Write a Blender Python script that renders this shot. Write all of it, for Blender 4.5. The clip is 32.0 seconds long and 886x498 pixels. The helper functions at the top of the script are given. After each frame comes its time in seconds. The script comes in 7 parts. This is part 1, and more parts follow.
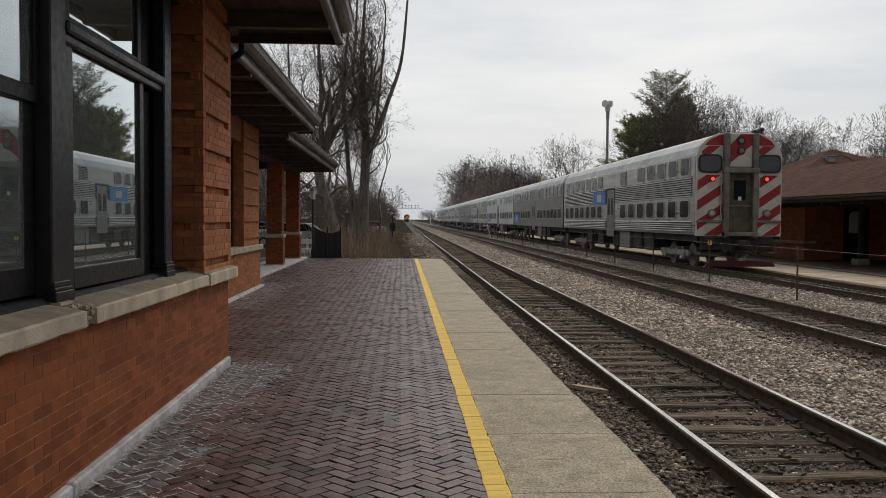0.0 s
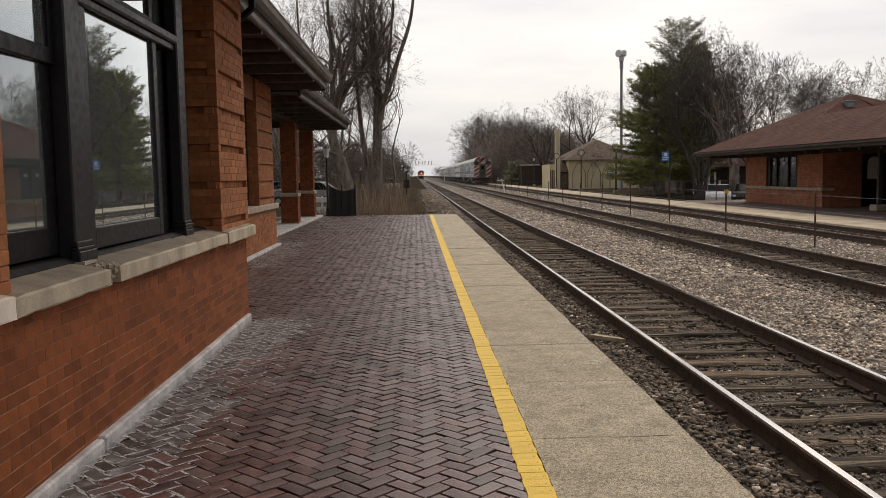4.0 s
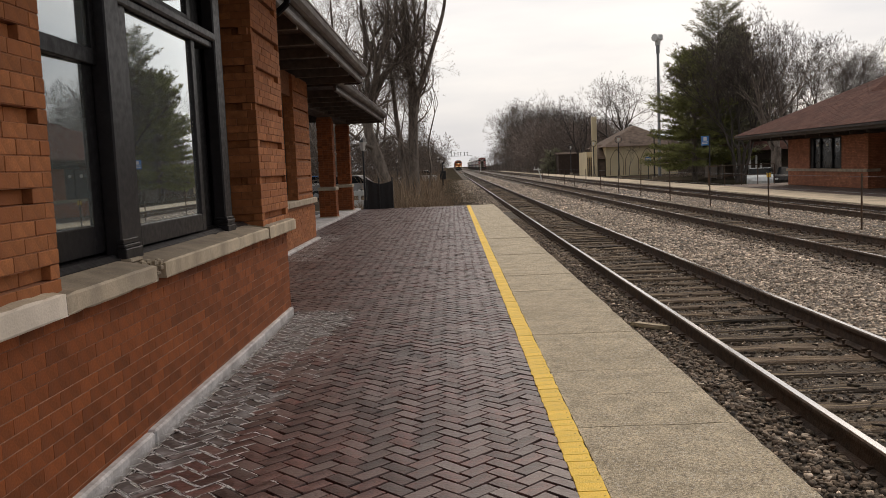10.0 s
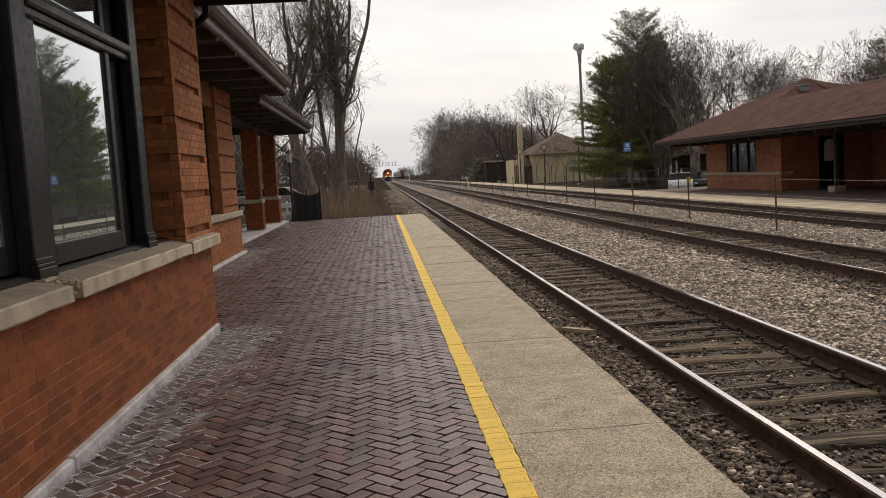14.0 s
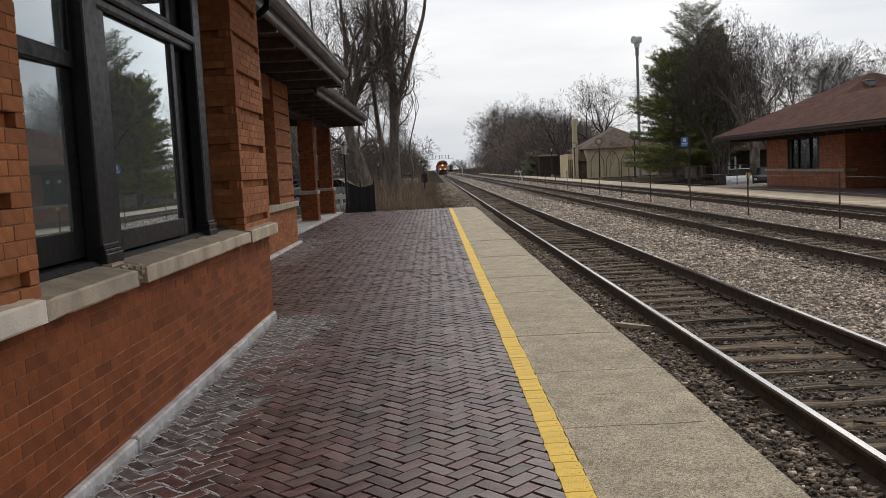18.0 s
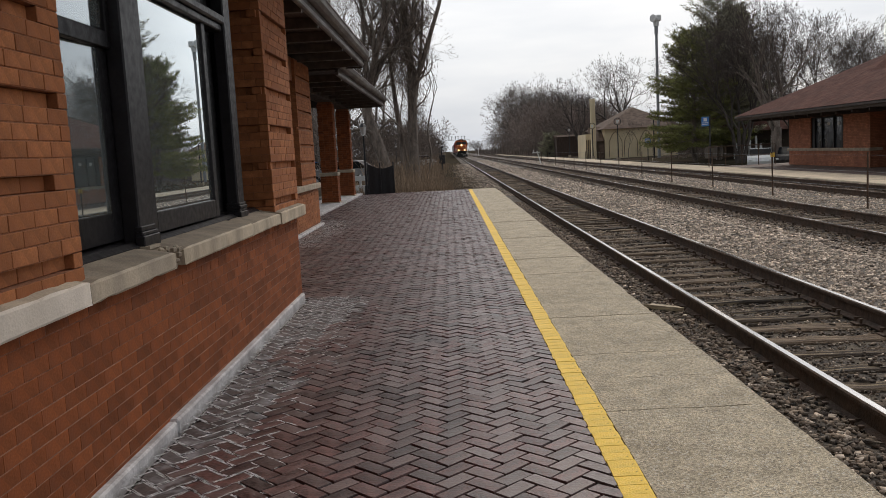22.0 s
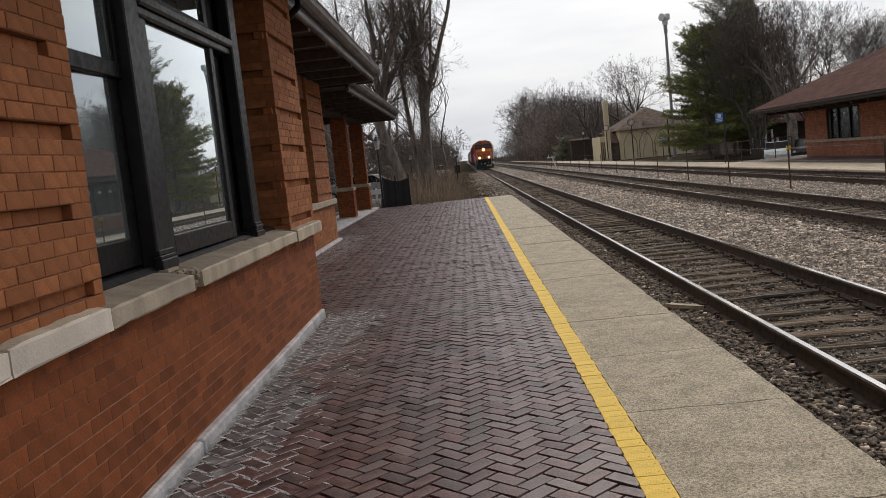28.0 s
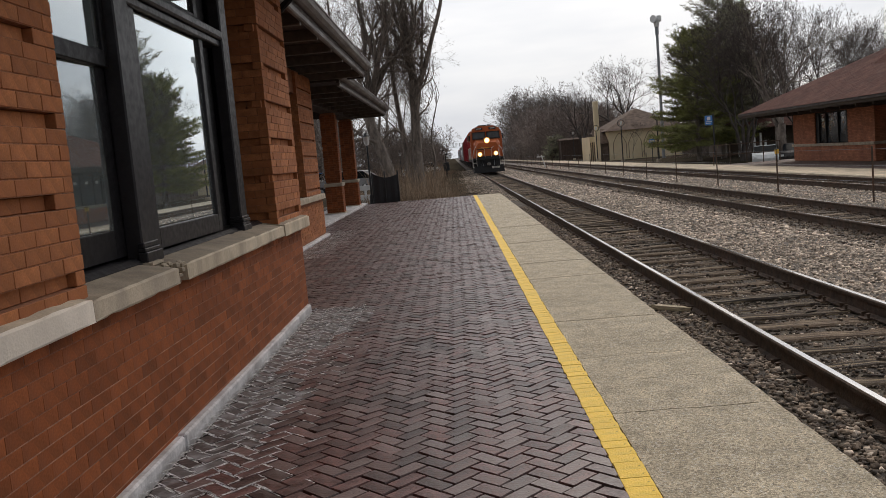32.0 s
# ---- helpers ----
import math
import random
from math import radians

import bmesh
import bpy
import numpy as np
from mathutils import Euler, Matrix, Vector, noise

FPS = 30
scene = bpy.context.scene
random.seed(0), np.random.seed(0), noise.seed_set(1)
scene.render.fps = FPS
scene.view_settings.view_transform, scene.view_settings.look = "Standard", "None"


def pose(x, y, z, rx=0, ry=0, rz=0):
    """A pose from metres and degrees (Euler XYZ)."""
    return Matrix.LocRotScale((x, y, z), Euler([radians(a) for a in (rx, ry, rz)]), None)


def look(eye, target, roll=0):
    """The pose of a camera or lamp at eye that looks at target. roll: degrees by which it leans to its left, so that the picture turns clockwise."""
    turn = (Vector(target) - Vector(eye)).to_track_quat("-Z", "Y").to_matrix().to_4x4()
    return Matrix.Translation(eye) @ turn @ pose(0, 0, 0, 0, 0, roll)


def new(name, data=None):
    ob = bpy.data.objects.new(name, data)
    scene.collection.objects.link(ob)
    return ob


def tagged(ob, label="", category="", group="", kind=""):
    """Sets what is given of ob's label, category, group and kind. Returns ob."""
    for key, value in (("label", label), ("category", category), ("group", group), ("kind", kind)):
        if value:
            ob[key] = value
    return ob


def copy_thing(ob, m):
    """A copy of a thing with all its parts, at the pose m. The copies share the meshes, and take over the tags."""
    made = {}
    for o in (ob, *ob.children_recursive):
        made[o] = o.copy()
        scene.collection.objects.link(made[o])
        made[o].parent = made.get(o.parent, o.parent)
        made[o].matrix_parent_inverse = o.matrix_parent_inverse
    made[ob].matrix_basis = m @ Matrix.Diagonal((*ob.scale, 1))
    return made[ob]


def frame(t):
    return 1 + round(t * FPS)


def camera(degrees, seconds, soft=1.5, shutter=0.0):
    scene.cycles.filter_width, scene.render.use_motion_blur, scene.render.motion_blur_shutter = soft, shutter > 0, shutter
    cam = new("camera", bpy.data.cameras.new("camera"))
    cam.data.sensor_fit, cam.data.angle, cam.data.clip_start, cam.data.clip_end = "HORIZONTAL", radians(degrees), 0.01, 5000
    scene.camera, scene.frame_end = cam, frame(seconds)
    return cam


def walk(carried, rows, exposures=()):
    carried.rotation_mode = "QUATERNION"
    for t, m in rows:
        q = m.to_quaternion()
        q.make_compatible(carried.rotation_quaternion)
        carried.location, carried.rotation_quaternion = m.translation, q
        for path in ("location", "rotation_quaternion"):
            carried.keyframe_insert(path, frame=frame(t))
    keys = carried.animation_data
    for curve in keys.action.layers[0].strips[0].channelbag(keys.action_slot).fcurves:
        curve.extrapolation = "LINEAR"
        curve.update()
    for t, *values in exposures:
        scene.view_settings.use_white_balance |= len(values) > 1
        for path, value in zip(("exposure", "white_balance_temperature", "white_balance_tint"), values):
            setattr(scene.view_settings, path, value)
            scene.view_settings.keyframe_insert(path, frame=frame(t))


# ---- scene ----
cam = camera(55.8, 32.0, soft=0.5)
METRES, EYE, TILT, LEAN, TURN = 0.899, 1.5, 0.0, 0.0, -3.6
PATH = [
    (0, (-0.003, 0.028, 1.625), (0.095, 2.025, 1.554), 0.4),
    (0.5, (-0.001, 0.01, 1.618), (0.071, 2.007, 1.534), 0.3),
    (1, (0.002, -0.004, 1.62), (0.091, 1.991, 1.517), 0.1),
    (1.5, (0.006, -0.014, 1.61), (0.111, 1.98, 1.482), -0.6),
    (2, (0.003, -0.016, 1.603), (0.098, 1.976, 1.455), -1.1),
    (2.5, (-0.011, -0.004, 1.596), (0.058, 1.989, 1.436), -1.0),
    (3, (-0.023, -0.001, 1.596), (0.033, 1.991, 1.426), -1.0),
    (3.5, (-0.018, -0.007, 1.598), (0.045, 1.984, 1.423), -0.9),
    (5.5, (-0.018, 0.008, 1.598), (0.017, 2.0, 1.422), -1.7),
    (6, (-0.02, -0.008, 1.598), (0.002, 1.984, 1.42), -2.0),
    (6.5, (-0.012, -0.007, 1.594), (0.027, 1.985, 1.411), -2.2),
    (7, (-0.01, -0.005, 1.595), (0.042, 1.985, 1.4), -2.2),
    (7.5, (-0.014, 0.011, 1.595), (0.049, 2.001, 1.402), -2.5),
    (8, (-0.028, 0.003, 1.599), (0.031, 1.995, 1.43), -2.4),
    (8.5, (-0.038, 0.008, 1.595), (0.0, 2.002, 1.44), -2.3),
    (9, (-0.041, 0.013, 1.592), (-0.028, 2.006, 1.421), -2.5),
    (9.5, (-0.037, 0.013, 1.593), (-0.044, 2.005, 1.407), -2.6),
    (10, (-0.038, 0.009, 1.591), (-0.067, 1.999, 1.397), -2.4),
    (10.5, (-0.035, 0.005, 1.588), (-0.075, 1.994, 1.391), -2.3),
    (11, (-0.033, -0.005, 1.592), (-0.075, 1.985, 1.394), -2.6),
    (11.5, (-0.042, 0.006, 1.596), (-0.079, 1.996, 1.396), -3.1),
    (12, (-0.056, 0.001, 1.599), (-0.065, 1.992, 1.408), -3.4),
    (12.5, (-0.08, -0.004, 1.603), (-0.036, 1.988, 1.428), -3.8),
    (13, (-0.088, -0.023, 1.599), (0.011, 1.967, 1.425), -3.9),
    (13.5, (-0.049, 0.008, 1.599), (0.095, 1.994, 1.421), -3.8),
    (14, (-0.015, 0.016, 1.597), (0.123, 2.003, 1.417), -3.4),
    (14.5, (0.011, 0.012, 1.595), (0.125, 1.998, 1.391), -3.8),
    (15, (0.026, 0.022, 1.594), (0.124, 2.007, 1.372), -4.1),
    (15.5, (0.005, 0.021, 1.591), (0.046, 2.009, 1.376), -3.5),
    (17.5, (-0.015, 0.026, 1.583), (-0.021, 2.016, 1.384), -3.9),
    (18, (-0.049, 0.018, 1.585), (-0.035, 2.009, 1.396), -2.8),
    (18.5, (-0.086, 0.019, 1.582), (-0.084, 2.008, 1.379), -2.7),
    (19, (-0.098, 0.063, 1.578), (-0.094, 2.052, 1.364), -2.8),
    (19.5, (-0.104, 0.109, 1.572), (-0.135, 2.098, 1.367), -2.9),
    (20, (-0.129, 0.103, 1.582), (-0.184, 2.091, 1.376), -3.4),
    (20.5, (-0.161, 0.092, 1.587), (-0.202, 2.082, 1.384), -4.3),
    (21, (-0.195, 0.073, 1.595), (-0.235, 2.063, 1.406), -4.4),
    (21.5, (-0.201, 0.067, 1.58), (-0.239, 2.055, 1.366), -3.5),
    (22, (-0.194, 0.09, 1.583), (-0.221, 2.077, 1.352), -3.1),
    (22.5, (-0.172, 0.094, 1.585), (-0.19, 2.081, 1.361), -3.7),
    (23, (-0.16, 0.093, 1.585), (-0.154, 2.081, 1.362), -4.4),
    (23.5, (-0.152, 0.102, 1.584), (-0.149, 2.089, 1.351), -4.7),
    (24, (-0.163, 0.077, 1.581), (-0.194, 2.062, 1.341), -4.9),
    (24.5, (-0.157, 0.087, 1.567), (-0.21, 2.07, 1.315), -5.4),
    (25, (-0.154, 0.081, 1.578), (-0.205, 2.066, 1.337), -5.5),
    (25.5, (-0.148, 0.071, 1.586), (-0.208, 2.06, 1.391), -5.3),
    (27.5, (-0.147, 0.066, 1.585), (-0.217, 2.054, 1.378), -6.1),
    (28, (-0.155, 0.047, 1.585), (-0.227, 2.036, 1.381), -6.0),
    (28.5, (-0.162, 0.048, 1.581), (-0.214, 2.036, 1.37), -5.6),
    (29, (-0.172, 0.057, 1.58), (-0.231, 2.044, 1.361), -5.1),
    (29.5, (-0.168, 0.06, 1.584), (-0.243, 2.048, 1.378), -5.0),
    (30, (-0.16, 0.062, 1.585), (-0.22, 2.05, 1.382), -5.1),
    (30.5, (-0.167, 0.07, 1.583), (-0.225, 2.058, 1.373), -4.7),
    (31, (-0.177, 0.067, 1.584), (-0.258, 2.054, 1.373), -4.1),
    (31.5, (-0.17, 0.063, 1.577), (-0.255, 2.05, 1.366), -4.7),
    (32, (-0.155, 0.079, 1.582), (-0.199, 2.067, 1.369), -4.9),
]
walk(cam, [(t, look(eye, target, roll)) for t, eye, target, roll in PATH],
     [(0, -0.08, 6750, 10), (2, 0.12, 6950, 12), (5, 0.18, 7250, 14), (15.5, 0.18, 7250, 14), (17.5, 0.14, 6650, 11), (32, 0.15, 6700, 12)])

# ---- sky and light: a bright overcast afternoon ----
world = bpy.data.worlds.new("overcast_sky")
scene.world = world
world.use_nodes = True
wn, wl = world.node_tree.nodes, world.node_tree.links
wn.clear()
w_out, w_bg = wn.new("ShaderNodeOutputWorld"), wn.new("ShaderNodeBackground")
w_sky = wn.new("ShaderNodeTexSky")
w_sky.sky_type, w_sky.sun_disc = "NISHITA", False
w_sky.sun_elevation, w_sky.sun_rotation = radians(41), radians(22)
w_sky.dust_density, w_sky.air_density = 3.0, 1.0
w_co, w_map = wn.new("ShaderNodeTexCoord"), wn.new("ShaderNodeMapping")
w_map.inputs["Scale"].default_value = (1.0, 1.0, 5.0)
w_noise = wn.new("ShaderNodeTexNoise")
w_noise.inputs["Scale"].default_value, w_noise.inputs["Detail"].default_value = 2.2, 5.0
w_ramp = wn.new("ShaderNodeValToRGB")
w_ramp.color_ramp.elements[0].position, w_ramp.color_ramp.elements[0].color = 0.34, (5.55, 6.2, 7.1, 1)
w_ramp.color_ramp.elements[1].position, w_ramp.color_ramp.elements[1].color = 0.66, (8.55, 8.85, 9.15, 1)
w_mix = wn.new("ShaderNodeMix")
w_mix.data_type = "RGBA"
w_mix.inputs[0].default_value = 0.86
wl.new(w_co.outputs["Generated"], w_map.inputs["Vector"])
wl.new(w_map.outputs[0], w_noise.inputs["Vector"])
wl.new(w_noise.outputs["Fac"], w_ramp.inputs[0])
wl.new(w_sky.outputs[0], w_mix.inputs[6])
wl.new(w_ramp.outputs[0], w_mix.inputs[7])
w_dot, w_grad, w_mul = wn.new("ShaderNodeVectorMath"), wn.new("ShaderNodeMapRange"), wn.new("ShaderNodeMix")
w_dot.operation = "DOT_PRODUCT"
w_dot.inputs[1].default_value = (0.12, 0.88, 0.42)          # the cloud is thinner and brighter towards the hidden sun
wl.new(w_co.outputs["Generated"], w_dot.inputs[0])
wl.new(w_dot.outputs["Value"], w_grad.inputs[0])
w_grad.inputs[1].default_value, w_grad.inputs[2].default_value, w_grad.inputs[3].default_value, w_grad.inputs[4].default_value = -0.7, 0.7, 0.45, 1.02
w_mul.data_type, w_mul.blend_type = "RGBA", "MULTIPLY"
w_mul.inputs[0].default_value = 1.0
wl.new(w_mix.outputs[2], w_mul.inputs[6])
wl.new(w_grad.outputs[0], w_mul.inputs[7])
wl.new(w_mul.outputs[2], w_bg.inputs["Color"])
w_bg.inputs["Strength"].default_value = 0.10
wl.new(w_bg.outputs[0], w_out.inputs[0])
sun = new("sun", bpy.data.lights.new("sun", "SUN"))
sun.data.energy, sun.data.angle, sun.data.color = 1.05, radians(25), (1.0, 0.91, 0.80)
sun.matrix_world = look((14, 34, 32), (0, 0, 0))

# ---- tools for building ----
class Geo:
    """Collects vertices and faces for one mesh."""

    def __init__(self):
        self.v, self.f, self.m = [], [], []

    def add(self, vs, fs, m=0):
        n = len(self.v)
        self.v += [tuple(p) for p in vs]
        self.f += [tuple(i + n for i in q) for q in fs]
        self.m += [m] * len(fs)
        return self

    def box(self, x0, x1, y0, y1, z0, z1, m=0):
        vs = [(x, y, z) for z in (z0, z1) for y in (y0, y1) for x in (x0, x1)]
        return self.add(vs, [(0, 2, 3, 1), (4, 5, 7, 6), (0, 1, 5, 4), (1, 3, 7, 5), (3, 2, 6, 7), (2, 0, 4, 6)], m)

    def cut(self, x0, x1, y0, y1, z0, z1, c=0.01, m=0):
        """A box with chamfered edges."""
        vs, fs = [], []
        lo, hi = (x0, y0, z0), (x1, y1, z1)
        idx = {}
        for sx in (0, 1):
            for sy in (0, 1):
                for sz in (0, 1):
                    s = (sx, sy, sz)
                    for a in range(3):
                        p = []
                        for k in range(3):
                            e = (hi if s[k] else lo)[k]
                            p.append(e if k == a else e + (-c if s[k] else c))
                        idx[(s, a)] = len(vs)
                        vs.append(tuple(p))
        for a in range(3):
            b, d = [k for k in range(3) if k != a]
            for s in (0, 1):
                q = []
                for sb, sd in ((0, 0), (1, 0), (1, 1), (0, 1)):
                    k = [0, 0, 0]
                    k[a], k[b], k[d] = s, sb, sd
                    q.append(idx[(tuple(k), a)])
                fs.append(tuple(q if (s == 1) == (a != 1) else q[::-1]))
        for a in range(3):
            b, d = [k for k in range(3) if k != a]
            for sb in (0, 1):
                for sd in (0, 1):
                    k0, k1 = [0, 0, 0], [0, 0, 0]
                    k0[b], k0[d], k1[b], k1[d], k1[a] = sb, sd, sb, sd, 1
                    k0, k1 = tuple(k0), tuple(k1)
                    q = (idx[(k0, b)], idx[(k1, b)], idx[(k1, d)], idx[(k0, d)])
                    fs.append(q if (sb == sd) == (a == 1) else q[::-1])
        for s in [(a, b, d) for a in (0, 1) for b in (0, 1) for d in (0, 1)]:
            q = (idx[(s, 0)], idx[(s, 1)], idx[(s, 2)])
            fs.append(q if sum(s) % 2 else q[::-1])
        return self.add(vs, fs, m)

    def tube(self, p0, p1, r0, r1, n=6, caps=True, m=0):
        p0, p1 = Vector(p0), Vector(p1)
        d = p1 - p0
        if d.length < 1e-6:
            return self
        d.normalize()
        a = d.orthogonal().normalized()
        b = d.cross(a)
        ring = [(a * math.cos(2 * math.pi * k / n) + b * math.sin(2 * math.pi * k / n)) for k in range(n)]
        vs = [p0 + o * r0 for o in ring] + [p1 + o * r1 for o in ring]
        fs = [(k, (k + 1) % n, n + (k + 1) % n, n + k) for k in range(n)]
        if caps:
            fs += [tuple(range(n - 1, -1, -1)), tuple(range(n, 2 * n))]
        return self.add(vs, fs, m)

    def hoop(self, c, r, t, n=18, k=6, m=0):
        """A closed ring that stands in the plane of x and z."""
        vs = [(c[0] + (r + t * math.cos(b)) * math.sin(a), c[1] + t * math.sin(b), c[2] + (r + t * math.cos(b)) * math.cos(a))
              for a in [2 * math.pi * i / n for i in range(n)] for b in [2 * math.pi * j / k for j in range(k)]]
        return self.add(vs, [(i * k + j, i * k + (j + 1) % k, ((i + 1) % n) * k + (j + 1) % k, ((i + 1) % n) * k + j) for i in range(n) for j in range(k)], m)

    def pipe(self, pts, r, n=6, m=0):
        for p, q in zip(pts, pts[1:]):
            self.tube(p, q, r, r, n, True, m)
        return self

    def prism(self, poly, axis, a, b, m=0):
        """A polygon swept along an axis from a to b; poly holds the other two coordinates in x, y, z order."""
        n = len(poly)
        area = sum(poly[i][0] * poly[(i + 1) % n][1] - poly[(i + 1) % n][0] * poly[i][1] for i in range(n))
        if (area < 0) != (axis == "y"):
            poly = poly[::-1]

        def at(p, c):
            return {"x": (c, p[0], p[1]), "y": (p[0], c, p[1]), "z": (p[0], p[1], c)}[axis]
        vs = [at(p, a) for p in poly] + [at(p, b) for p in poly]
        fs = [(i, (i + 1) % n, n + (i + 1) % n, n + i) for i in range(n)] + [tuple(range(n - 1, -1, -1)), tuple(range(n, 2 * n))]
        return self.add(vs, fs, m)

    def disc(self, c, axis, r, depth, n=16, m=0):
        c = Vector(c)
        d = {"x": Vector((1, 0, 0)), "y": Vector((0, 1, 0)), "z": Vector((0, 0, 1))}[axis]
        return self.tube(c - d * depth / 2, c + d * depth / 2, r, r, n, True, m)

    def ball(self, c, r, n=8, k=5, squash=1.0, m=0):
        vs, fs = [(c[0], c[1], c[2] - r * squash)], []
        for i in range(1, k):
            a = -math.pi / 2 + math.pi * i / k
            for j in range(n):
                b = 2 * math.pi * j / n
                vs.append((c[0] + r * math.cos(a) * math.cos(b), c[1] + r * math.cos(a) * math.sin(b), c[2] + r * squash * math.sin(a)))
        vs.append((c[0], c[1], c[2] + r * squash))
        for j in range(n):
            fs.append((0, 1 + (j + 1) % n, 1 + j))
            for i in range(k - 2):
                p = 1 + i * n
                fs.append((p + j, p + (j + 1) % n, p + n + (j + 1) % n, p + n + j))
            p = 1 + (k - 2) * n
            fs.append((p + j, p + (j + 1) % n, len(vs) - 1))
        return self.add(vs, fs, m)

    def move(self, mat):
        self.v = [tuple(mat @ Vector(p)) for p in self.v]
        return self

    def mesh(self, name, mats, smooth=False):
        me = bpy.data.meshes.new(name)
        me.from_pydata(self.v, [], self.f)
        for mt in (mats if isinstance(mats, (list, tuple)) else [mats]):
            me.materials.append(mt)
        if any(self.m):
            me.polygons.foreach_set("material_index", self.m)
        if smooth:
            me.polygons.foreach_set("use_smooth", [True] * len(self.f))
        me.update()
        return me


def part(name, geo, mats, parent=None, label="", smooth=False, at=None, kind=""):
    """Links a Geo, or a mesh that is shared, as one object under a thing or part."""
    me = geo.mesh(name, mats, smooth) if isinstance(geo, Geo) else geo
    ob = new(name, me)
    if parent is not None:
        ob.parent = parent
    if at is not None:
        ob.matrix_basis = at if isinstance(at, Matrix) else Matrix.Translation(at)
    return tagged(ob, label, kind=kind)


def thing(name, label, category, at=(0, 0, 0), group="", kind=""):
    ob = new(name)
    ob.empty_display_size = 0.2
    ob.matrix_basis = at if isinstance(at, Matrix) else Matrix.Translation(at)
    return tagged(ob, label, category, group, kind)


def solid(name, geo, mats, label, category, group="", kind="", smooth=False, at=None):
    return tagged(part(name, geo, mats, None, "", smooth, at), label, category, group, kind)


def bulk(name, verts, faces, mats, smooth=False):
    """A mesh from numpy arrays, all faces with the same number of corners."""
    me = bpy.data.meshes.new(name)
    n, k = faces.shape
    me.vertices.add(len(verts))
    me.vertices.foreach_set("co", verts.astype(np.float32).ravel())
    me.loops.add(n * k)
    me.loops.foreach_set("vertex_index", faces.astype(np.int32).ravel())
    me.polygons.add(n)
    me.polygons.foreach_set("loop_start", np.arange(0, n * k, k, dtype=np.int32))
    if smooth:
        me.polygons.foreach_set("use_smooth", np.ones(n, dtype=bool))
    me.materials.append(mats)
    me.update(calc_edges=True)
    return me


# ---- materials ----
def surf(name, base, rough=0.8, var=0.2, scale=6.0, stain=None, stain_amount=0.5, stain_scale=0.8, bump=0.25, grain=60.0, metal=0.0,
         island=0.0, piece=0.0, stretch=(1, 1, 1), spec=0.5, tint=None, dots=0.0, pits=0.0):
    """Paint, stone, brick, wood or metal: grain and blotches at two scales, stains with a shape of their own, and fine relief."""
    m = bpy.data.materials.new(name)
    m.use_nodes = True
    nt = m.node_tree
    N, L = nt.nodes, nt.links
    b = N["Principled BSDF"]
    co, mp = N.new("ShaderNodeTexCoord"), N.new("ShaderNodeMapping")
    mp.inputs["Scale"].default_value = stretch
    L.new(co.outputs["Object"], mp.inputs["Vector"])

    def noise_at(s, detail=4.0):
        t = N.new("ShaderNodeTexNoise")
        t.inputs["Scale"].default_value, t.inputs["Detail"].default_value = s, detail
        L.new(mp.outputs[0], t.inputs["Vector"])
        return t.outputs["Fac"]

    def mix(kind, fac, a, c):
        x = N.new("ShaderNodeMix")
        x.data_type, x.blend_type = "RGBA", kind
        for i, v in ((0, fac), (6, a), (7, c)):
            if hasattr(v, "is_linked"):
                L.new(v, x.inputs[i])
            else:
                x.inputs[i].default_value = v if i == 0 else (*v[:3], 1)
        return x.outputs[2]

    def span(v, lo, hi, a=0.0, c=1.0):
        r = N.new("ShaderNodeMapRange")
        r.inputs[1].default_value, r.inputs[2].default_value, r.inputs[3].default_value, r.inputs[4].default_value = lo, hi, a, c
        L.new(v, r.inputs[0])
        return r.outputs[0]
    dark = tuple(max(0.0, c * (1 - 1.6 * var)) for c in base)
    lite = tuple(min(1.0, c * (1 + 1.6 * var)) for c in base)
    col = mix("MIX", span(noise_at(scale), 0.3, 0.7), dark, lite)
    fine = noise_at(grain, 3.0)
    col = mix("MULTIPLY", 1.0, col, mix("MIX", span(fine, 0.3, 0.7), (1 - var,) * 3, (1 + var * 0.6,) * 3))
    for amount, src in ((piece, "piece"), (island, "island")):
        if amount:
            r = (N.new("ShaderNodeObjectInfo").outputs["Random"] if src == "piece" else N.new("ShaderNodeNewGeometry").outputs["Random Per Island"])
            lo = tuple(1 - amount for _ in range(3))
            hi = tuple(1 + amount * 0.9 for _ in range(3))
            col = mix("MULTIPLY", 1.0, col, mix("MIX", r, lo, hi))
            if tint:
                w = N.new("ShaderNodeTexWhiteNoise")
                w.noise_dimensions = "1D"
                L.new(r, w.inputs["W"])
                col = mix("MIX", span(w.outputs["Value"], 0.55, 1.0, 0.0, 0.75), col, tint)
    if stain:
        s = noise_at(stain_scale, 6.0)
        col = mix("MIX", span(s, 0.48, 0.72, 0.0, stain_amount), col, stain)
    if dots:
        v = N.new("ShaderNodeTexVoronoi")
        v.inputs["Scale"].default_value = 105.0
        L.new(mp.outputs[0], v.inputs["Vector"])
        cell = N.new("ShaderNodeSeparateColor")
        L.new(v.outputs["Color"], cell.inputs[0])
        col = mix("MULTIPLY", 1.0, col, mix("MIX", cell.outputs[0], (1 - dots,) * 3, (1 + dots,) * 3))
        col = mix("MIX", span(cell.outputs[1], 0.88, 0.93, 0.0, 0.6), col, (0.72, 0.68, 0.60))
        col = mix("MIX", span(cell.outputs[2], 0.90, 0.94, 0.0, 0.6), col, (0.16, 0.13, 0.10))
    if pits:
        hole = noise_at(pits, 2.0)
        col = mix("MIX", span(hole, 0.66, 0.72, 0.0, 0.8), col, tuple(v * 0.3 for v in base))
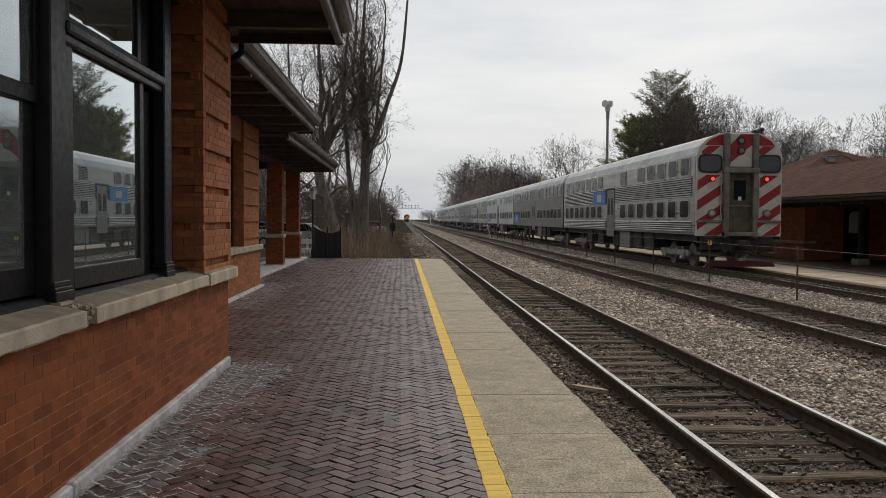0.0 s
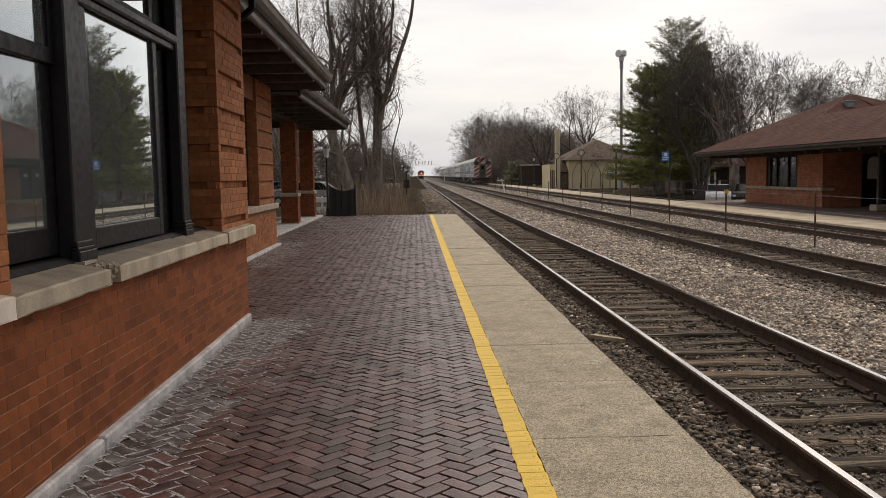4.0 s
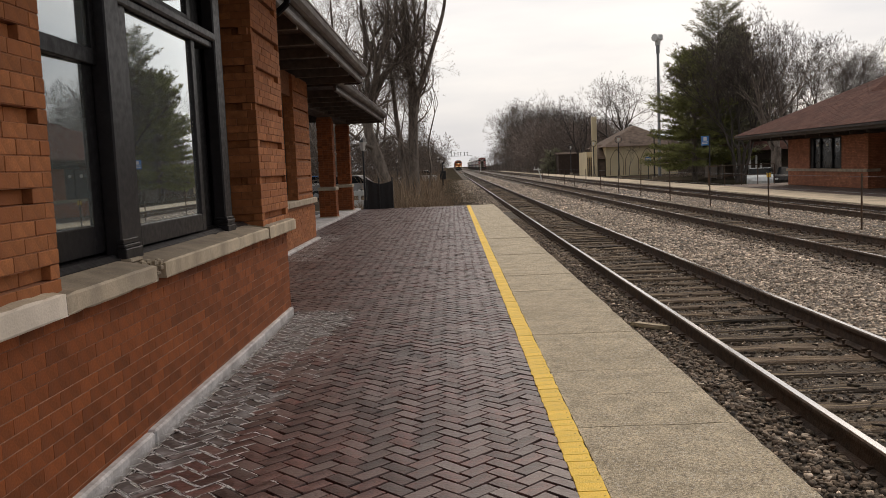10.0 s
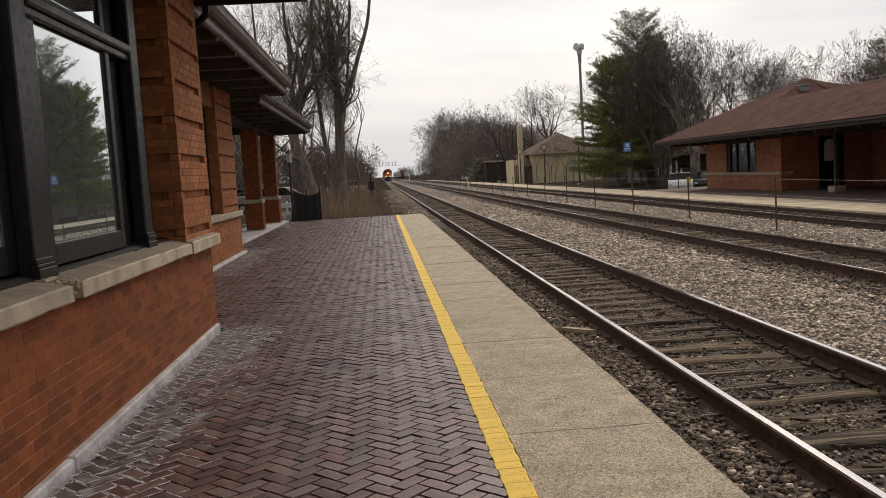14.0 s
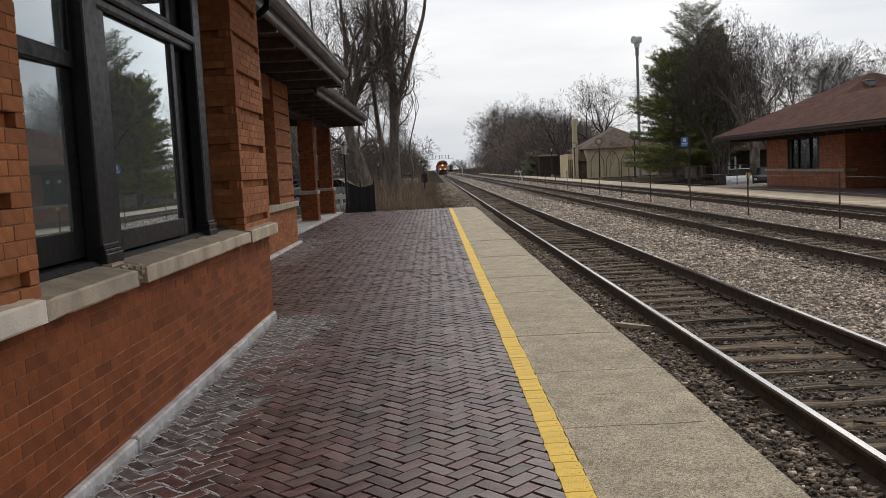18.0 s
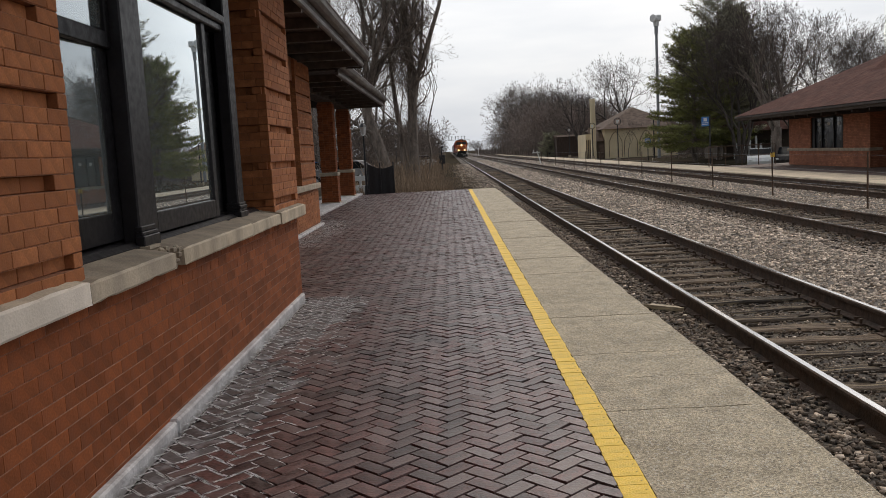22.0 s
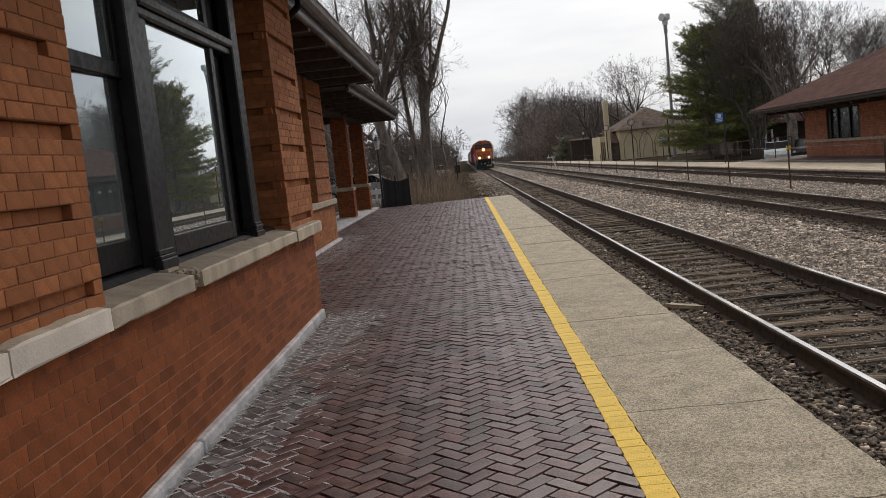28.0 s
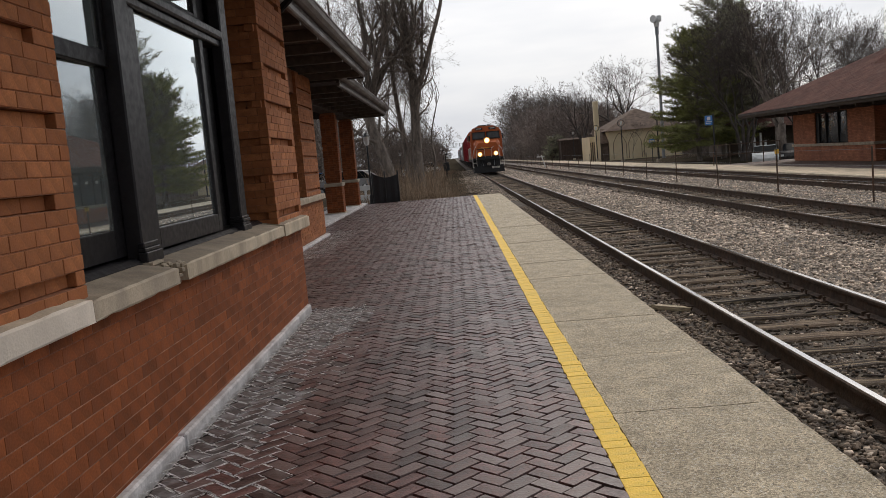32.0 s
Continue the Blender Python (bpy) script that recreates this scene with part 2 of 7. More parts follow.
    L.new(col, b.inputs["Base Color"])
    rr = span(noise_at(scale * 1.7), 0.3, 0.7, max(0.02, rough - 0.12), min(1.0, rough + 0.1))
    L.new(rr, b.inputs["Roughness"])
    b.inputs["Metallic"].default_value = metal
    b.inputs["Specular IOR Level"].default_value = spec
    if bump:
        bp = N.new("ShaderNodeBump")
        bp.inputs["Strength"].default_value, bp.inputs["Distance"].default_value = bump, 0.02
        L.new(fine, bp.inputs["Height"])
        L.new(bp.outputs[0], b.inputs["Normal"])
    return m


def glow(name, color, strength):
    m = bpy.data.materials.new(name)
    m.use_nodes = True
    b = m.node_tree.nodes["Principled BSDF"]
    b.inputs["Base Color"].default_value = (*color, 1)
    b.inputs["Emission Color"].default_value = (*color, 1)
    b.inputs["Emission Strength"].default_value = strength
    return m


def pane_glass(name, tint=(0.9, 0.95, 0.95), rough=0.0):
    """A thin pane: a mirror film by the angle of view over clear tinted glass, with a little dust."""
    m = bpy.data.materials.new(name)
    m.use_nodes = True
    N, L = m.node_tree.nodes, m.node_tree.links
    N.clear()
    out, mx = N.new("ShaderNodeOutputMaterial"), N.new("ShaderNodeMixShader")
    tr, gl, fr = N.new("ShaderNodeBsdfTransparent"), N.new("ShaderNodeBsdfGlossy"), N.new("ShaderNodeFresnel")
    tr.inputs[0].default_value = (*tint, 1)
    gl.inputs["Roughness"].default_value = rough
    gl.inputs["Color"].default_value = (0.88, 0.96, 1.0, 1)
    fr.inputs[0].default_value = 1.5
    gain = N.new("ShaderNodeMath")
    gain.operation, gain.use_clamp = "MULTIPLY", True
    gain.inputs[1].default_value = 4.2
    L.new(fr.outputs[0], gain.inputs[0])
    L.new(gain.outputs[0], mx.inputs[0])
    L.new(tr.outputs[0], mx.inputs[1])
    L.new(gl.outputs[0], mx.inputs[2])
    dust, film = N.new("ShaderNodeBsdfDiffuse"), N.new("ShaderNodeMixShader")
    dust.inputs[0].default_value = (0.55, 0.56, 0.52, 1)
    film.inputs[0].default_value = 0.085
    L.new(mx.outputs[0], film.inputs[1])
    L.new(dust.outputs[0], film.inputs[2])
    L.new(film.outputs[0], out.inputs[0])
    return m


M_PAVER = surf("paver_brick", (0.089, 0.037, 0.032), 0.42, 0.36, 14, (0.22, 0.19, 0.18), 0.4, 3.0, 0.2, 60, island=0.62, tint=(0.165, 0.116, 0.106), pits=42.0)
M_PAVER_S = surf("salt_stained_paver", (0.056, 0.034, 0.031), 0.62, 0.35, 14, (0.40, 0.39, 0.41), 0.6, 9.0, 0.2, 60, island=0.5, tint=(0.125, 0.112, 0.112))
M_PAVER_P = surf("paver_brick_piece", (0.089, 0.037, 0.032), 0.42, 0.36, 14, (0.22, 0.19, 0.18), 0.4, 3.0, 0.2, 60, piece=0.62, tint=(0.165, 0.116, 0.106), pits=42.0)
M_JOINT = surf("paver_joint_sand", (0.016, 0.012, 0.011), 0.95, 0.3, 20)
M_SALT = surf("salt_crust", (0.84, 0.83, 0.86), 0.95, 0.2, 20, bump=0.5)
M_BRICK = surf("red_brick", (0.375, 0.140, 0.055), 0.85, 0.14, 14, (0.27, 0.088, 0.040), 0.4, 1.2, 0.12, 90, piece=0.20, tint=(0.30, 0.104, 0.040), spec=0.25)
M_BRICK_J = surf("red_brick_joined", (0.375, 0.140, 0.055), 0.85, 0.14, 14, (0.27, 0.088, 0.040), 0.4, 1.2, 0.12, 90, island=0.20, tint=(0.30, 0.104, 0.040), spec=0.25)
M_BRICK_B = surf("base_brick", (0.248, 0.073, 0.024), 0.8, 0.15, 9, (0.15, 0.052, 0.028), 0.6, 1.6, 0.12, 90, piece=0.30, spec=0.2)
M_BRICK_BJ = surf("base_brick_joined", (0.248, 0.073, 0.024), 0.8, 0.15, 9, (0.15, 0.052, 0.028), 0.6, 1.6, 0.12, 90, island=0.30, spec=0.2)
M_STONE_W = surf("whitewashed_limestone", (0.76, 0.67, 0.57), 0.85, 0.06, 4, (0.52, 0.45, 0.36), 0.4, 3.0, 0.18, 70)
M_MORTAR_B = surf("base_mortar", (0.22, 0.085, 0.045), 0.95, 0.2, 20)
M_MORTAR_L = surf("pale_base_mortar", (0.31, 0.155, 0.100), 0.95, 0.3, 8, (0.20, 0.066, 0.030), 1.0, 2.4)
M_MORTAR = surf("brick_mortar", (0.27, 0.108, 0.050), 0.95, 0.2, 25)
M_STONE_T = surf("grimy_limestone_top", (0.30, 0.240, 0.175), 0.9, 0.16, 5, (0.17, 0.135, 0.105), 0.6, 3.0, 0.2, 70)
M_STONE_M = surf("streaked_limestone", (0.55, 0.455, 0.335), 0.85, 0.12, 5, (0.27, 0.205, 0.145), 0.7, 3.2, 0.2, 70, stretch=(1, 1, 0.45))
M_STONE = surf("limestone", (0.45, 0.37, 0.275), 0.85, 0.12, 5, (0.24, 0.20, 0.165), 0.6, 2.6, 0.18, 70)
M_CURB = surf("rough_stone_kerb", (0.56, 0.535, 0.53), 0.9, 0.14, 7, (0.30, 0.27, 0.26), 0.8, 4.0, 0.4, 40)
M_CONC = surf("exposed_aggregate_concrete", (0.52, 0.437, 0.310), 0.9, 0.12, 5, (0.34, 0.28, 0.19), 0.7, 1.3, 0.6, 160, dots=0.38, pits=34.0)
M_YELLOW = surf("yellow_line_paint", (0.96, 0.605, 0.058), 0.65, 0.06, 10, (0.50, 0.33, 0.09), 0.5, 9.0, 0.3, 90, piece=0.07, pits=30.0)
M_YELLOW_J = surf("yellow_line_paint_joined", (0.96, 0.605, 0.058), 0.65, 0.06, 10, (0.48, 0.32, 0.08), 0.3, 5.0, 0.3, 90, island=0.06)
M_FRAME = surf("black_painted_wood", (0.013, 0.012, 0.013), 0.45, 0.15, 12, bump=0.06, spec=0.15)
M_FRAME_L = surf("dark_grey_painted_wood", (0.026, 0.024, 0.026), 0.40, 0.12, 12, bump=0.03, spec=0.22)
M_EAVE = surf("dark_brown_painted_timber", (0.044, 0.030, 0.024), 0.7, 0.25, 8, stretch=(1, 0.2, 1))
M_GUTTER = surf("weathered_brown_gutter", (0.105, 0.086, 0.078), 0.5, 0.2, 6, stretch=(1, 0.15, 1))
M_SHED = surf("dark_brown_boards", (0.085, 0.056, 0.042), 0.9, 0.25, 4, (0.05, 0.034, 0.027), 0.5, 1.0, 0.3, 40, stretch=(3, 3, 0.4))
M_SHINGLE_G = surf("grey_brown_shingle", (0.165, 0.122, 0.098), 0.95, 0.18, 2.2, (0.10, 0.078, 0.064), 0.6, 0.35, 0.5, 40, spec=0.08)
M_SHINGLE = surf("brown_shingle", (0.104, 0.047, 0.037), 0.95, 0.18, 2.2, (0.068, 0.034, 0.028), 0.6, 0.35, 0.5, 40, island=0.10, spec=0.08)
M_GLASS = pane_glass("window_glass", (0.75, 0.8, 0.8))
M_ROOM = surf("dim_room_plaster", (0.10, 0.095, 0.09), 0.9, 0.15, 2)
M_BALLAST = surf("ballast_gravel", (0.150, 0.124, 0.102), 0.95, 0.35, 16, (0.11, 0.085, 0.065), 0.6, 0.6, 1.0, 30)
M_BALLAST_D = surf("oily_ballast_dirt", (0.075, 0.058, 0.045), 0.95, 0.4, 20, (0.17, 0.135, 0.09), 0.8, 6.0, 1.0, 60)
M_STONES = surf("ballast_stone", (0.56, 0.458, 0.362), 0.9, 0.25, 5, bump=0.3, island=0.72, tint=(0.30, 0.215, 0.155))
M_STONES_D = surf("dirty_ballast_stone", (0.180, 0.135, 0.097), 0.9, 0.3, 5, bump=0.3, island=0.9, tint=(0.10, 0.062, 0.040))
M_TIE = surf("weathered_tie_timber", (0.115, 0.078, 0.050), 0.9, 0.4, 6, (0.34, 0.25, 0.15), 1.5, 4.0, 0.9, 30, piece=0.8, stretch=(0.35, 7, 7))
M_TIE_J = surf("weathered_tie_timber_joined", (0.066, 0.050, 0.040), 0.9, 0.4, 6, (0.27, 0.22, 0.155), 1.5, 4.0, 0.9, 30, island=0.6, stretch=(0.35, 7, 7))
M_TIE_PALE = surf("pale_split_timber", (0.50, 0.41, 0.28), 0.9, 0.3, 8, (0.14, 0.11, 0.08), 0.7, 6.0, 0.5, 50, stretch=(0.5, 6, 6))
M_RUST = surf("rusty_rail_side", (0.088, 0.056, 0.037), 0.85, 0.25, 10, (0.14, 0.066, 0.03), 0.5, 2.0, 0.4, 60)
M_STEEL = surf("polished_rail_head", (0.62, 0.60, 0.58), 0.2, 0.08, 6, metal=1.0, bump=0.05, stretch=(1, 0.05, 1))
M_SOIL = surf("dry_soil", (0.060, 0.048, 0.037), 0.95, 0.3, 0.6, (0.06, 0.06, 0.03), 0.7, 0.05, 0.8, 12, spec=0.0)
M_BARK = surf("grey_brown_bark", (0.195, 0.158, 0.130), 0.95, 0.3, 5, bump=0.8, grain=25, stretch=(1, 1, 0.3))
M_TWIG = surf("bare_twigs", (0.175, 0.138, 0.115), 0.95, 0.2, 3, bump=0, island=0.3)
M_WOODS = surf("far_bare_woods", (0.185, 0.152, 0.134), 0.95, 0.2, 0.2, bump=0, island=0.3)
M_RAFTER = surf("brown_painted_rafter", (0.085, 0.068, 0.055), 0.6, 0.2, 8)
M_NEEDLE_D = surf("dark_pine_needles", (0.265, 0.250, 0.155), 0.7, 0.25, 1.2, bump=0, island=0.5)
M_BARK_D = surf("dark_bark", (0.088, 0.072, 0.062), 0.95, 0.3, 5, bump=0.8, grain=25, stretch=(1, 1, 0.3))
M_TWIG_D = surf("dark_bare_twigs", (0.115, 0.092, 0.080), 0.95, 0.2, 3, bump=0, island=0.3)
M_THICKET = surf("grey_brown_thicket", (0.27, 0.218, 0.188), 0.95, 0.2, 0.2, bump=0, island=0.3)
M_NEEDLE = surf("pine_needles", (0.235, 0.240, 0.075), 0.75, 0.25, 1.2, bump=0, island=0.45)
M_BRUSH = surf("dry_brush", (0.31, 0.222, 0.148), 0.95, 0.2, 2, bump=0, island=0.4)
M_BLACK = surf("black_metal", (0.018, 0.018, 0.02), 0.5, 0.15, 10)
M_GREYM = surf("galvanised_metal", (0.30, 0.31, 0.32), 0.55, 0.12, 6, metal=0.3)
M_WHITE = surf("white_paint", (0.72, 0.72, 0.70), 0.55, 0.06, 5, bump=0.05)
M_REDBR = surf("dull_red_brick", (0.44, 0.170, 0.092), 0.9, 0.15, 3, (0.20, 0.075, 0.05), 0.4, 0.6, 0.3, 30, island=0.2)
M_STUCCO = surf("cream_stucco", (0.70, 0.58, 0.38), 0.9, 0.06, 0.8, (0.45, 0.36, 0.22), 0.4, 0.4, 0.2, 20)
M_TAUPE = surf("taupe_plaster", (0.115, 0.088, 0.066), 0.9, 0.1, 1.5)
M_TGLASS = surf("dark_reflecting_glass", (0.012, 0.014, 0.016), 0.22, 0.1, 2, bump=0, spec=0.10)
M_OPCONC = surf("pale_concrete", (0.56, 0.455, 0.325), 0.9, 0.16, 1.6, (0.30, 0.235, 0.17), 0.6, 1.1, 0.3, 30)
M_OPPAVE = surf("dull_brick_paving", (0.150, 0.098, 0.078), 0.75, 0.25, 4, (0.26, 0.20, 0.16), 0.5, 0.9, 0.4, 30)
M_ASPH = surf("dark_paving", (0.135, 0.110, 0.094), 0.9, 0.15, 2)
M_BLUE = surf("blue_sign_paint", (0.06, 0.22, 0.55), 0.5, 0.05, 3, bump=0)
M_STAIN = surf("brushed_stainless", (0.50, 0.475, 0.43), 0.38, 0.14, 2.5, (0.30, 0.265, 0.23), 0.6, 0.6, 0.1, 40, metal=0.55, stretch=(1, 0.2, 2))
M_STAIN_D = surf("dull_stainless", (0.235, 0.22, 0.195), 0.5, 0.10, 2.5, (0.20, 0.18, 0.16), 0.4, 0.6, 0.1, 40, metal=0.4)
M_ROOFW = surf("white_train_roof", (0.68, 0.68, 0.66), 0.6, 0.08, 1.5, (0.35, 0.34, 0.33), 0.5, 0.5, 0.1, 30)
M_SKYGLASS = surf("windscreen_glass", (0.05, 0.055, 0.06), 0.08, 0.1, 2, bump=0, spec=0.6)
M_ENDGREY = surf("grimy_grey_end_paint", (0.21, 0.19, 0.16), 0.7, 0.2, 4, (0.06, 0.05, 0.04), 0.5, 1.5)
# soot on the locomotive; on the coaches the painted shade between the ribs
M_SOOT_SHADE = surf("sooty_steel", (0.050, 0.046, 0.042), 0.8, 0.2, 3)
M_DOORB = surf("olive_brown_door", (0.095, 0.080, 0.052), 0.7, 0.25, 4)
# signal grey made paler: distance haze is put into the colour
M_HAZEGREY = surf("pale_weathered_signal_paint", (0.50, 0.52, 0.53), 0.8, 0.1, 1)
M_DGLASS = surf("dark_train_glass", (0.010, 0.012, 0.014), 0.4, 0.1, 2, bump=0, spec=0.08)
M_TRUCK = surf("dusty_bogie_steel", (0.30, 0.275, 0.245), 0.6, 0.3, 4, (0.05, 0.045, 0.04), 0.6, 2)
M_UNDER = surf("grimy_underframe", (0.035, 0.030, 0.027), 0.8, 0.3, 4, (0.09, 0.08, 0.07), 0.4, 2)
M_RED = surf("red_stripe_paint", (0.32, 0.016, 0.022), 0.55, 0.08, 3, bump=0.05)
M_WSTRIPE = surf("white_stripe_paint", (0.58, 0.54, 0.48), 0.6, 0.08, 3, bump=0.05)
M_ORANGE = surf("orange_locomotive_paint", (0.52, 0.116, 0.022), 0.5, 0.08, 2, (0.20, 0.04, 0.012), 0.4, 1.0, 0.05, 40)
M_BROWNRED = surf("boxcar_red", (0.30, 0.05, 0.04), 0.7, 0.15, 1.5, (0.16, 0.05, 0.04), 0.5, 0.6)
M_GREYCAR = surf("hopper_grey", (0.30, 0.30, 0.30), 0.7, 0.12, 1.5, (0.16, 0.14, 0.13), 0.5, 0.6)
M_YELSTR = surf("yellow_train_stripe", (0.75, 0.45, 0.05), 0.45, 0.06, 3, bump=0)
M_LAMP = glow("headlight_glow", (1.0, 0.80, 0.48), 2.2)
# weaker orange glow that imitates the glare round a lit lens
M_LAMP_HALO = glow("headlight_reflector", (1.0, 0.52, 0.14), 1.1)
M_PILOT = surf("dirty_red_pilot", (0.075, 0.010, 0.010), 0.6, 0.2, 3)
M_MARKER = glow("red_marker_glow", (1.0, 0.04, 0.03), 2.0)
M_RUBBER = surf("tyre_rubber", (0.02, 0.02, 0.02), 0.9, 0.2, 10)

# ---- the ground: one sheet to the horizon ----
def ramp(v, a, b):
    t = min(1.0, max(0.0, (v - a) / (b - a)))
    return t * t * (3 - 2 * t)


def ground_z(x, y):
    z = -0.50
    z += 0.34 * ramp(-x, -1.2, 1.5) * (1.0 if y > 30 else ramp(y, 20, 30)) + 0.05 * ramp(-x, 4, 8)
    z += 0.12 * ramp(x, 14.5, 16)
    if y > 30:
        z = max(z, -0.50 + 0.11 * ramp(2.7 - x, 0.0, 0.7))
    z -= 0.55 * ramp(y, 53, 57) * (1 - ramp(y, 65, 68)) * ramp(x, 18.5, 20.5)          # the street beyond the opposite station lies lower
    return z + 0.04 * noise.noise((x * 0.3, y * 0.3, 0))


gx = [-1500, -600, -250, -120, -70, -45, -30, -22, -16, -12, -9, -7, -5.5, -4.5, -3.5, -2.5, -1.5, -0.8, 0, 0.8, 1.6, 2.5, 5, 8, 11, 14, 14.5, 15, 16, 18, 18.5, 19.5, 20.5, 22, 25, 28, 36, 50, 80, 140, 300, 700, 1500]
gy = [-400, -150, -60, -30, -15, -8, -4, 0, 5, 10, 15, 20, 25, 28, 30, 32, 34, 35, 36, 38, 40, 43, 46, 50, 53, 55, 57, 60, 63, 65, 66.5, 68, 70, 80, 95, 110, 130, 160, 200, 300, 500, 900, 1800, 3500]
g = Geo()
for yy in gy:
    for xx in gx:
        g.v.append((xx, yy, ground_z(xx, yy)))
nx = len(gx)
for j in range(len(gy) - 1):
    for i in range(nx - 1):
        g.f.append((j * nx + i, j * nx + i + 1, (j + 1) * nx + i + 1, (j + 1) * nx + i))
        g.m.append(0)
solid("ground", g, M_SOIL, "dry brown soil and winter grass round the railway", "ground", kind="structure", smooth=True)

# ---- ballast bed ----
RAIL_Z, TIE_Z = -0.21, -0.385
TRACKS = (3.245, 7.93, 12.62)


def ballast_z(x, y):
    z = -0.395
    for c, dip in zip(TRACKS, (0.034, 0.020, 0.018)):
        z -= dip * ramp(0.86 - abs(x - c), 0.0, 0.25)
    z += 0.055 * math.exp(-((x - 5.6) / 0.9) ** 2) + 0.035 * math.exp(-((x - 10.2) / 0.9) ** 2)
    z += 0.05 * math.exp(-((x - 1.9) / 0.45) ** 2)
    calm = 0.25 if any(abs(x - c) < 0.95 for c in TRACKS) else 1.0
    return z + calm * (0.028 * noise.noise((x * 2.2, y * 2.2, 3)) + 0.02 * noise.noise((x * 0.7, y * 0.7, 9)))


bx = np.linspace(1.55, 14.0, 64)
by = np.concatenate([np.linspace(-12, 2, 15), np.linspace(2.25, 42, 150), np.linspace(44, 120, 30), np.array([140, 180, 260, 400, 700, 1500])])
bv = np.array([(x, y, ballast_z(x, y)) for y in by for x in bx])
i0 = (np.arange(len(by) - 1)[:, None] * len(bx) + np.arange(len(bx) - 1)[None, :]).ravel()
bf = np.stack([i0, i0 + 1, i0 + len(bx) + 1, i0 + len(bx)], 1)
bed = bulk("ballast_bed", bv, bf, M_BALLAST, True)
bed.materials.append(M_BALLAST_D)
mid_x = bv[bf].mean(axis=1)[:, 0]
dirty = (mid_x < 2.45) | np.any(np.stack([np.abs(mid_x - c) < 0.95 for c in TRACKS]), axis=0)
bed.polygons.foreach_set("material_index", dirty.astype(np.int32))
tagged(new("ballast_bed", bed), "grey-brown crushed stone bed under the tracks", "ballast", kind="structure")


def scatter(name, zones, mat, label, seed):
    """Loose angular stones over zones of (x0, x1, y0, y1, number to a square metre, size)."""
    rng = np.random.default_rng(seed)
    P, S = [], []
    for x0, x1, y0, y1, dens, size in zones:
        n = int((x1 - x0) * (y1 - y0) * dens)
        u = rng.random(n) ** 1.35
        p = np.stack([x0 + (x1 - x0) * rng.random(n), y0 + (y1 - y0) * u, np.zeros(n)], 1)
        P.append(p)
        S.append(size * (0.55 + 0.9 * rng.random(n) ** 1.5))
    P, S = np.concatenate(P), np.concatenate(S)
    P[:, 2] = [ballast_z(x, y) for x, y, _ in P]
    n = len(P)
    corner = np.array([(x, y, z) for z in (-1, 1) for y in (-1, 1) for x in (-1, 1)], float)
    c = corner[None] * (0.32 + 0.68 * rng.random((n, 8, 3))) * (np.array([1.15, 0.85, 0.52])[None, None])
    a, b = rng.random(n) * 6.283, (rng.random(n) - 0.5) * 1.3
    ca, sa, cb, sb = np.cos(a)[:, None], np.sin(a)[:, None], np.cos(b)[:, None], np.sin(b)[:, None]
    x, y, z = c[..., 0], c[..., 1] * cb - c[..., 2] * sb, c[..., 1] * sb + c[..., 2] * cb
    c = np.stack([x * ca - y * sa, x * sa + y * ca, z], 2) * S[:, None, None] * 0.5
    v = (c + P[:, None, :] + np.array([0, 0, 0.011])[None, None]).reshape(-1, 3)
    q = np.array([(4, 5, 7, 6), (0, 1, 5, 4), (1, 3, 7, 5), (3, 2, 6, 7), (2, 0, 4, 6)])
    f = (q[None] + (np.arange(n) * 8)[:, None, None]).reshape(-1, 4)          # no undersides
    return tagged(new(name, bulk(name, v, f, mat)), label, "gravel", kind="stuff")


scatter("loose_dark_stones", [(1.66, 2.42, 2.2, 16, 620, 0.044), (1.66, 2.42, 16, 30, 260, 0.06), (2.56, 3.94, 2.5, 16, 380, 0.033), (2.58, 3.92, 16, 28, 120, 0.045), (6.1, 7.1, 9, 32, 170, 0.055), (7.25, 8.6, 11, 32, 150, 0.05), (11.9, 13.3, 18, 38, 60, 0.06), (0.2, 2.4, 34.6, 62, 30, 0.06), (0.6, 2.4, 62, 110, 7, 0.11), (2.6, 3.9, 28, 70, 20, 0.09), (6.2, 8.7, 32, 80, 14, 0.11)],
        M_STONES_D, "dirty dark crushed stones beside and between the rails", 5)
scatter("loose_grey_stones", [(4.08, 6.5, 4.5, 15, 560, 0.044), (4.08, 6.5, 15, 34, 170, 0.062), (8.78, 11.75, 13, 40, 125, 0.056), (2.56, 3.94, 2.5, 20, 60, 0.026), (1.7, 2.4, 2.5, 20, 40, 0.045), (4.2, 6.3, 32, 60, 60, 0.085), (4.2, 6.4, 60, 150, 16, 0.10), (8.8, 11.7, 40, 130, 16, 0.10), (0.5, 2.4, 34.6, 62, 40, 0.055), (-0.5, 0.5, 36, 62, 30, 0.05), (-0.4, 0.7, 62, 120, 10, 0.09), (0.7, 2.4, 62, 120, 14, 0.10)],
        M_STONES, "pale grey and pinkish crushed stones between the tracks", 6)


# ---- the three tracks ----
def rail_profile(c):
    z = RAIL_Z
    return [(c - 0.072, z - 0.185), (c + 0.072, z - 0.185), (c + 0.072, z - 0.172), (c + 0.012, z - 0.15), (c + 0.009, z - 0.05), (c + 0.036, z - 0.036), (c + 0.037, z - 0.008),
            (c + 0.028, z), (c - 0.028, z), (c - 0.037, z - 0.008), (c - 0.036, z - 0.036), (c - 0.009, z - 0.05), (c - 0.012, z - 0.15), (c - 0.072, z - 0.172)]


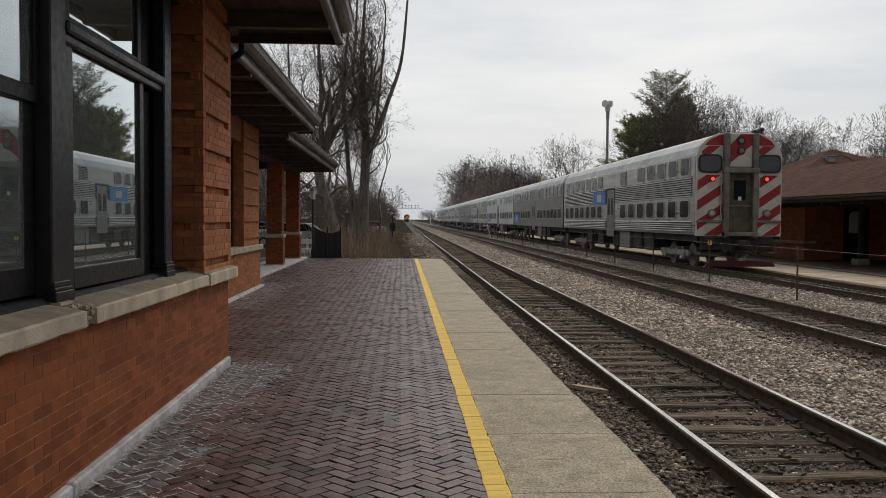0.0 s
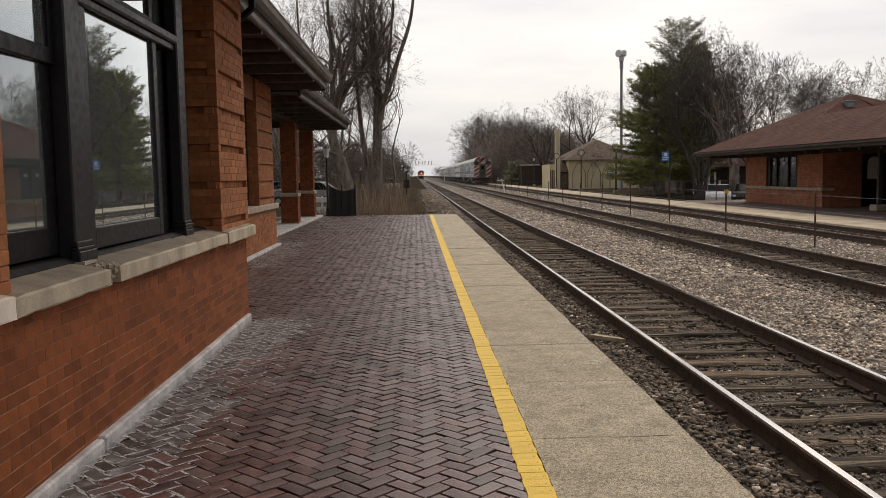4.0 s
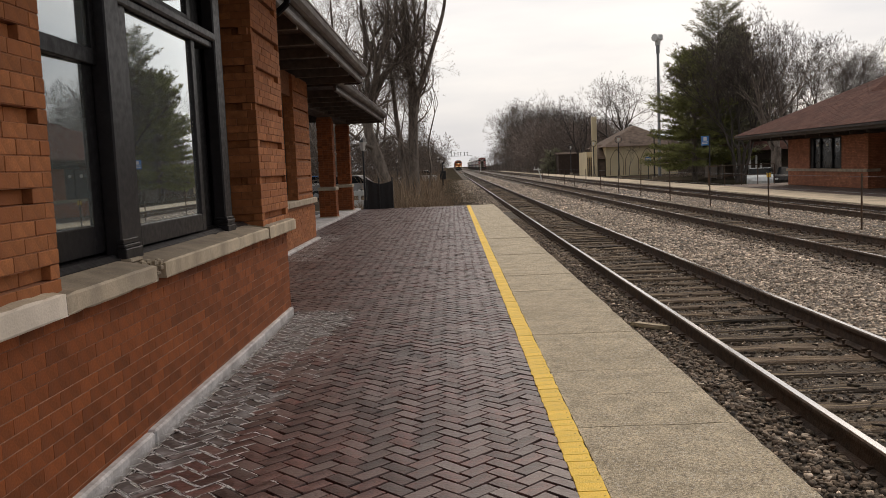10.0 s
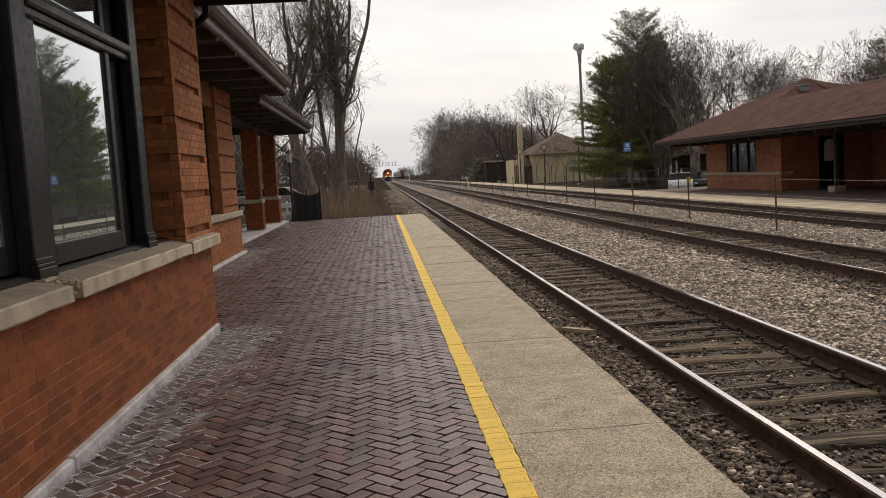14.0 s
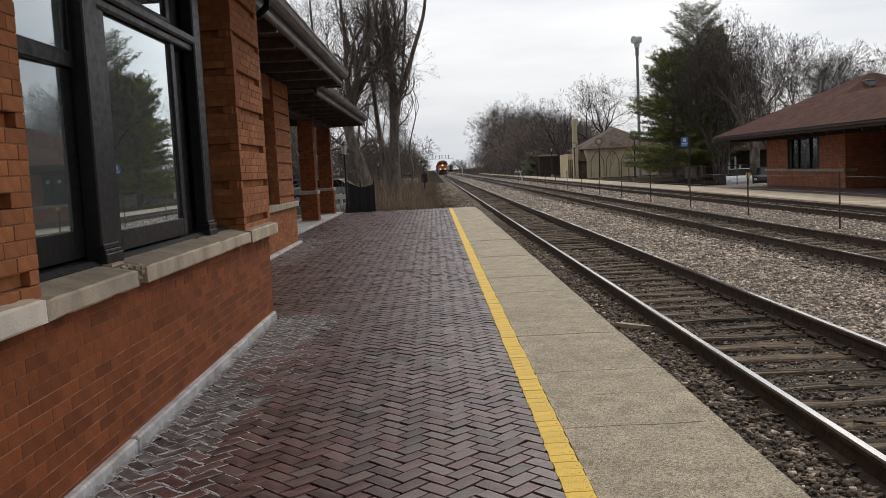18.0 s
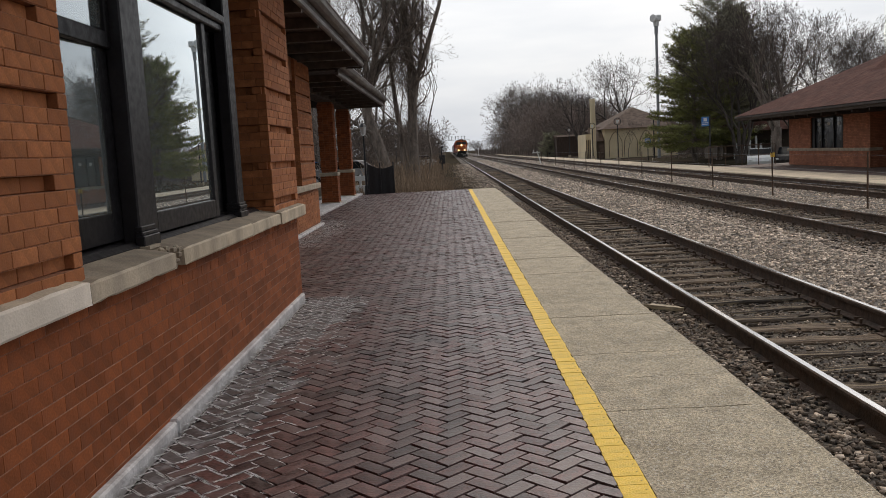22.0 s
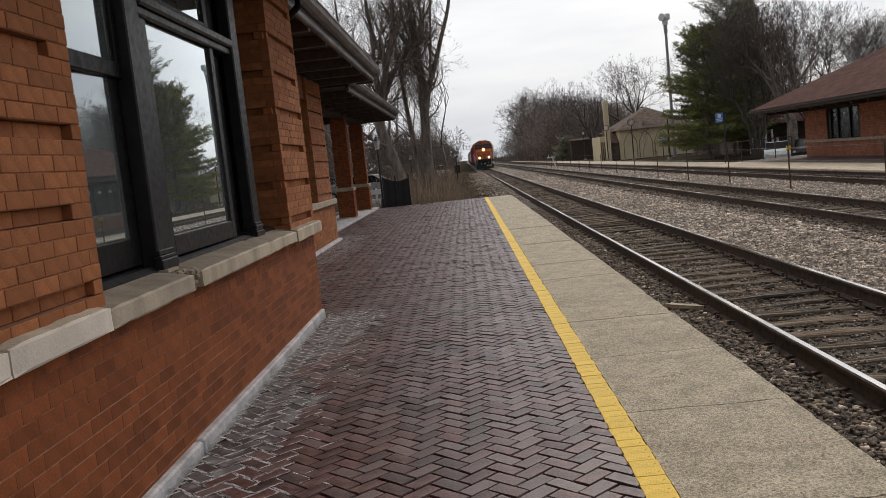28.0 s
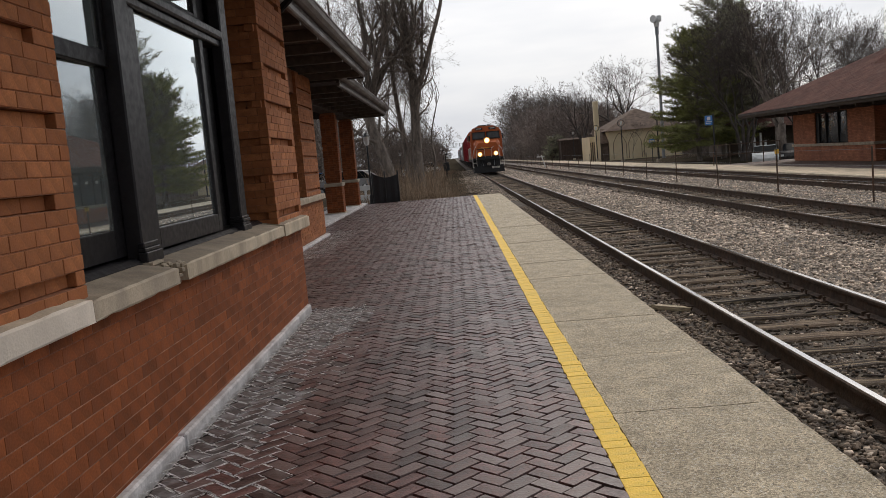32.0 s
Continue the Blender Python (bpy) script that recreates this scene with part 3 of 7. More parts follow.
def plate(g, c, y):
    """A tie plate with four spike heads and rail anchors."""
    g.cut(c - 0.15, c + 0.15, y - 0.075, y + 0.075, TIE_Z - 0.016, TIE_Z + 0.004, 0.004)
    for sx in (-0.1, 0.1):
        for sy in (-0.06, 0.06):
            g.box(c + sx - 0.010, c + sx + 0.010, y + sy - 0.010, y + sy + 0.010, TIE_Z, TIE_Z + 0.046).box(c + sx - 0.018, c + sx + 0.018, y + sy - 0.015, y + sy + 0.015, TIE_Z + 0.040, TIE_Z + 0.052)
    g.box(c - 0.085, c + 0.085, y + 0.11, y + 0.13, TIE_Z - 0.01, TIE_Z + 0.035)


tie_rng = random.Random(3)
TIE_MESHES = []
for k in range(6):
    g = Geo()
    n, w = 9, 0.114
    for j in range(n):
        x = -1.295 + 2.59 * j / (n - 1)
        dz, dw = tie_rng.uniform(-0.022, 0.006), tie_rng.uniform(-0.016, 0.012)
        g.v += [(x, -w - dw, -0.16), (x, -w - dw, -0.018 + dz), (x, -w + 0.02 - dw, dz), (x, -0.01 + dw, dz - 0.006 * (k % 3)), (x, w - 0.02 + dw, dz), (x, w + dw, -0.018 + dz), (x, w + dw, -0.16)]
    for j in range(n - 1):
        for i in range(6):
            g.f.append((j * 7 + i, (j + 1) * 7 + i, (j + 1) * 7 + i + 1, j * 7 + i + 1))
    g.f += [tuple(range(7)), tuple(range((n - 1) * 7 + 6, (n - 1) * 7 - 1, -1))]
    g.m = [0] * len(g.f)
    TIE_MESHES.append(g.mesh("tie", M_TIE))
    if k == 0:
        PALE_TIE = g.mesh("tie", M_TIE_PALE)


def track(c, near, far, label):
    ob = thing("railway_track", label, "railway track", (0, 0, 0), "parallel tracks", kind="structure")
    for s in (-0.755, 0.755):
        g = Geo().prism(rail_profile(c + s), "y", -40, 1500)
        g.box(c + s - 0.025, c + s + 0.025, -40, 1500, RAIL_Z + 0.0005, RAIL_Z + 0.003, 1)
        part("rail", g, [M_RUST, M_STEEL], ob, "rusty steel rail with a polished head")
    y, k, pl, rest = near, 0, Geo(), Geo()
    while y < far:
        m = pose(c + tie_rng.uniform(-0.06, 0.06), y, TIE_Z + tie_rng.uniform(-0.022, 0.008), tie_rng.uniform(-2, 2), 0, tie_rng.uniform(-2.2, 2.2)) @ Matrix.Diagonal((1, tie_rng.uniform(0.82, 1.08), 1, 1))
        part("tie", PALE_TIE if c == TRACKS[0] and abs(y - 11.38) < 0.26 else TIE_MESHES[k % 6], None, ob, at=m)
        if y < 45:
            plate(pl, c - 0.755, y)
            plate(pl, c + 0.755, y)
        y += 0.51 + tie_rng.uniform(-0.03, 0.04)
        k += 1
    while y < 260:
        rest.box(c - 1.28, c + 1.28, y - 0.11, y + 0.11, TIE_Z - 0.1, TIE_Z + tie_rng.uniform(-0.02, 0.005))
        y += 0.52
    part("tie_plates", pl, M_RUST, ob, "rusty tie plates and spikes", kind="stuff")
    part("far_ties", rest, M_TIE_J, ob, kind="stuff")


track(TRACKS[0], -12.0, 75, "near railway track with polished rails on dark weathered ties")
track(TRACKS[1], -12.0, 75, "middle railway track on dirty ballast")
track(TRACKS[2], -12.0, 75, "far railway track beside the opposite platform")

# ---- platform: body, concrete edge slabs, yellow line, herringbone bricks ----
PLAT_END = 34.5
g = Geo().box(-3.9, 1.60, -14, PLAT_END - 0.02, -0.55, -0.05).box(-9.0, -3.9, 9.6, PLAT_END - 0.02, -0.55, -0.02)
solid("platform", g, M_JOINT, "station platform body under the brick paving", "platform", kind="structure")
edge = thing("platform_edge", "worn exposed-aggregate concrete edge slabs along the track", "platform edge", kind="structure")
slab_y = [-12, -8, -4, -1, 0.7, 2.1, 3.5, 4.92, 5.62, 6.3, 7.72, 8.95, 10.45, 11.95, 13.4, 14.8, 16.08, 18.2, 20.4, 22.6, 24.8, 27.2, 29.6, 32.0, PLAT_END]


def crack(u, y):
    """How far the joint at y wanders across the slabs."""
    return 0.0 if y >= PLAT_END else 0.022 * noise.noise((u * 3.0, y * 3.7, 1)) + 0.010 * noise.noise((u * 11.0, y * 2.3, 5))


for a, b in zip(slab_y, slab_y[1:]):
    x1, zt, n = 1.62 + tie_rng.uniform(-0.008, 0.008), tie_rng.uniform(-0.003, 0.003), 26
    lo = [(0.655 + (x1 - 0.655) * i / n, a + crack(i / n, a) + 0.001 + abs(tie_rng.gauss(0, 0.004))) for i in range(n + 1)]
    hi = [(0.655 + (x1 - 0.655) * i / n, b + crack(i / n, b) - 0.001 - abs(tie_rng.gauss(0, 0.004))) for i in range(n, -1, -1)]
    side = [(x1 + tie_rng.gauss(0, 0.0015) - (0.006 if tie_rng.random() < 0.1 else 0), a + (b - a) * (i + 0.5) / 16) for i in range(16)]
    part("slab", Geo().prism(lo + side + hi, "z", -0.42, zt), M_CONC, edge)
yellow = thing("yellow_line", "bright yellow painted brick course along the platform edge", "safety line", kind="structure")
g = Geo().cut(-0.072, 0.072, -0.0517, 0.0517, -0.05, 0.0, 0.0018)
YB = g.mesh("line_brick", M_YELLOW)
rest = Geo()
y = -6.0
while y < PLAT_END - 0.05:
    if 3.0 < y < 26:
        part("line_brick", YB, None, yellow, at=pose(0.579 + tie_rng.uniform(-0.006, 0.004), y, 0.003 + tie_rng.uniform(-0.002, 0.0015), 0, 0, tie_rng.uniform(-1.3, 1.3)))
    else:
        rest.cut(0.507 + tie_rng.uniform(-0.005, 0.005), 0.651, y - 0.0512, y + 0.0512, -0.05, 0.004, 0.003)
    y += 0.104
part("far_line_bricks", rest, M_YELLOW_J, yellow, kind="stuff")

paving = thing("paving", "dark red-brown brick paving laid in herringbone, worn and uneven", "paving", kind="structure")
PL, PW, GAP = 0.199, 0.0995, 0.0058


def clip_poly(poly, axis, limit, keep_less):
    out = []
    for p, q in zip(poly, poly[1:] + poly[:1]):
        inp, inq = (p[axis] <= limit) == keep_less, (q[axis] <= limit) == keep_less
        if inp:
            out.append(p)
        if inp != inq:
            t = (limit - p[axis]) / (q[axis] - p[axis])
            out.append((p[0] + t * (q[0] - p[0]), p[1] + t * (q[1] - p[1])))
    return out


def paver(g, poly, z, sx=0.0, sy=0.0):
    n = len(poly)
    cx, cy = sum(p[0] for p in poly) / n, sum(p[1] for p in poly) / n
    k = 0.972

    def top(p):
        return z + (p[0] - cx) * sx + (p[1] - cy) * sy
    vs = [(cx + (p[0] - cx) * k, cy + (p[1] - cy) * k, top(p)) for p in poly] + [(p[0], p[1], top(p) - 0.006) for p in poly] + [(p[0], p[1], z - 0.045) for p in poly]
    fs = [tuple(range(n))] + [(n + i, n + (i + 1) % n, (i + 1) % n, i) for i in range(n)] + [(2 * n + i, 2 * n + (i + 1) % n, n + (i + 1) % n, n + i) for i in range(n)]
    g.add(vs, fs)


hl, hw = PL / 2 - GAP, PW / 2 - GAP
g = Geo()
paver(g, [(-hl, -hw), (hl, -hw), (hl, hw), (-hl, hw)], 0.0)
PAVER = g.mesh("paver", M_PAVER_P)
rest, salted, salt, s45, pav_rng = Geo(), Geo(), Geo(), math.sqrt(0.5), random.Random(8)
for r in range(-300, 330):
    for c in range(-300, 330):
        k = (c - r) % 4
        if k not in (0, 3):
            continue
        u, v, lx, ly = (c + 1, r + 0.5, hl, hw) if k == 0 else (c + 0.5, r + 1, hw, hl)
        u, v = u * PW, v * PW
        px, py = (u - v) * s45, (u + v) * s45 + 6.0
        if not (-4.6 < px < 0.62 and -5 < py < PLAT_END + 0.1):
            continue
        if py < 9.55 and px < -2.12:
            continue
        z = pav_rng.uniform(-0.0025, 0.001) + 0.006 * noise.noise((px * 1.5, py * 1.5, 2))
        wall_x = -1.92 if py < 9.5 else -3.3
        off = px - wall_x
        chance = math.exp(-(off / 0.60) ** 4) * (0.95 + 1.4 * max(0.0, noise.noise((px * 1.1, py * 0.55, 7)) + 0.35)) if (py < 9.9 or py > 15) else 0.0
        if py > 21:
            chance = 0.0
        for a, b, c2, d2 in ((-1, -1, 1, -1), (1, -1, 1, 1), (1, 1, -1, 1), (-1, 1, -1, -1)):
            if pav_rng.random() > chance:
                continue
            e0 = Vector(((u + a * lx - v - b * ly) * s45, (u + a * lx + v + b * ly) * s45 + 6.0, 0))
            e1 = Vector(((u + c2 * lx - v - d2 * ly) * s45, (u + c2 * lx + v + d2 * ly) * s45 + 6.0, 0))
            for flake in range(10):
                t0 = pav_rng.uniform(0, 0.75)
                t1 = min(1.0, t0 + pav_rng.uniform(0.2, 0.7))
                f0, f1 = e0.lerp(e1, t0), e0.lerp(e1, t1)
                if min(f0.x, f1.x) < wall_x - 0.01:
                    continue
                n = (f1 - f0).normalized().cross(Vector((0, 0, 1)))
                shift = pav_rng.uniform(-0.007, 0.007)
                f0, f1 = f0 + n * (shift + pav_rng.uniform(-0.001, 0.001)), f1 + n * (shift + pav_rng.uniform(-0.001, 0.001))
                w = pav_rng.uniform(0.0010, 0.0036)
                zz = Vector((0, 0, z + 0.0012))
                mid = f0.lerp(f1, 0.5) + n * pav_rng.uniform(-0.001, 0.001)
                salt.add([f0 - n * w * 0.3 + zz, mid - n * w + zz, f1 - n * w * 0.2 + zz, f1 + n * w * 0.3 + zz, mid + n * w + zz, f0 + n * w * 0.2 + zz], [(0, 1, 2, 3, 4, 5)])
        if 3.3 < py < 5.75 and -1.42 < px < 0.41:
            part("paver", PAVER, None, paving, at=pose(px, py, z, pav_rng.gauss(0, 1.2), pav_rng.gauss(0, 1.2), (45 if k == 0 else 135) + pav_rng.uniform(-1, 1)))
            continue
        poly = [((u + a * lx - v - b * ly) * s45, (u + a * lx + v + b * ly) * s45 + 6.0) for a, b in ((-1, -1), (1, -1), (1, 1), (-1, 1))]
        for axis, lim, less in ((0, 0.508, True), (0, -1.86 if py < 9.6 else -4.5, False), (1, PLAT_END, True)):
            poly = clip_poly(poly, axis, lim, less) if poly else poly
        if len(poly) > 2:
            paver(salted if off < 0.66 * (0.7 + 0.6 * noise.noise((px * 1.3, py * 0.8, 4))) and py < 9.9 else rest, poly, z, pav_rng.gauss(0, 0.021), pav_rng.gauss(0, 0.021))
part("far_pavers", rest, M_PAVER, paving, kind="stuff")
part("salted_pavers", salted, M_PAVER_S, paving, "pavers whitened by salt along the wall", kind="stuff")
tagged(part("salt_crust", salt, M_SALT), "white salt crust in the paving joints along the wall", "salt stain", kind="stuff")
chips, chip_rng = Geo(), random.Random(61)
for k in range(190):
    cx, cy = (chip_rng.uniform(2.6, 3.9) if k % 7 else chip_rng.uniform(1.75, 2.35)), 3.2 + 24 * chip_rng.random() ** 1.6
    a, ln, w = chip_rng.gauss(0, 0.6), chip_rng.uniform(0.02, 0.075), chip_rng.uniform(0.004, 0.010)
    z0 = max(ballast_z(cx, cy), -0.415) + 0.02
    ux, uy = math.cos(a), math.sin(a)
    top = [(cx + ux * p - uy * q, cy + uy * p + ux * q) for p, q in ((-ln, -w * 0.3), (ln * 0.6, -w), (ln, 0), (ln * 0.4, w), (-ln * 0.7, w * 0.8))]
    chips.prism(top, "z", z0 - 0.012, z0 + chip_rng.uniform(0.004, 0.014))
tagged(part("timber_chips", chips, M_TIE_J), "splinters of tie timber and dry litter in the track", "litter", kind="stuff")
scrap = thing("wood_scrap", "pale weathered splinter of tie timber beside the rail", "wood scrap", pose(2.17, 9.58, -0.35, 0, 3, -32))
part("splinter", Geo().prism([(-0.22, -0.02), (-0.12, -0.055), (0.1, -0.05), (0.24, -0.01), (0.16, 0.035), (-0.08, 0.05)], "z", 0.0, 0.045), M_TIE_PALE, scrap)
part("splinter", Geo().prism([(-0.05, 0.03), (0.14, 0.02), (0.2, 0.045), (0.0, 0.075)], "z", 0.0, 0.03), M_TIE_PALE, scrap)

# ---- the brick station on the platform ----
COURSE, BRICK_L = 0.0742, 0.216
FACE = -1.97          # front of the bay
BANDS = [1.537 + 0.371 * k for k in range(-1, 7)]
brick_rng = random.Random(21)
BRICK_MESH = {}


def brick_mesh(length, key, mat):
    k = (round(length, 2), key, mat.name)
    c = 0.0008 if mat is M_BRICK_B else 0.003
    if k not in BRICK_MESH:
        h = COURSE - (0.0058 if mat is M_BRICK_B else 0.0052)
        if key == "x":
            g = Geo().cut(-0.09, 0.0, -length / 2, length / 2, -h / 2, h / 2, c)
        else:
            g = Geo().cut(-length / 2, length / 2, 0.0, 0.09, -h / 2, h / 2, c)
        BRICK_MESH[k] = g.mesh("brick", mat)
    return BRICK_MESH[k]


def brick_face(parent, key, plane, u0, u1, z0, z1, bands=(), single=True, inset=(0.1, 0.2), limit=300, mats=(M_BRICK, M_BRICK_J)):
    """Bricks in running bond on a face: key "x" looks along +x, key "y" looks along -y. bands: heights of recessed courses."""
    rows = int((z1 - z0) / COURSE + 0.01)
    rest, count = Geo(), 0
    for r in range(rows):
        zc = z0 + (r + 0.5) * COURSE
        sunk = any(abs(zc - b) < COURSE * 0.5 for b in bands)
        u = u0 - (BRICK_L / 2 if r % 2 else 0)
        while u < u1 - 0.02:
            a, b = max(u, u0), min(u + BRICK_L, u1)
            u += BRICK_L
            if b - a < 0.03:
                continue
            mid, length = (a + b) / 2, b - a - (0.0012 if mats[0] is M_BRICK_B else 0.006)
            push = brick_rng.uniform(-0.002, 0.002) * (0.3 if mats[0] is M_BRICK_B else 1)
            if sunk and u0 + inset[0] < mid < u1 - inset[1]:
                push -= 0.045
            at = (plane + push, mid, zc) if key == "x" else (mid, plane - push, zc)
            if single and count < limit:
                part("brick", brick_mesh(length, key, mats[0]), None, parent, at=pose(*at, brick_rng.uniform(-0.4, 0.4) if key == "x" and mats[0] is not M_BRICK_B else 0, 0, 0))
                count += 1
            else:
                h = COURSE - 0.007
                if key == "x":
                    rest.box(at[0] - 0.09, at[0], a + 0.0045, b - 0.0045, zc - h / 2, zc + h / 2)
                else:
                    rest.box(a + 0.0045, b - 0.0045, at[1], at[1] + 0.09, zc - h / 2, zc + h / 2)
    if rest.f:
        part("far_bricks", rest, mats[1], parent, kind="stuff")


def wall(name, label, boxes):
    g = Geo()
    for b in boxes:
        g.box(*b)
    return solid(name, g, M_MORTAR, label, "wall", kind="structure")


def stones(name, label, runs, mat, c=0.012, kind="structure", category="sill"):
    """A course of stones: each (x0, x1, y0, y1, z0, z1) is a stone of its own."""
    ob = thing(name, label, category, kind=kind)
    for k, r in enumerate(runs):
        part("stone", Geo().cut(*r, c), mat[k] if isinstance(mat, list) else mat, ob)
    return ob


# bay front: base, piers, returns
wall_base = wall("wall_bay_base", "red brick base of the station's bay, with soiled mortar", [(-2.5, FACE - 0.02, -10, 9.60, -0.3, 0.96), (-3.5, -2.5, 9.0, 9.60, -0.3, 0.96)])
part("mortar", Geo().box(-2.4, FACE - 0.0014, -10, 9.601, 0.62, 0.958), M_MORTAR_B, wall_base)
part("mortar", Geo().box(-2.4, FACE - 0.0014, -10, 9.601, -0.2, 0.62), M_MORTAR_L, wall_base, "pale lower mortar")
brick_face(wall_base, "x", FACE, 2.75, 9.61, -0.0042, 0.962, limit=370, mats=(M_BRICK_B, M_BRICK_BJ))
MORTAR_RUNS = [(b + COURSE / 2, b + 0.371 - COURSE / 2) for b in [1.537 + 0.371 * k for k in range(-2, 8)]]
pier_s = wall("wall_bay_south", "orange-red brick pier of the bay with recessed courses", [(-2.6, FACE - 0.06, -10, 4.045, 1.05, 4.2)] + [(FACE - 0.061, FACE - 0.004, -10, 4.043, max(1.05, a), min(4.2, b)) for a, b in MORTAR_RUNS if b > 1.06 and a < 4.1])
brick_face(pier_s, "x", FACE, 1.9, 4.05, 1.055, 4.17, BANDS, inset=(-1, 0.2))
pier_n = wall("wall_bay_north", "orange-red brick pier at the bay's corner with recessed courses", [(-3.5, FACE - 0.06, 8.50, 9.755, 1.05, 4.2)] + [(-2.6, FACE - 0.004, 8.45, 9.76, max(1.05, a), min(4.2, b)) for a, b in MORTAR_RUNS if b > 1.06 and a < 4.1])
brick_face(pier_n, "x", FACE, 8.44, 9.77, 1.055, 4.17, BANDS, inset=(0.1, 0.12))
brick_face(pier_n, "y", 8.443, -2.60, FACE - 0.012, 1.055, 4.17, BANDS, single=False, inset=(-1, -1))
wall("wall_bay_side", "red brick side of the bay", [(-3.5, -2.05, 9.5, 9.74, -0.3, 4.2)])
wall("wall_bay_top", "brick wall over the bay windows", [(-2.6, FACE - 0.10, 4.0, 8.6, 3.72, 4.3)])
def sloped_stones(name, label, runs, mats):
    """Sill stones whose tops fall a little towards the front."""
    ob = thing(name, label, "sill", kind="structure")
    for (x0, x1, y0, y1, z0, z1), mat in zip(runs, mats):
        g, n = Geo(), max(2, int((y1 - y0) / 0.09))
        ring = [(x0, z0), (x1 - 0.006, z0), (x1, z0 + 0.012), (x1, z1 - 0.050), (x1 - 0.012, z1 - 0.038), (-2.13, z1), (x0, z1)]
        for j in range(n + 1):
            y = y0 + (y1 - y0) * j / n
            e = 0.010 if j in (0, n) else 0.0
            for i, (x, z) in enumerate(ring):
                w = brick_rng.gauss(0, 0.0012) if i in (1, 2, 3, 4) else 0.0
                chip = brick_rng.uniform(0.003, 0.008) if i in (1, 4) and brick_rng.random() < 0.06 else 0.0
                g.v.append((x + w - (e if i in (2, 3, 4) else 0) - chip, y, z + w + (chip if i == 1 else -chip) - (e if i > 3 else 0)))
        m = len(ring)
        for j in range(n):
            g.f += [(j * m + i, (j + 1) * m + i, (j + 1) * m + (i + 1) % m, j * m + (i + 1) % m) for i in range(m)]
        g.f += [tuple(range(m)), tuple(range(n * m + m - 1, n * m - 1, -1))]
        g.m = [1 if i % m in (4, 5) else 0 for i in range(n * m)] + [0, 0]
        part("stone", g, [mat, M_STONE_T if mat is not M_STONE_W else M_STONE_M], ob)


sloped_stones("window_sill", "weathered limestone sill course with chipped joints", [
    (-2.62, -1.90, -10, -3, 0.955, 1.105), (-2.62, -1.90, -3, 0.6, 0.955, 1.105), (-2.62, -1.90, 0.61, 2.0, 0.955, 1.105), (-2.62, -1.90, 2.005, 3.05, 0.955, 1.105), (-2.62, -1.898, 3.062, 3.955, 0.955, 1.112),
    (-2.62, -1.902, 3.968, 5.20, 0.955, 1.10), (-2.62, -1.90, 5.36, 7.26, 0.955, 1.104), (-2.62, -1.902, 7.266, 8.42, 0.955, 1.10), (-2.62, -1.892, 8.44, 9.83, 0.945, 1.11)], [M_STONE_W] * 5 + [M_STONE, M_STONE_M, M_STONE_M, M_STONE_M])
# the broken joint: a ragged filling of mortar between two sill stones
g = Geo()
for k in range(9):
    z = 0.955 + 0.016 * k
    w = brick_rng.uniform(0.0, 0.02)
    g.box(-2.6, -1.985 - brick_rng.uniform(0, 0.04) - 0.06 * (k > 5), 5.192 - w, 5.365 + w, z, z + 0.019)
for k in range(40):
    g.ball((brick_rng.uniform(-2.03, -1.925), brick_rng.uniform(5.195, 5.365), brick_rng.uniform(0.965, 1.075)), brick_rng.uniform(0.012, 0.026), 5, 3, brick_rng.uniform(0.6, 1.0))
solid("sill_break", g, M_STONE, "crumbled mortar in a broken joint of the sill", "mortar", kind="structure")
stones("kerb_stone", "rough pale stone kerb along the foot of the wall", [(-2.3, -1.924 + 0.006 * math.sin(k * 2.1), a, b - 0.005, -0.2, 0.056 + 0.006 * math.sin(k * 1.7)) for k, (a, b) in enumerate(
    [(-10, -4), (-4, 0.2), (0.2, 2.6), (2.6, 5.0), (5.0, 8.03), (8.03, 9.56)])], M_CURB, 0.012, category="kerb")

# bay windows


def frame_box(parent, name, x1, y0, y1, z0, z1, mat, depth=0.12, c=0.008, label=""):
    return part(name, Geo().cut(x1 - depth, x1, y0, y1, z0, z1, c), mat, parent, label)


def sash(win, y0, y1, z0, z1, x1, bars=(0.07, 0.07, 0.1, 0.07), mat=None, turn=0.0):
    """bars: widths at the south side, the north side, the bottom and the top."""
    g, mat = Geo(), mat or M_FRAME
    for b in ((y0, y0 + bars[0], z0, z1), (y1 - bars[1], y1, z0, z1), (y0 + bars[0] - 0.003, y1 - bars[1] + 0.003, z0, z0 + bars[2]), (y0 + bars[0] - 0.003, y1 - bars[1] + 0.003, z1 - bars[3], z1)):
        g.cut(x1 - 0.05, x1, *b, 0.006)
    part("sash", g, mat, win)
    pn = part("pane", Geo().box(x1 - 0.03, x1 - 0.024, y0 + bars[0], y1 - bars[1], z0 + bars[2], z1 - bars[3]), M_GLASS, win)
    pn.visible_shadow = False
    if turn:
        mid = (x1 - 0.027, (y0 + bars[0] + y1 - bars[1]) / 2, 0)
        pn.matrix_basis = pose(*mid, 0, 0, turn) @ Matrix.Translation((-mid[0], -mid[1], 0))


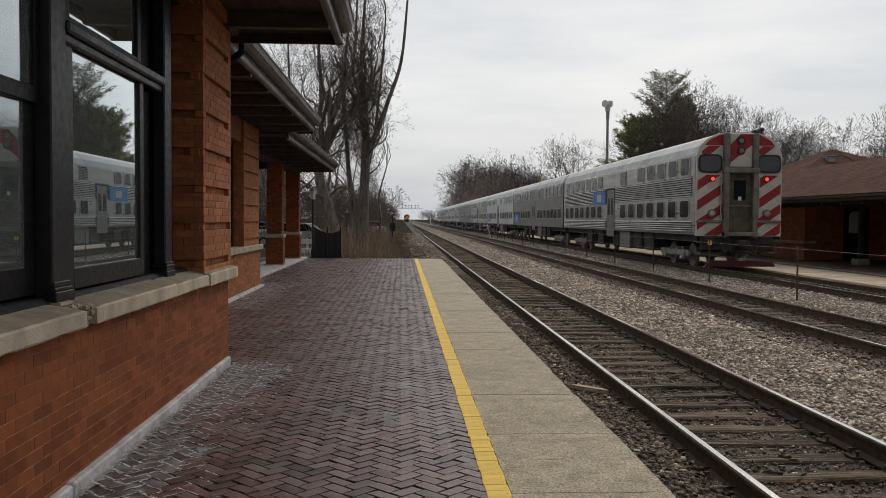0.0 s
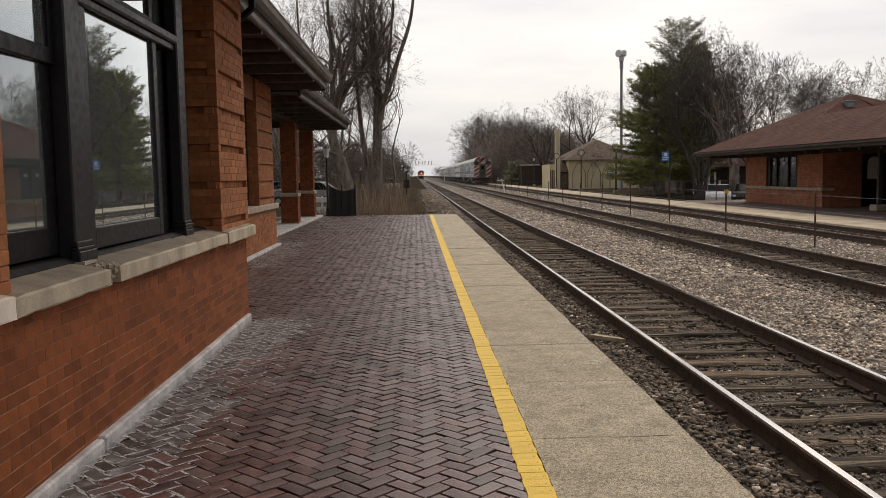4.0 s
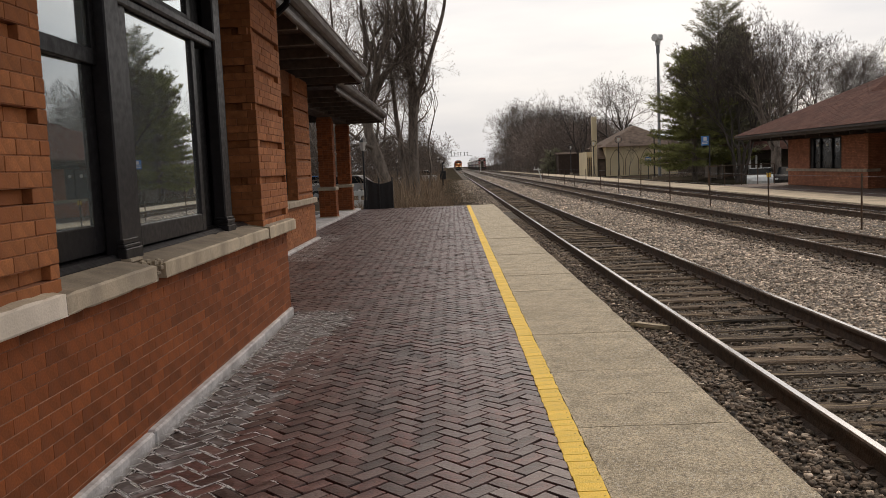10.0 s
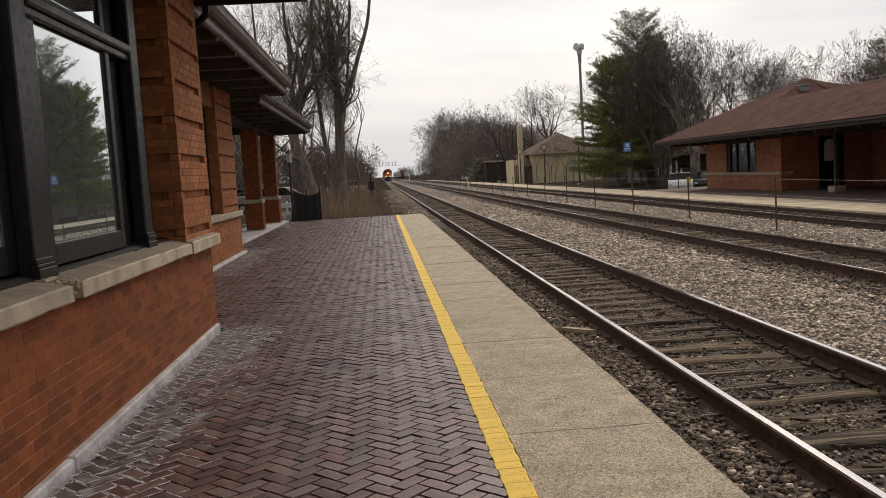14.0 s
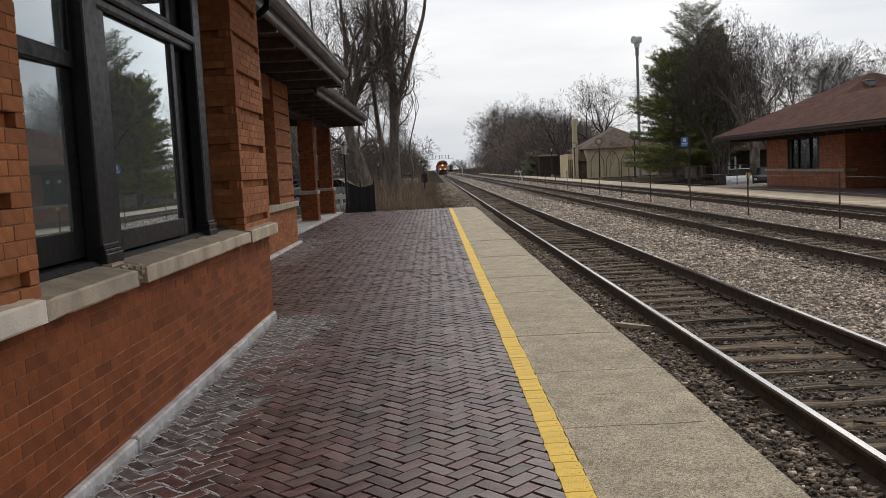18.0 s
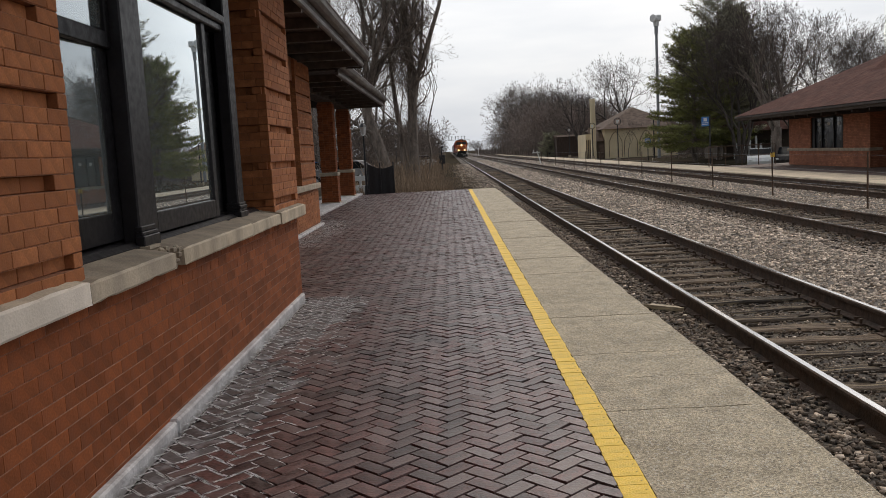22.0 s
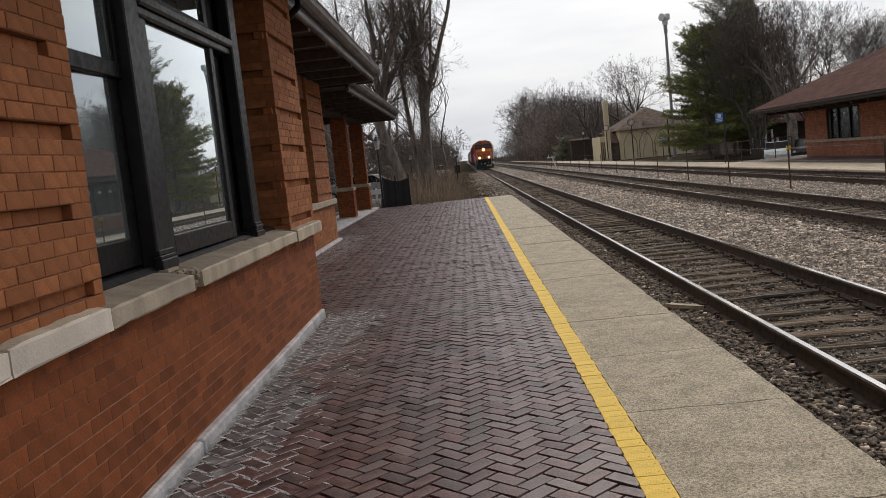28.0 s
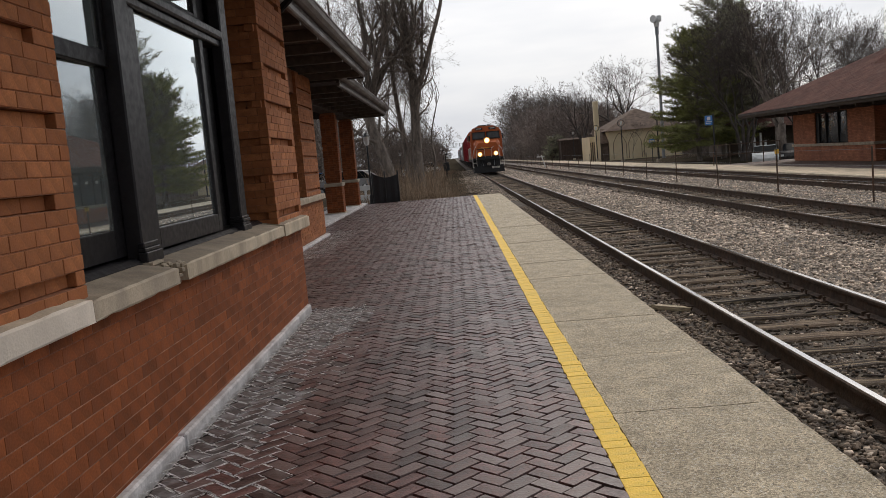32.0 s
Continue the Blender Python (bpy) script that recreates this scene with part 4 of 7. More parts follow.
win = thing("window_1", "tall black-framed bay window with large reflecting panes", "window", kind="structure")
part("sub_sill", Geo().prism([(-2.60, 1.085), (-2.125, 1.085), (-2.125, 1.105), (-2.17, 1.13), (-2.60, 1.15)], "y", 4.05, 8.43), M_FRAME_L, win, "dark painted sub-sill")
mull = part("mullion", Geo().cut(-2.23, -2.12, 5.21, 5.445, 1.11, 3.72, 0.010), M_FRAME_L, win, "broad dark grey mullion")
for k, (z0, z1, out) in enumerate(((1.09, 1.165, 0.030), (1.165, 1.19, 0.020), (1.19, 1.225, 0.012))):
    part("moulding", Geo().cut(-2.15, -2.12 + out, 5.21 - out * 0.6, 5.445 + out, z0, z1, 0.006), M_FRAME_L, mull, "foot moulding")
part("jamb", Geo().cut(-2.60, -2.33, 7.14, 8.43, 1.13, 3.72, 0.008), M_FRAME, win)
part("jamb", Geo().cut(-2.45, -2.27, 7.90, 8.43, 1.13, 3.72, 0.008), M_FRAME, win)
post = part("post", Geo().cut(-2.22, -2.11, 7.60, 7.82, 1.10, 3.72, 0.012), M_FRAME_L, win, "slim dark grey post")
for z0, z1, out in ((1.08, 1.145, 0.022), (1.145, 1.17, 0.014), (1.17, 1.20, 0.020), (1.20, 1.225, 0.010)):
    part("moulding", Geo().cut(-2.22, -2.11 + out, 7.60 - out, 7.82 + out, z0, z1, 0.006), M_FRAME_L, post, "foot moulding")
part("transom", Geo().cut(-2.44, -2.135, 5.445, 7.60, 2.732, 2.79, 0.01), M_FRAME_L, win)
part("transom", Geo().cut(-2.44, -2.10, 5.445, 7.60, 2.79, 2.866, 0.015), M_FRAME_L, win)
sash(win, 5.445, 7.165, 1.145, 2.752, -2.163, (0.215, 0.10, 0.142, 0.02), M_FRAME_L)
sash(win, 5.445, 7.165, 2.866, 3.72, -2.18, (0.215, 0.10, 0.07, 0.07))
part("head", Geo().cut(-2.60, -2.19, 4.05, 8.43, 3.70, 3.76, 0.01), M_FRAME, win)
sash(win, 4.0, 5.42, 2.30, 3.72, -2.19, (0.1, 0.265, 0.10, 0.08))
sash(win, 4.0, 5.42, 1.15, 2.335, -2.225, (0.1, 0.35, 0.174, 0.03), turn=-2.6)
part("stop", Geo().cut(-2.60, -2.215, 5.40, 5.47, 1.15, 3.72, 0.006), M_FRAME, win)

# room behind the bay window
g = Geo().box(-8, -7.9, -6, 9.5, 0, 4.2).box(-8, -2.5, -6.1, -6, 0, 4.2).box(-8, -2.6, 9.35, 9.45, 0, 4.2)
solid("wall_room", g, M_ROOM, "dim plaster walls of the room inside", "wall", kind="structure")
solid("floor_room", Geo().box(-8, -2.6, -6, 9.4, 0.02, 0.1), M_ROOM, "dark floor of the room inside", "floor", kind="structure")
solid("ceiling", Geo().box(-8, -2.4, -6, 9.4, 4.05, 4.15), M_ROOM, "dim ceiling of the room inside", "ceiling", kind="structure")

placard = thing("placard", "white cardboard placard leaning inside the window", "placard")
part("board", Geo().prism([(4.93, 1.30), (5.19, 1.31), (5.41, 1.59), (4.93, 1.589)], "x", -2.425, -2.415), M_WHITE, placard)
tray = thing("wire_tray", "white wire letter tray behind the window", "tray", (-2.62, 4.25, 1.17))
for z in (0.0, 0.10):
    part("rim", Geo().pipe([(-0.14, 0, z + 0.02), (0.12, 0, z + 0.02), (0.12, 0.85, z + 0.02), (-0.14, 0.85, z + 0.02), (-0.14, 0, z + 0.02)], 0.006, 6), M_WHITE, tray)
for k in range(12):
    part("wire", Geo().pipe([(0.12, 0.07 * k + 0.03, 0.12), (0.12, 0.07 * k + 0.03, 0.02), (-0.14, 0.07 * k + 0.03, 0.02)], 0.003, 4), M_WHITE, tray)
part("paper", Geo().cut(-0.12, 0.09, 0.1, 0.75, 0.026, 0.045, 0.002), M_WHITE, tray, "white paper stack")
solid("desk", Geo().cut(-3.35, -2.56, 4.1, 6.6, 1.12, 1.17, 0.01).box(-3.3, -2.7, 4.15, 4.2, 0.1, 1.12).box(-3.3, -2.7, 6.5, 6.55, 0.1, 1.12), M_EAVE, "dark wooden desk inside the bay window", "desk")

# wall behind the bay, with its window and sill course
W2 = -3.40
wall_2 = wall("wall_north", "red brick wall with recessed courses under the eave", [(W2 - 0.061, W2 - 0.004, y0, y1, max(0.9, a), min(3.75, b)) for a, b in MORTAR_RUNS if b > 1.0 and a < 3.7 for y0, y1 in ((9.7, 15.9), (18.22, 20.08))] + [(W2 - 0.07, W2 + 0.02, 9.7, 20.1, -0.3, 0.88), (-3.9, W2 - 0.06, 9.6, 15.9, -0.3, 3.75), (-3.9, W2 - 0.06, 18.23, 20.08, -0.3, 3.75), (-3.9, W2 - 0.06, 15.9, 18.23, -0.3, 0.9), (-3.9, W2 - 0.06, 15.9, 18.23, 3.25, 3.75), (-9, -3.9, 19.8, 20.08, -0.3, 3.75)])
brick_face(wall_2, "x", W2, 9.7, 15.9, 1.02, 3.7, BANDS, single=False)
brick_face(wall_2, "x", W2, 18.2, 20.1, 1.02, 3.7, BANDS, inset=(0.08, 0.15))
brick_face(wall_2, "x", W2 + 0.03, 9.7, 20.13, 0.08, 0.88, single=False)
brick_face(wall_2, "y", 18.205, -3.85, W2 - 0.012, 1.02, 3.25, single=False)
stones("window_sill", "pale limestone sill course of the north wall", [(-3.9, W2 + 0.09, 9.7, 13, 0.885, 1.01), (-3.9, W2 + 0.09, 13.01, 16.7, 0.885, 1.01), (-3.9, W2 + 0.09, 16.71, 20.2, 0.885, 1.01)], M_STONE)
stones("kerb_stone", "pale stone kerb at the foot of the north wall", [(-3.8, W2 + 0.12, a, b - 0.01, -0.2, 0.05) for a, b in ((9.7, 12), (12, 14.5), (14.5, 17.2), (17.2, 20.2))], M_CURB, 0.02, category="kerb")
win2 = thing("window_2", "narrow dark window in the north wall", "window", kind="structure")
frame_box(win2, "window_frame", -3.62, 15.9, 16.02, 1.01, 3.25, M_FRAME)
frame_box(win2, "window_frame", -3.62, 18.08, 18.2, 1.01, 3.25, M_FRAME)
frame_box(win2, "window_frame", -3.62, 16.02, 18.08, 3.13, 3.25, M_FRAME)
frame_box(win2, "window_frame", -3.62, 16.02, 18.08, 1.01, 1.11, M_FRAME)
sash(win2, 16.02, 18.08, 1.11, 3.13, -3.66)

# porch beyond: square brick columns on a kerbed base
stones("porch_base", "low concrete base under the porch columns", [(-5.0, -3.82, 20.2, 26.5, -0.2, 0.07), (-5.0, -3.82, 26.51, 30.5, -0.2, 0.07), (-5.0, -3.82, 30.51, 34.3, -0.2, 0.07)], M_CURB, 0.02, category="kerb")


def column(y0):
    ob = thing("porch_column", "square red brick column with a stone band, in the porch", "column", (0, 0, 0), "porch columns")
    x0, x1, y1 = -4.54, -3.97, y0 + 0.57
    low, up, core = Geo(), Geo(), Geo().box(x0 + 0.06, x1 - 0.06, y0 + 0.06, y1 - 0.06, 0.05, 3.42)
    for r in range(44):
        zc = 0.09 + (r + 0.5) * COURSE
        if 0.96 < zc < 1.12:
            continue
        g, e = (low, 0.0) if zc < 1 else (up, -0.03)
        if zc > 1 and any(abs(zc - b) < COURSE * 0.5 for b in BANDS):
            e = -0.045
        z0, z1 = zc - COURSE / 2 + 0.005, zc + COURSE / 2 - 0.005
        core.box(x0 - e + 0.010, x1 + e - 0.010, y0 - e + 0.010, y1 + e - 0.010, zc - COURSE / 2, zc + COURSE / 2)
        for k in range(3):
            a, b = y0 - e + (y1 - y0 + 2 * e) * k / 3, y0 - e + (y1 - y0 + 2 * e) * (k + 1) / 3
            g.box(x1 + e - 0.09, x1 + e, a + 0.004, b - 0.004, z0, z1)
            a, b = x0 - e + (x1 - x0 + 2 * e) * k / 3, x0 - e + (x1 - x0 + 2 * e) * (k + 1) / 3
            g.box(a + 0.004, min(b - 0.004, x1 + e - 0.094), y0 - e, y0 - e + 0.09, z0, z1)
            g.box(a + 0.004, min(b - 0.004, x1 + e - 0.094), y1 + e - 0.09, y1 + e, z0, z1)
    part("core", core, M_MORTAR, ob, "brick-coloured mortar")
    part("pedestal", low, M_BRICK_BJ, ob, "brick pedestal", kind="stuff")
    part("shaft", up, M_BRICK_BJ, ob, "brick shaft with recessed courses", kind="stuff")
    part("band", Geo().cut(x0 - 0.03, x1 + 0.03, y0 - 0.03, y1 + 0.03, 0.97, 1.09, 0.02), M_STONE, ob, "pale stone band")
    part("foot", Geo().cut(x0 - 0.04, x1 + 0.04, y0 - 0.04, y1 + 0.04, 0.05, 0.10, 0.015), M_STONE, ob)


for y0 in (28.1, 32.66):
    column(y0)
g = Geo().cut(-4.5, -4.0, 20.1, 33.6, 3.42, 3.62, 0.01)
solid("porch_beam", g, M_EAVE, "dark timber beam over the porch columns", "beam", kind="structure")


# roofs and eaves
def eave(name, y0, y1, x_lip, z_lip, x_wall, label, x_ridge=-9.5, rise=0.45, step=1.55, start=1.0):
    ob = thing(name, label, "roof", kind="structure")
    part("soffit", Geo().box(x_wall - 0.4, x_lip - 0.02, y0, y1, z_lip + 0.10, z_lip + 0.14), M_EAVE, ob, "dark boarded soffit")
    y = y0 + start
    while y < y1 - 0.1:
        part("rafter", Geo().cut(x_wall - 0.2, x_lip - 0.05, y, y + 0.11, z_lip - 0.07, z_lip + 0.10, 0.006), M_RAFTER, ob)
        y += step
    g = Geo().prism([(x_lip - 0.06, z_lip - 0.02), (x_lip - 0.01, z_lip - 0.02), (x_lip + 0.012, z_lip), (x_lip + 0.02, z_lip + 0.055), (x_lip - 0.06, z_lip + 0.06)], "y", y0, y1)
    part("fascia_bead", g, M_GUTTER, ob, "weathered lower fascia moulding")
    part("fascia", Geo().prism([(x_lip - 0.06, z_lip + 0.058), (x_lip, z_lip + 0.058), (x_lip + 0.012, z_lip + 0.128), (x_lip - 0.06, z_lip + 0.128)], "y", y0, y1), M_EAVE, ob, "dark fascia board")
    g = Geo().prism([(x_lip + 0.05, z_lip + 0.13), (x_lip + 0.10, z_lip + 0.145), (x_lip + 0.145, z_lip + 0.20), (x_lip + 0.16, z_lip + 0.27), (x_lip + 0.175, z_lip + 0.28), (x_lip + 0.175, z_lip + 0.30),
                     (x_lip + 0.03, z_lip + 0.30), (x_lip - 0.04, z_lip + 0.13)], "y", y0, y1 + 0.03)
    part("gutter", g, M_GUTTER, ob, "weathered brown gutter")
    top = z_lip + 0.30
    zr = top + (x_lip + 0.1 - x_ridge) * rise
    part("roof_deck", Geo().prism([(x_lip + 0.10, top + 0.005), (x_lip + 0.12, top + 0.03), (x_ridge, zr + 0.03), (x_ridge, zr - 0.1), (x_lip - 0.02, top + 0.005)], "y", y0, y1), M_SHINGLE, ob, "brown shingled slope")
    part("end_board", Geo().box(x_wall - 0.4, x_lip + 0.02, y1 - 0.045, y1 - 0.003, z_lip - 0.02, z_lip + 0.13), M_EAVE, ob)
    return ob


eave("roof_bay", -10, 10.75, -0.79, 3.84, FACE, "deep dark eave over the bay, with gutter")
dp = thing("downpipe", "dark rainwater pipe under the north eave", "downpipe", (0, 0, 0))
part("elbow", Geo().pipe([(-2.06, 10.95, 3.92), (-2.06, 10.95, 3.76), (-2.2, 10.9, 3.62), (-2.9, 10.6, 3.52), (-3.32, 10.4, 3.40)], 0.045, 8), M_FRAME, dp)
part("pipe", Geo().tube((-3.32, 10.4, 3.42), (-3.32, 10.4, 0.05), 0.042, 0.042, 8), M_FRAME, dp)
eave("roof_north", 9.9, 20.8, -2.17, 3.76, W2, "dark timber eave with gutter over the north wall")
eave("roof_porch", 20.3, 34.2, -2.74, 3.54, -4.3, "dark timber porch eave with gutter")
part("west_slope", Geo().prism([(-9.5, 6.9), (-9.5, 7.0), (-17.0, 3.7), (-17.0, 3.6)], "y", 20.3, 34.2), M_SHINGLE, bpy.data.objects["roof_porch"], "far shingled slope")
part("end_wall", Geo().box(-9.4, -4.3, 33.9, 34.1, 3.6, 4.2), M_EAVE, bpy.data.objects["roof_porch"])
part("cross_beam", Geo().box(-9.4, -2.2, 20.85, 21.05, 3.72, 4.2), M_EAVE, bpy.data.objects["roof_north"])

# ---- opposite platform ----
OPZ = -0.22
g = Geo().cut(13.95, 16.25, -30, 260, -0.6, OPZ, 0.02)
solid("platform_opposite", g, M_OPCONC, "pale concrete platform edge across the tracks", "platform", kind="structure")
solid("pavement_opposite", Geo().box(16.25, 30, -30, 52, -0.6, OPZ - 0.004), M_OPPAVE, "dark brown brick paving round the opposite station", "pavement", kind="structure")

# ---- opposite station: brick blocks, porch, hipped roof ----
OP_C = 0.0742


def op_bricks(parent, x, y0, y1, z0, z1, holes=()):
    g, r, z = Geo(), 0, z0
    while z < z1 - 0.04:
        u = y0 - (0.108 if r % 2 else 0)
        while u < y1:
            a, b = max(u, y0), min(u + 0.216, y1)
            u += 0.216
            if b - a > 0.03 and not any(h[0] - 0.02 < (a + b) / 2 < h[1] + 0.02 and h[2] < z + 0.037 < h[3] for h in holes):
                g.add([(x, a + 0.005, z + 0.005), (x, b - 0.005, z + 0.005), (x, b - 0.005, z + 0.069), (x, a + 0.005, z + 0.069)], [(3, 2, 1, 0)])
        z += OP_C
        r += 1
    part("bricks", g, M_REDBR, parent, kind="stuff")


def op_bricks_south(parent, y, x0, x1, z0, z1):
    g, r, z = Geo(), 0, z0
    while z < z1 - 0.04:
        u = x0 - (0.108 if r % 2 else 0)
        while u < x1:
            a, b = max(u, x0), min(u + 0.216, x1)
            u += 0.216
            if b - a > 0.03:
                g.add([(a + 0.005, y, z + 0.005), (b - 0.005, y, z + 0.005), (b - 0.005, y, z + 0.069), (a + 0.005, y, z + 0.069)], [(0, 1, 2, 3)])
        z += OP_C
        r += 1
    part("bricks", g, M_REDBR, parent, kind="stuff")


w = solid("wall_opposite_north", Geo().box(19.31, 19.6, 39.3, 42.0, -0.3, 2.75).box(19.31, 19.6, 45.75, 48.6, -0.3, 2.75).box(19.31, 19.6, 42.0, 45.75, -0.3, 0.62).box(19.31, 19.6, 42.0, 45.75, 2.35, 2.75)
          .box(19.6, 28, 48.3, 48.6, -0.3, 2.75).box(19.6, 21.2, 39.3, 39.6, -0.3, 2.75).box(22.5, 28, 39.3, 39.6, -0.3, 2.75).box(21.2, 22.5, 39.3, 39.6, 2.3, 2.75), M_MORTAR, "red brick north block of the opposite station", "wall", kind="structure")
op_bricks_south(w, 39.29, 19.31, 21.2, -0.2, 2.7)
op_bricks_south(w, 39.29, 22.5, 23.9, -0.2, 2.7)
op_bricks(w, 19.3, 39.3, 48.6, -0.2, 2.7, [(42.0, 45.75, 0.62, 2.35)])
stones("sill_band", "pale stone band on the opposite station", [(19.22, 19.85, 39.22, 42.3, 0.56, 0.70), (19.22, 19.5, 42.31, 45.7, 0.56, 0.70), (19.22, 19.5, 45.71, 48.7, 0.56, 0.70)], M_STONE)
wn3 = thing("window_3", "dark three-part window of the opposite station", "window", kind="structure")
for a, b in ((42.0, 42.3), (43.12, 43.24), (44.5, 44.62), (45.35, 45.75)):
    part("window_frame", Geo().cut(19.36, 19.5, a, b, 0.71, 2.35, 0.01), M_FRAME, wn3)
for a, b in ((42.3, 43.12), (43.24, 44.5), (44.62, 45.35)):
    part("pane", Geo().box(19.44, 19.45, a, b, 0.71, 2.25), M_SKYGLASS, wn3)
    part("notice", Geo().box(19.425, 19.438, (a + b) / 2 - 0.14, (a + b) / 2 + 0.14, 1.86, 2.02), M_WHITE, wn3, "small white notice behind the glass")
part("head", Geo().cut(19.35, 19.5, 42.0, 45.75, 2.25, 2.35, 0.01), M_FRAME, wn3)
w = solid("wall_opposite_porch", Geo().box(23.91, 24.2, 20, 39.3, -0.3, 2.75), M_MORTAR, "shaded brick wall in the deep porch of the opposite station", "wall", kind="structure")
op_bricks(w, 23.9, 20, 39.3, -0.2, 2.7)
d = thing("door_1", "dark wooden door with an arched pale pane in the porch", "door", kind="structure")
part("leaf", Geo().cut(21.2, 22.5, 39.38, 39.45, -0.22, 2.3, 0.01), M_FRAME, d)
arch = [(21.5, 1.10), (22.12, 1.10)] + [(21.81 + 0.31 * math.cos(math.pi * k / 8), 1.85 + 0.31 * math.sin(math.pi * k / 8)) for k in range(9)]
part("pane", Geo().prism(arch, "y", 39.36, 39.385), M_WHITE, d, "pale arched glass panel")
for y in (34.9,):
    p = thing("porch_post", "dark porch post on a pale stone foot", "post", (19.6, y, OPZ))
    part("foot", Geo().cut(-0.28, 0.28, -0.28, 0.28, 0, 0.28, 0.04), M_STONE, p, "pale stone foot")
    part("shaft", Geo().cut(-0.09, 0.09, -0.09, 0.09, 0.28, 2.9, 0.015), M_EAVE, p)

roof = thing("roof_opposite", "brown shingled hipped roof of the opposite station", "roof", kind="structure")
EX, EZ, RX, SL = 16.95, 2.74, 20.5, 0.46
AP = (23.1, 44.2, EZ + SL * 6.15)


def courses(name, quad, n, label=""):
    """A slope from shingle courses, each lapped over the one below: quad is eave start, eave end, ridge end, ridge start."""
    a, b, c, d = (Vector(p) for p in quad)
    nrm = (b - a).cross(d - a).normalized() if (d - a).length > 1e-3 else (b - a).cross(c - a).normalized()
    if nrm.z < 0:
        nrm = -nrm
    g = Geo()
    for k in range(n):
        t0, t1 = k / n, min(1.0, (k + 1.15) / n)
        l0, r0, l1, r1 = a.lerp(d, t0), b.lerp(c, t0), a.lerp(d, t1), b.lerp(c, t1)
        m = max(1, int((r0 - l0).length / 1.1))
        for j in range(m):
            p0, p1, q0, q1 = l0.lerp(r0, j / m), l0.lerp(r0, (j + 1) / m), l1.lerp(r1, j / m), l1.lerp(r1, (j + 1) / m)
            up = nrm * 0.0025
            g.add([p0 + up, p1 + up, q1, q0, p0 - nrm * 0.004, p1 - nrm * 0.004], [(0, 1, 2, 3), (4, 5, 1, 0)])
    part(name, g, M_SHINGLE, roof, label, kind="stuff")


courses("front_slope", ((EX - 0.13, 50.5, EZ - 0.045), (EX - 0.13, 18, EZ - 0.045), (RX, 18, EZ + SL * (RX - EX)), (RX, 46.85, EZ + SL * (RX - EX))), 22, "lapped brown shingles")
courses("hip_front", ((RX, 46.85, EZ + SL * (RX - EX)), (RX, 41.6, EZ + SL * (RX - EX)), AP, AP), 16)
courses("hip_end", ((29.25, 50.4, EZ), (EX, 50.4, EZ), AP, AP), 30)
courses("hip_near", ((RX - 0.02, 41.6, EZ + SL * (RX - EX)), (25.7, 41.6, EZ + SL * (RX - EX)), AP, AP), 14)
courses("back_slope", ((2 * RX - EX, 18, EZ), (2 * RX - EX, 41.6, EZ), (RX, 41.6, EZ + SL * (RX - EX)), (RX, 18, EZ + SL * (RX - EX))), 12)
courses("hip_back", ((29.25, 37.6, EZ), (29.25, 50.4, EZ), AP, AP), 20)
courses("hip_south", ((24.1, 37.6, EZ), (29.25, 37.6, EZ), AP, AP), 20)
g = Geo().prism([(EX - 0.05, EZ - 0.06), (EX - 0.12, EZ - 0.075), (EX - 0.12, EZ - 0.16), (EX - 0.02, EZ - 0.2), (EX + 0.02, EZ - 0.3), (EX + 0.2, EZ - 0.3), (EX + 0.2, EZ + 0.04)], "y", 18, 50.5)
part("gutter", g, M_EAVE, roof, "dark gutter")
part("gutter", Geo().box(EX - 0.05, 29.2, 50.38, 50.5, EZ - 0.28, EZ - 0.02), M_EAVE, roof)
part("soffit", Geo().box(EX + 0.05, 28, 18, 50.35, EZ - 0.30, EZ - 0.24), M_EAVE, roof)
for y in [20 + 1.5 * k for k in range(20)]:
    part("bracket", Geo().cut(EX + 0.2, 19.2, y, y + 0.12, EZ - 0.42, EZ - 0.30, 0.01), M_EAVE, roof)
g = Geo().cut(22.0, 22.4, 42.4, 42.8, 4.6, 5.00, 0.03).cut(21.94, 22.46, 42.34, 42.86, 5.00, 5.05, 0.015)
solid("roof_vent", g, M_GREYM, "pale metal vent on the shingled roof", "vent")
g = Geo().cut(24.6, 25.4, 36, 37, 4.0, 5.6, 0.02)
solid("roof_chimney", g, M_FRAME, "dark chimney box behind the roof ridge", "chimney")

# ---- cream house with a tall chimney ----
h = thing("cream_house", "cream stuccoed house with a brown hipped roof and tall chimney", "house", (19.2, 105, -0.25))
part("wall", Geo().box(0, 9, 0, 12, -0.5, 3.6), M_STUCCO, h)
g = Geo().add([(-0.5, -0.5, 3.5), (9.5, -0.5, 3.5), (9.5, 12.5, 3.5), (-0.5, 12.5, 3.5), (4.5, 4.5, 6.2), (4.5, 7.5, 6.2)], [(0, 1, 4), (1, 2, 5, 4), (2, 3, 5), (3, 0, 4, 5), (3, 2, 1, 0)])
part("roof", g, M_SHINGLE_G, h)
for k in range(3):
    x0 = 0.5 + 1.9 * k
    pts = [(x0, -0.03, 0.0)] + [(x0 + 0.2 * j, -0.03, 1.9 + 1.25 * (1 - abs(1 - j / 4) ** 1.6)) for j in range(9)] + [(x0 + 1.6, -0.03, 0.0)]
    part("arch", Geo().pipe(pts, 0.035, 5), M_SHINGLE_G, h, "brown pointed arch moulding")
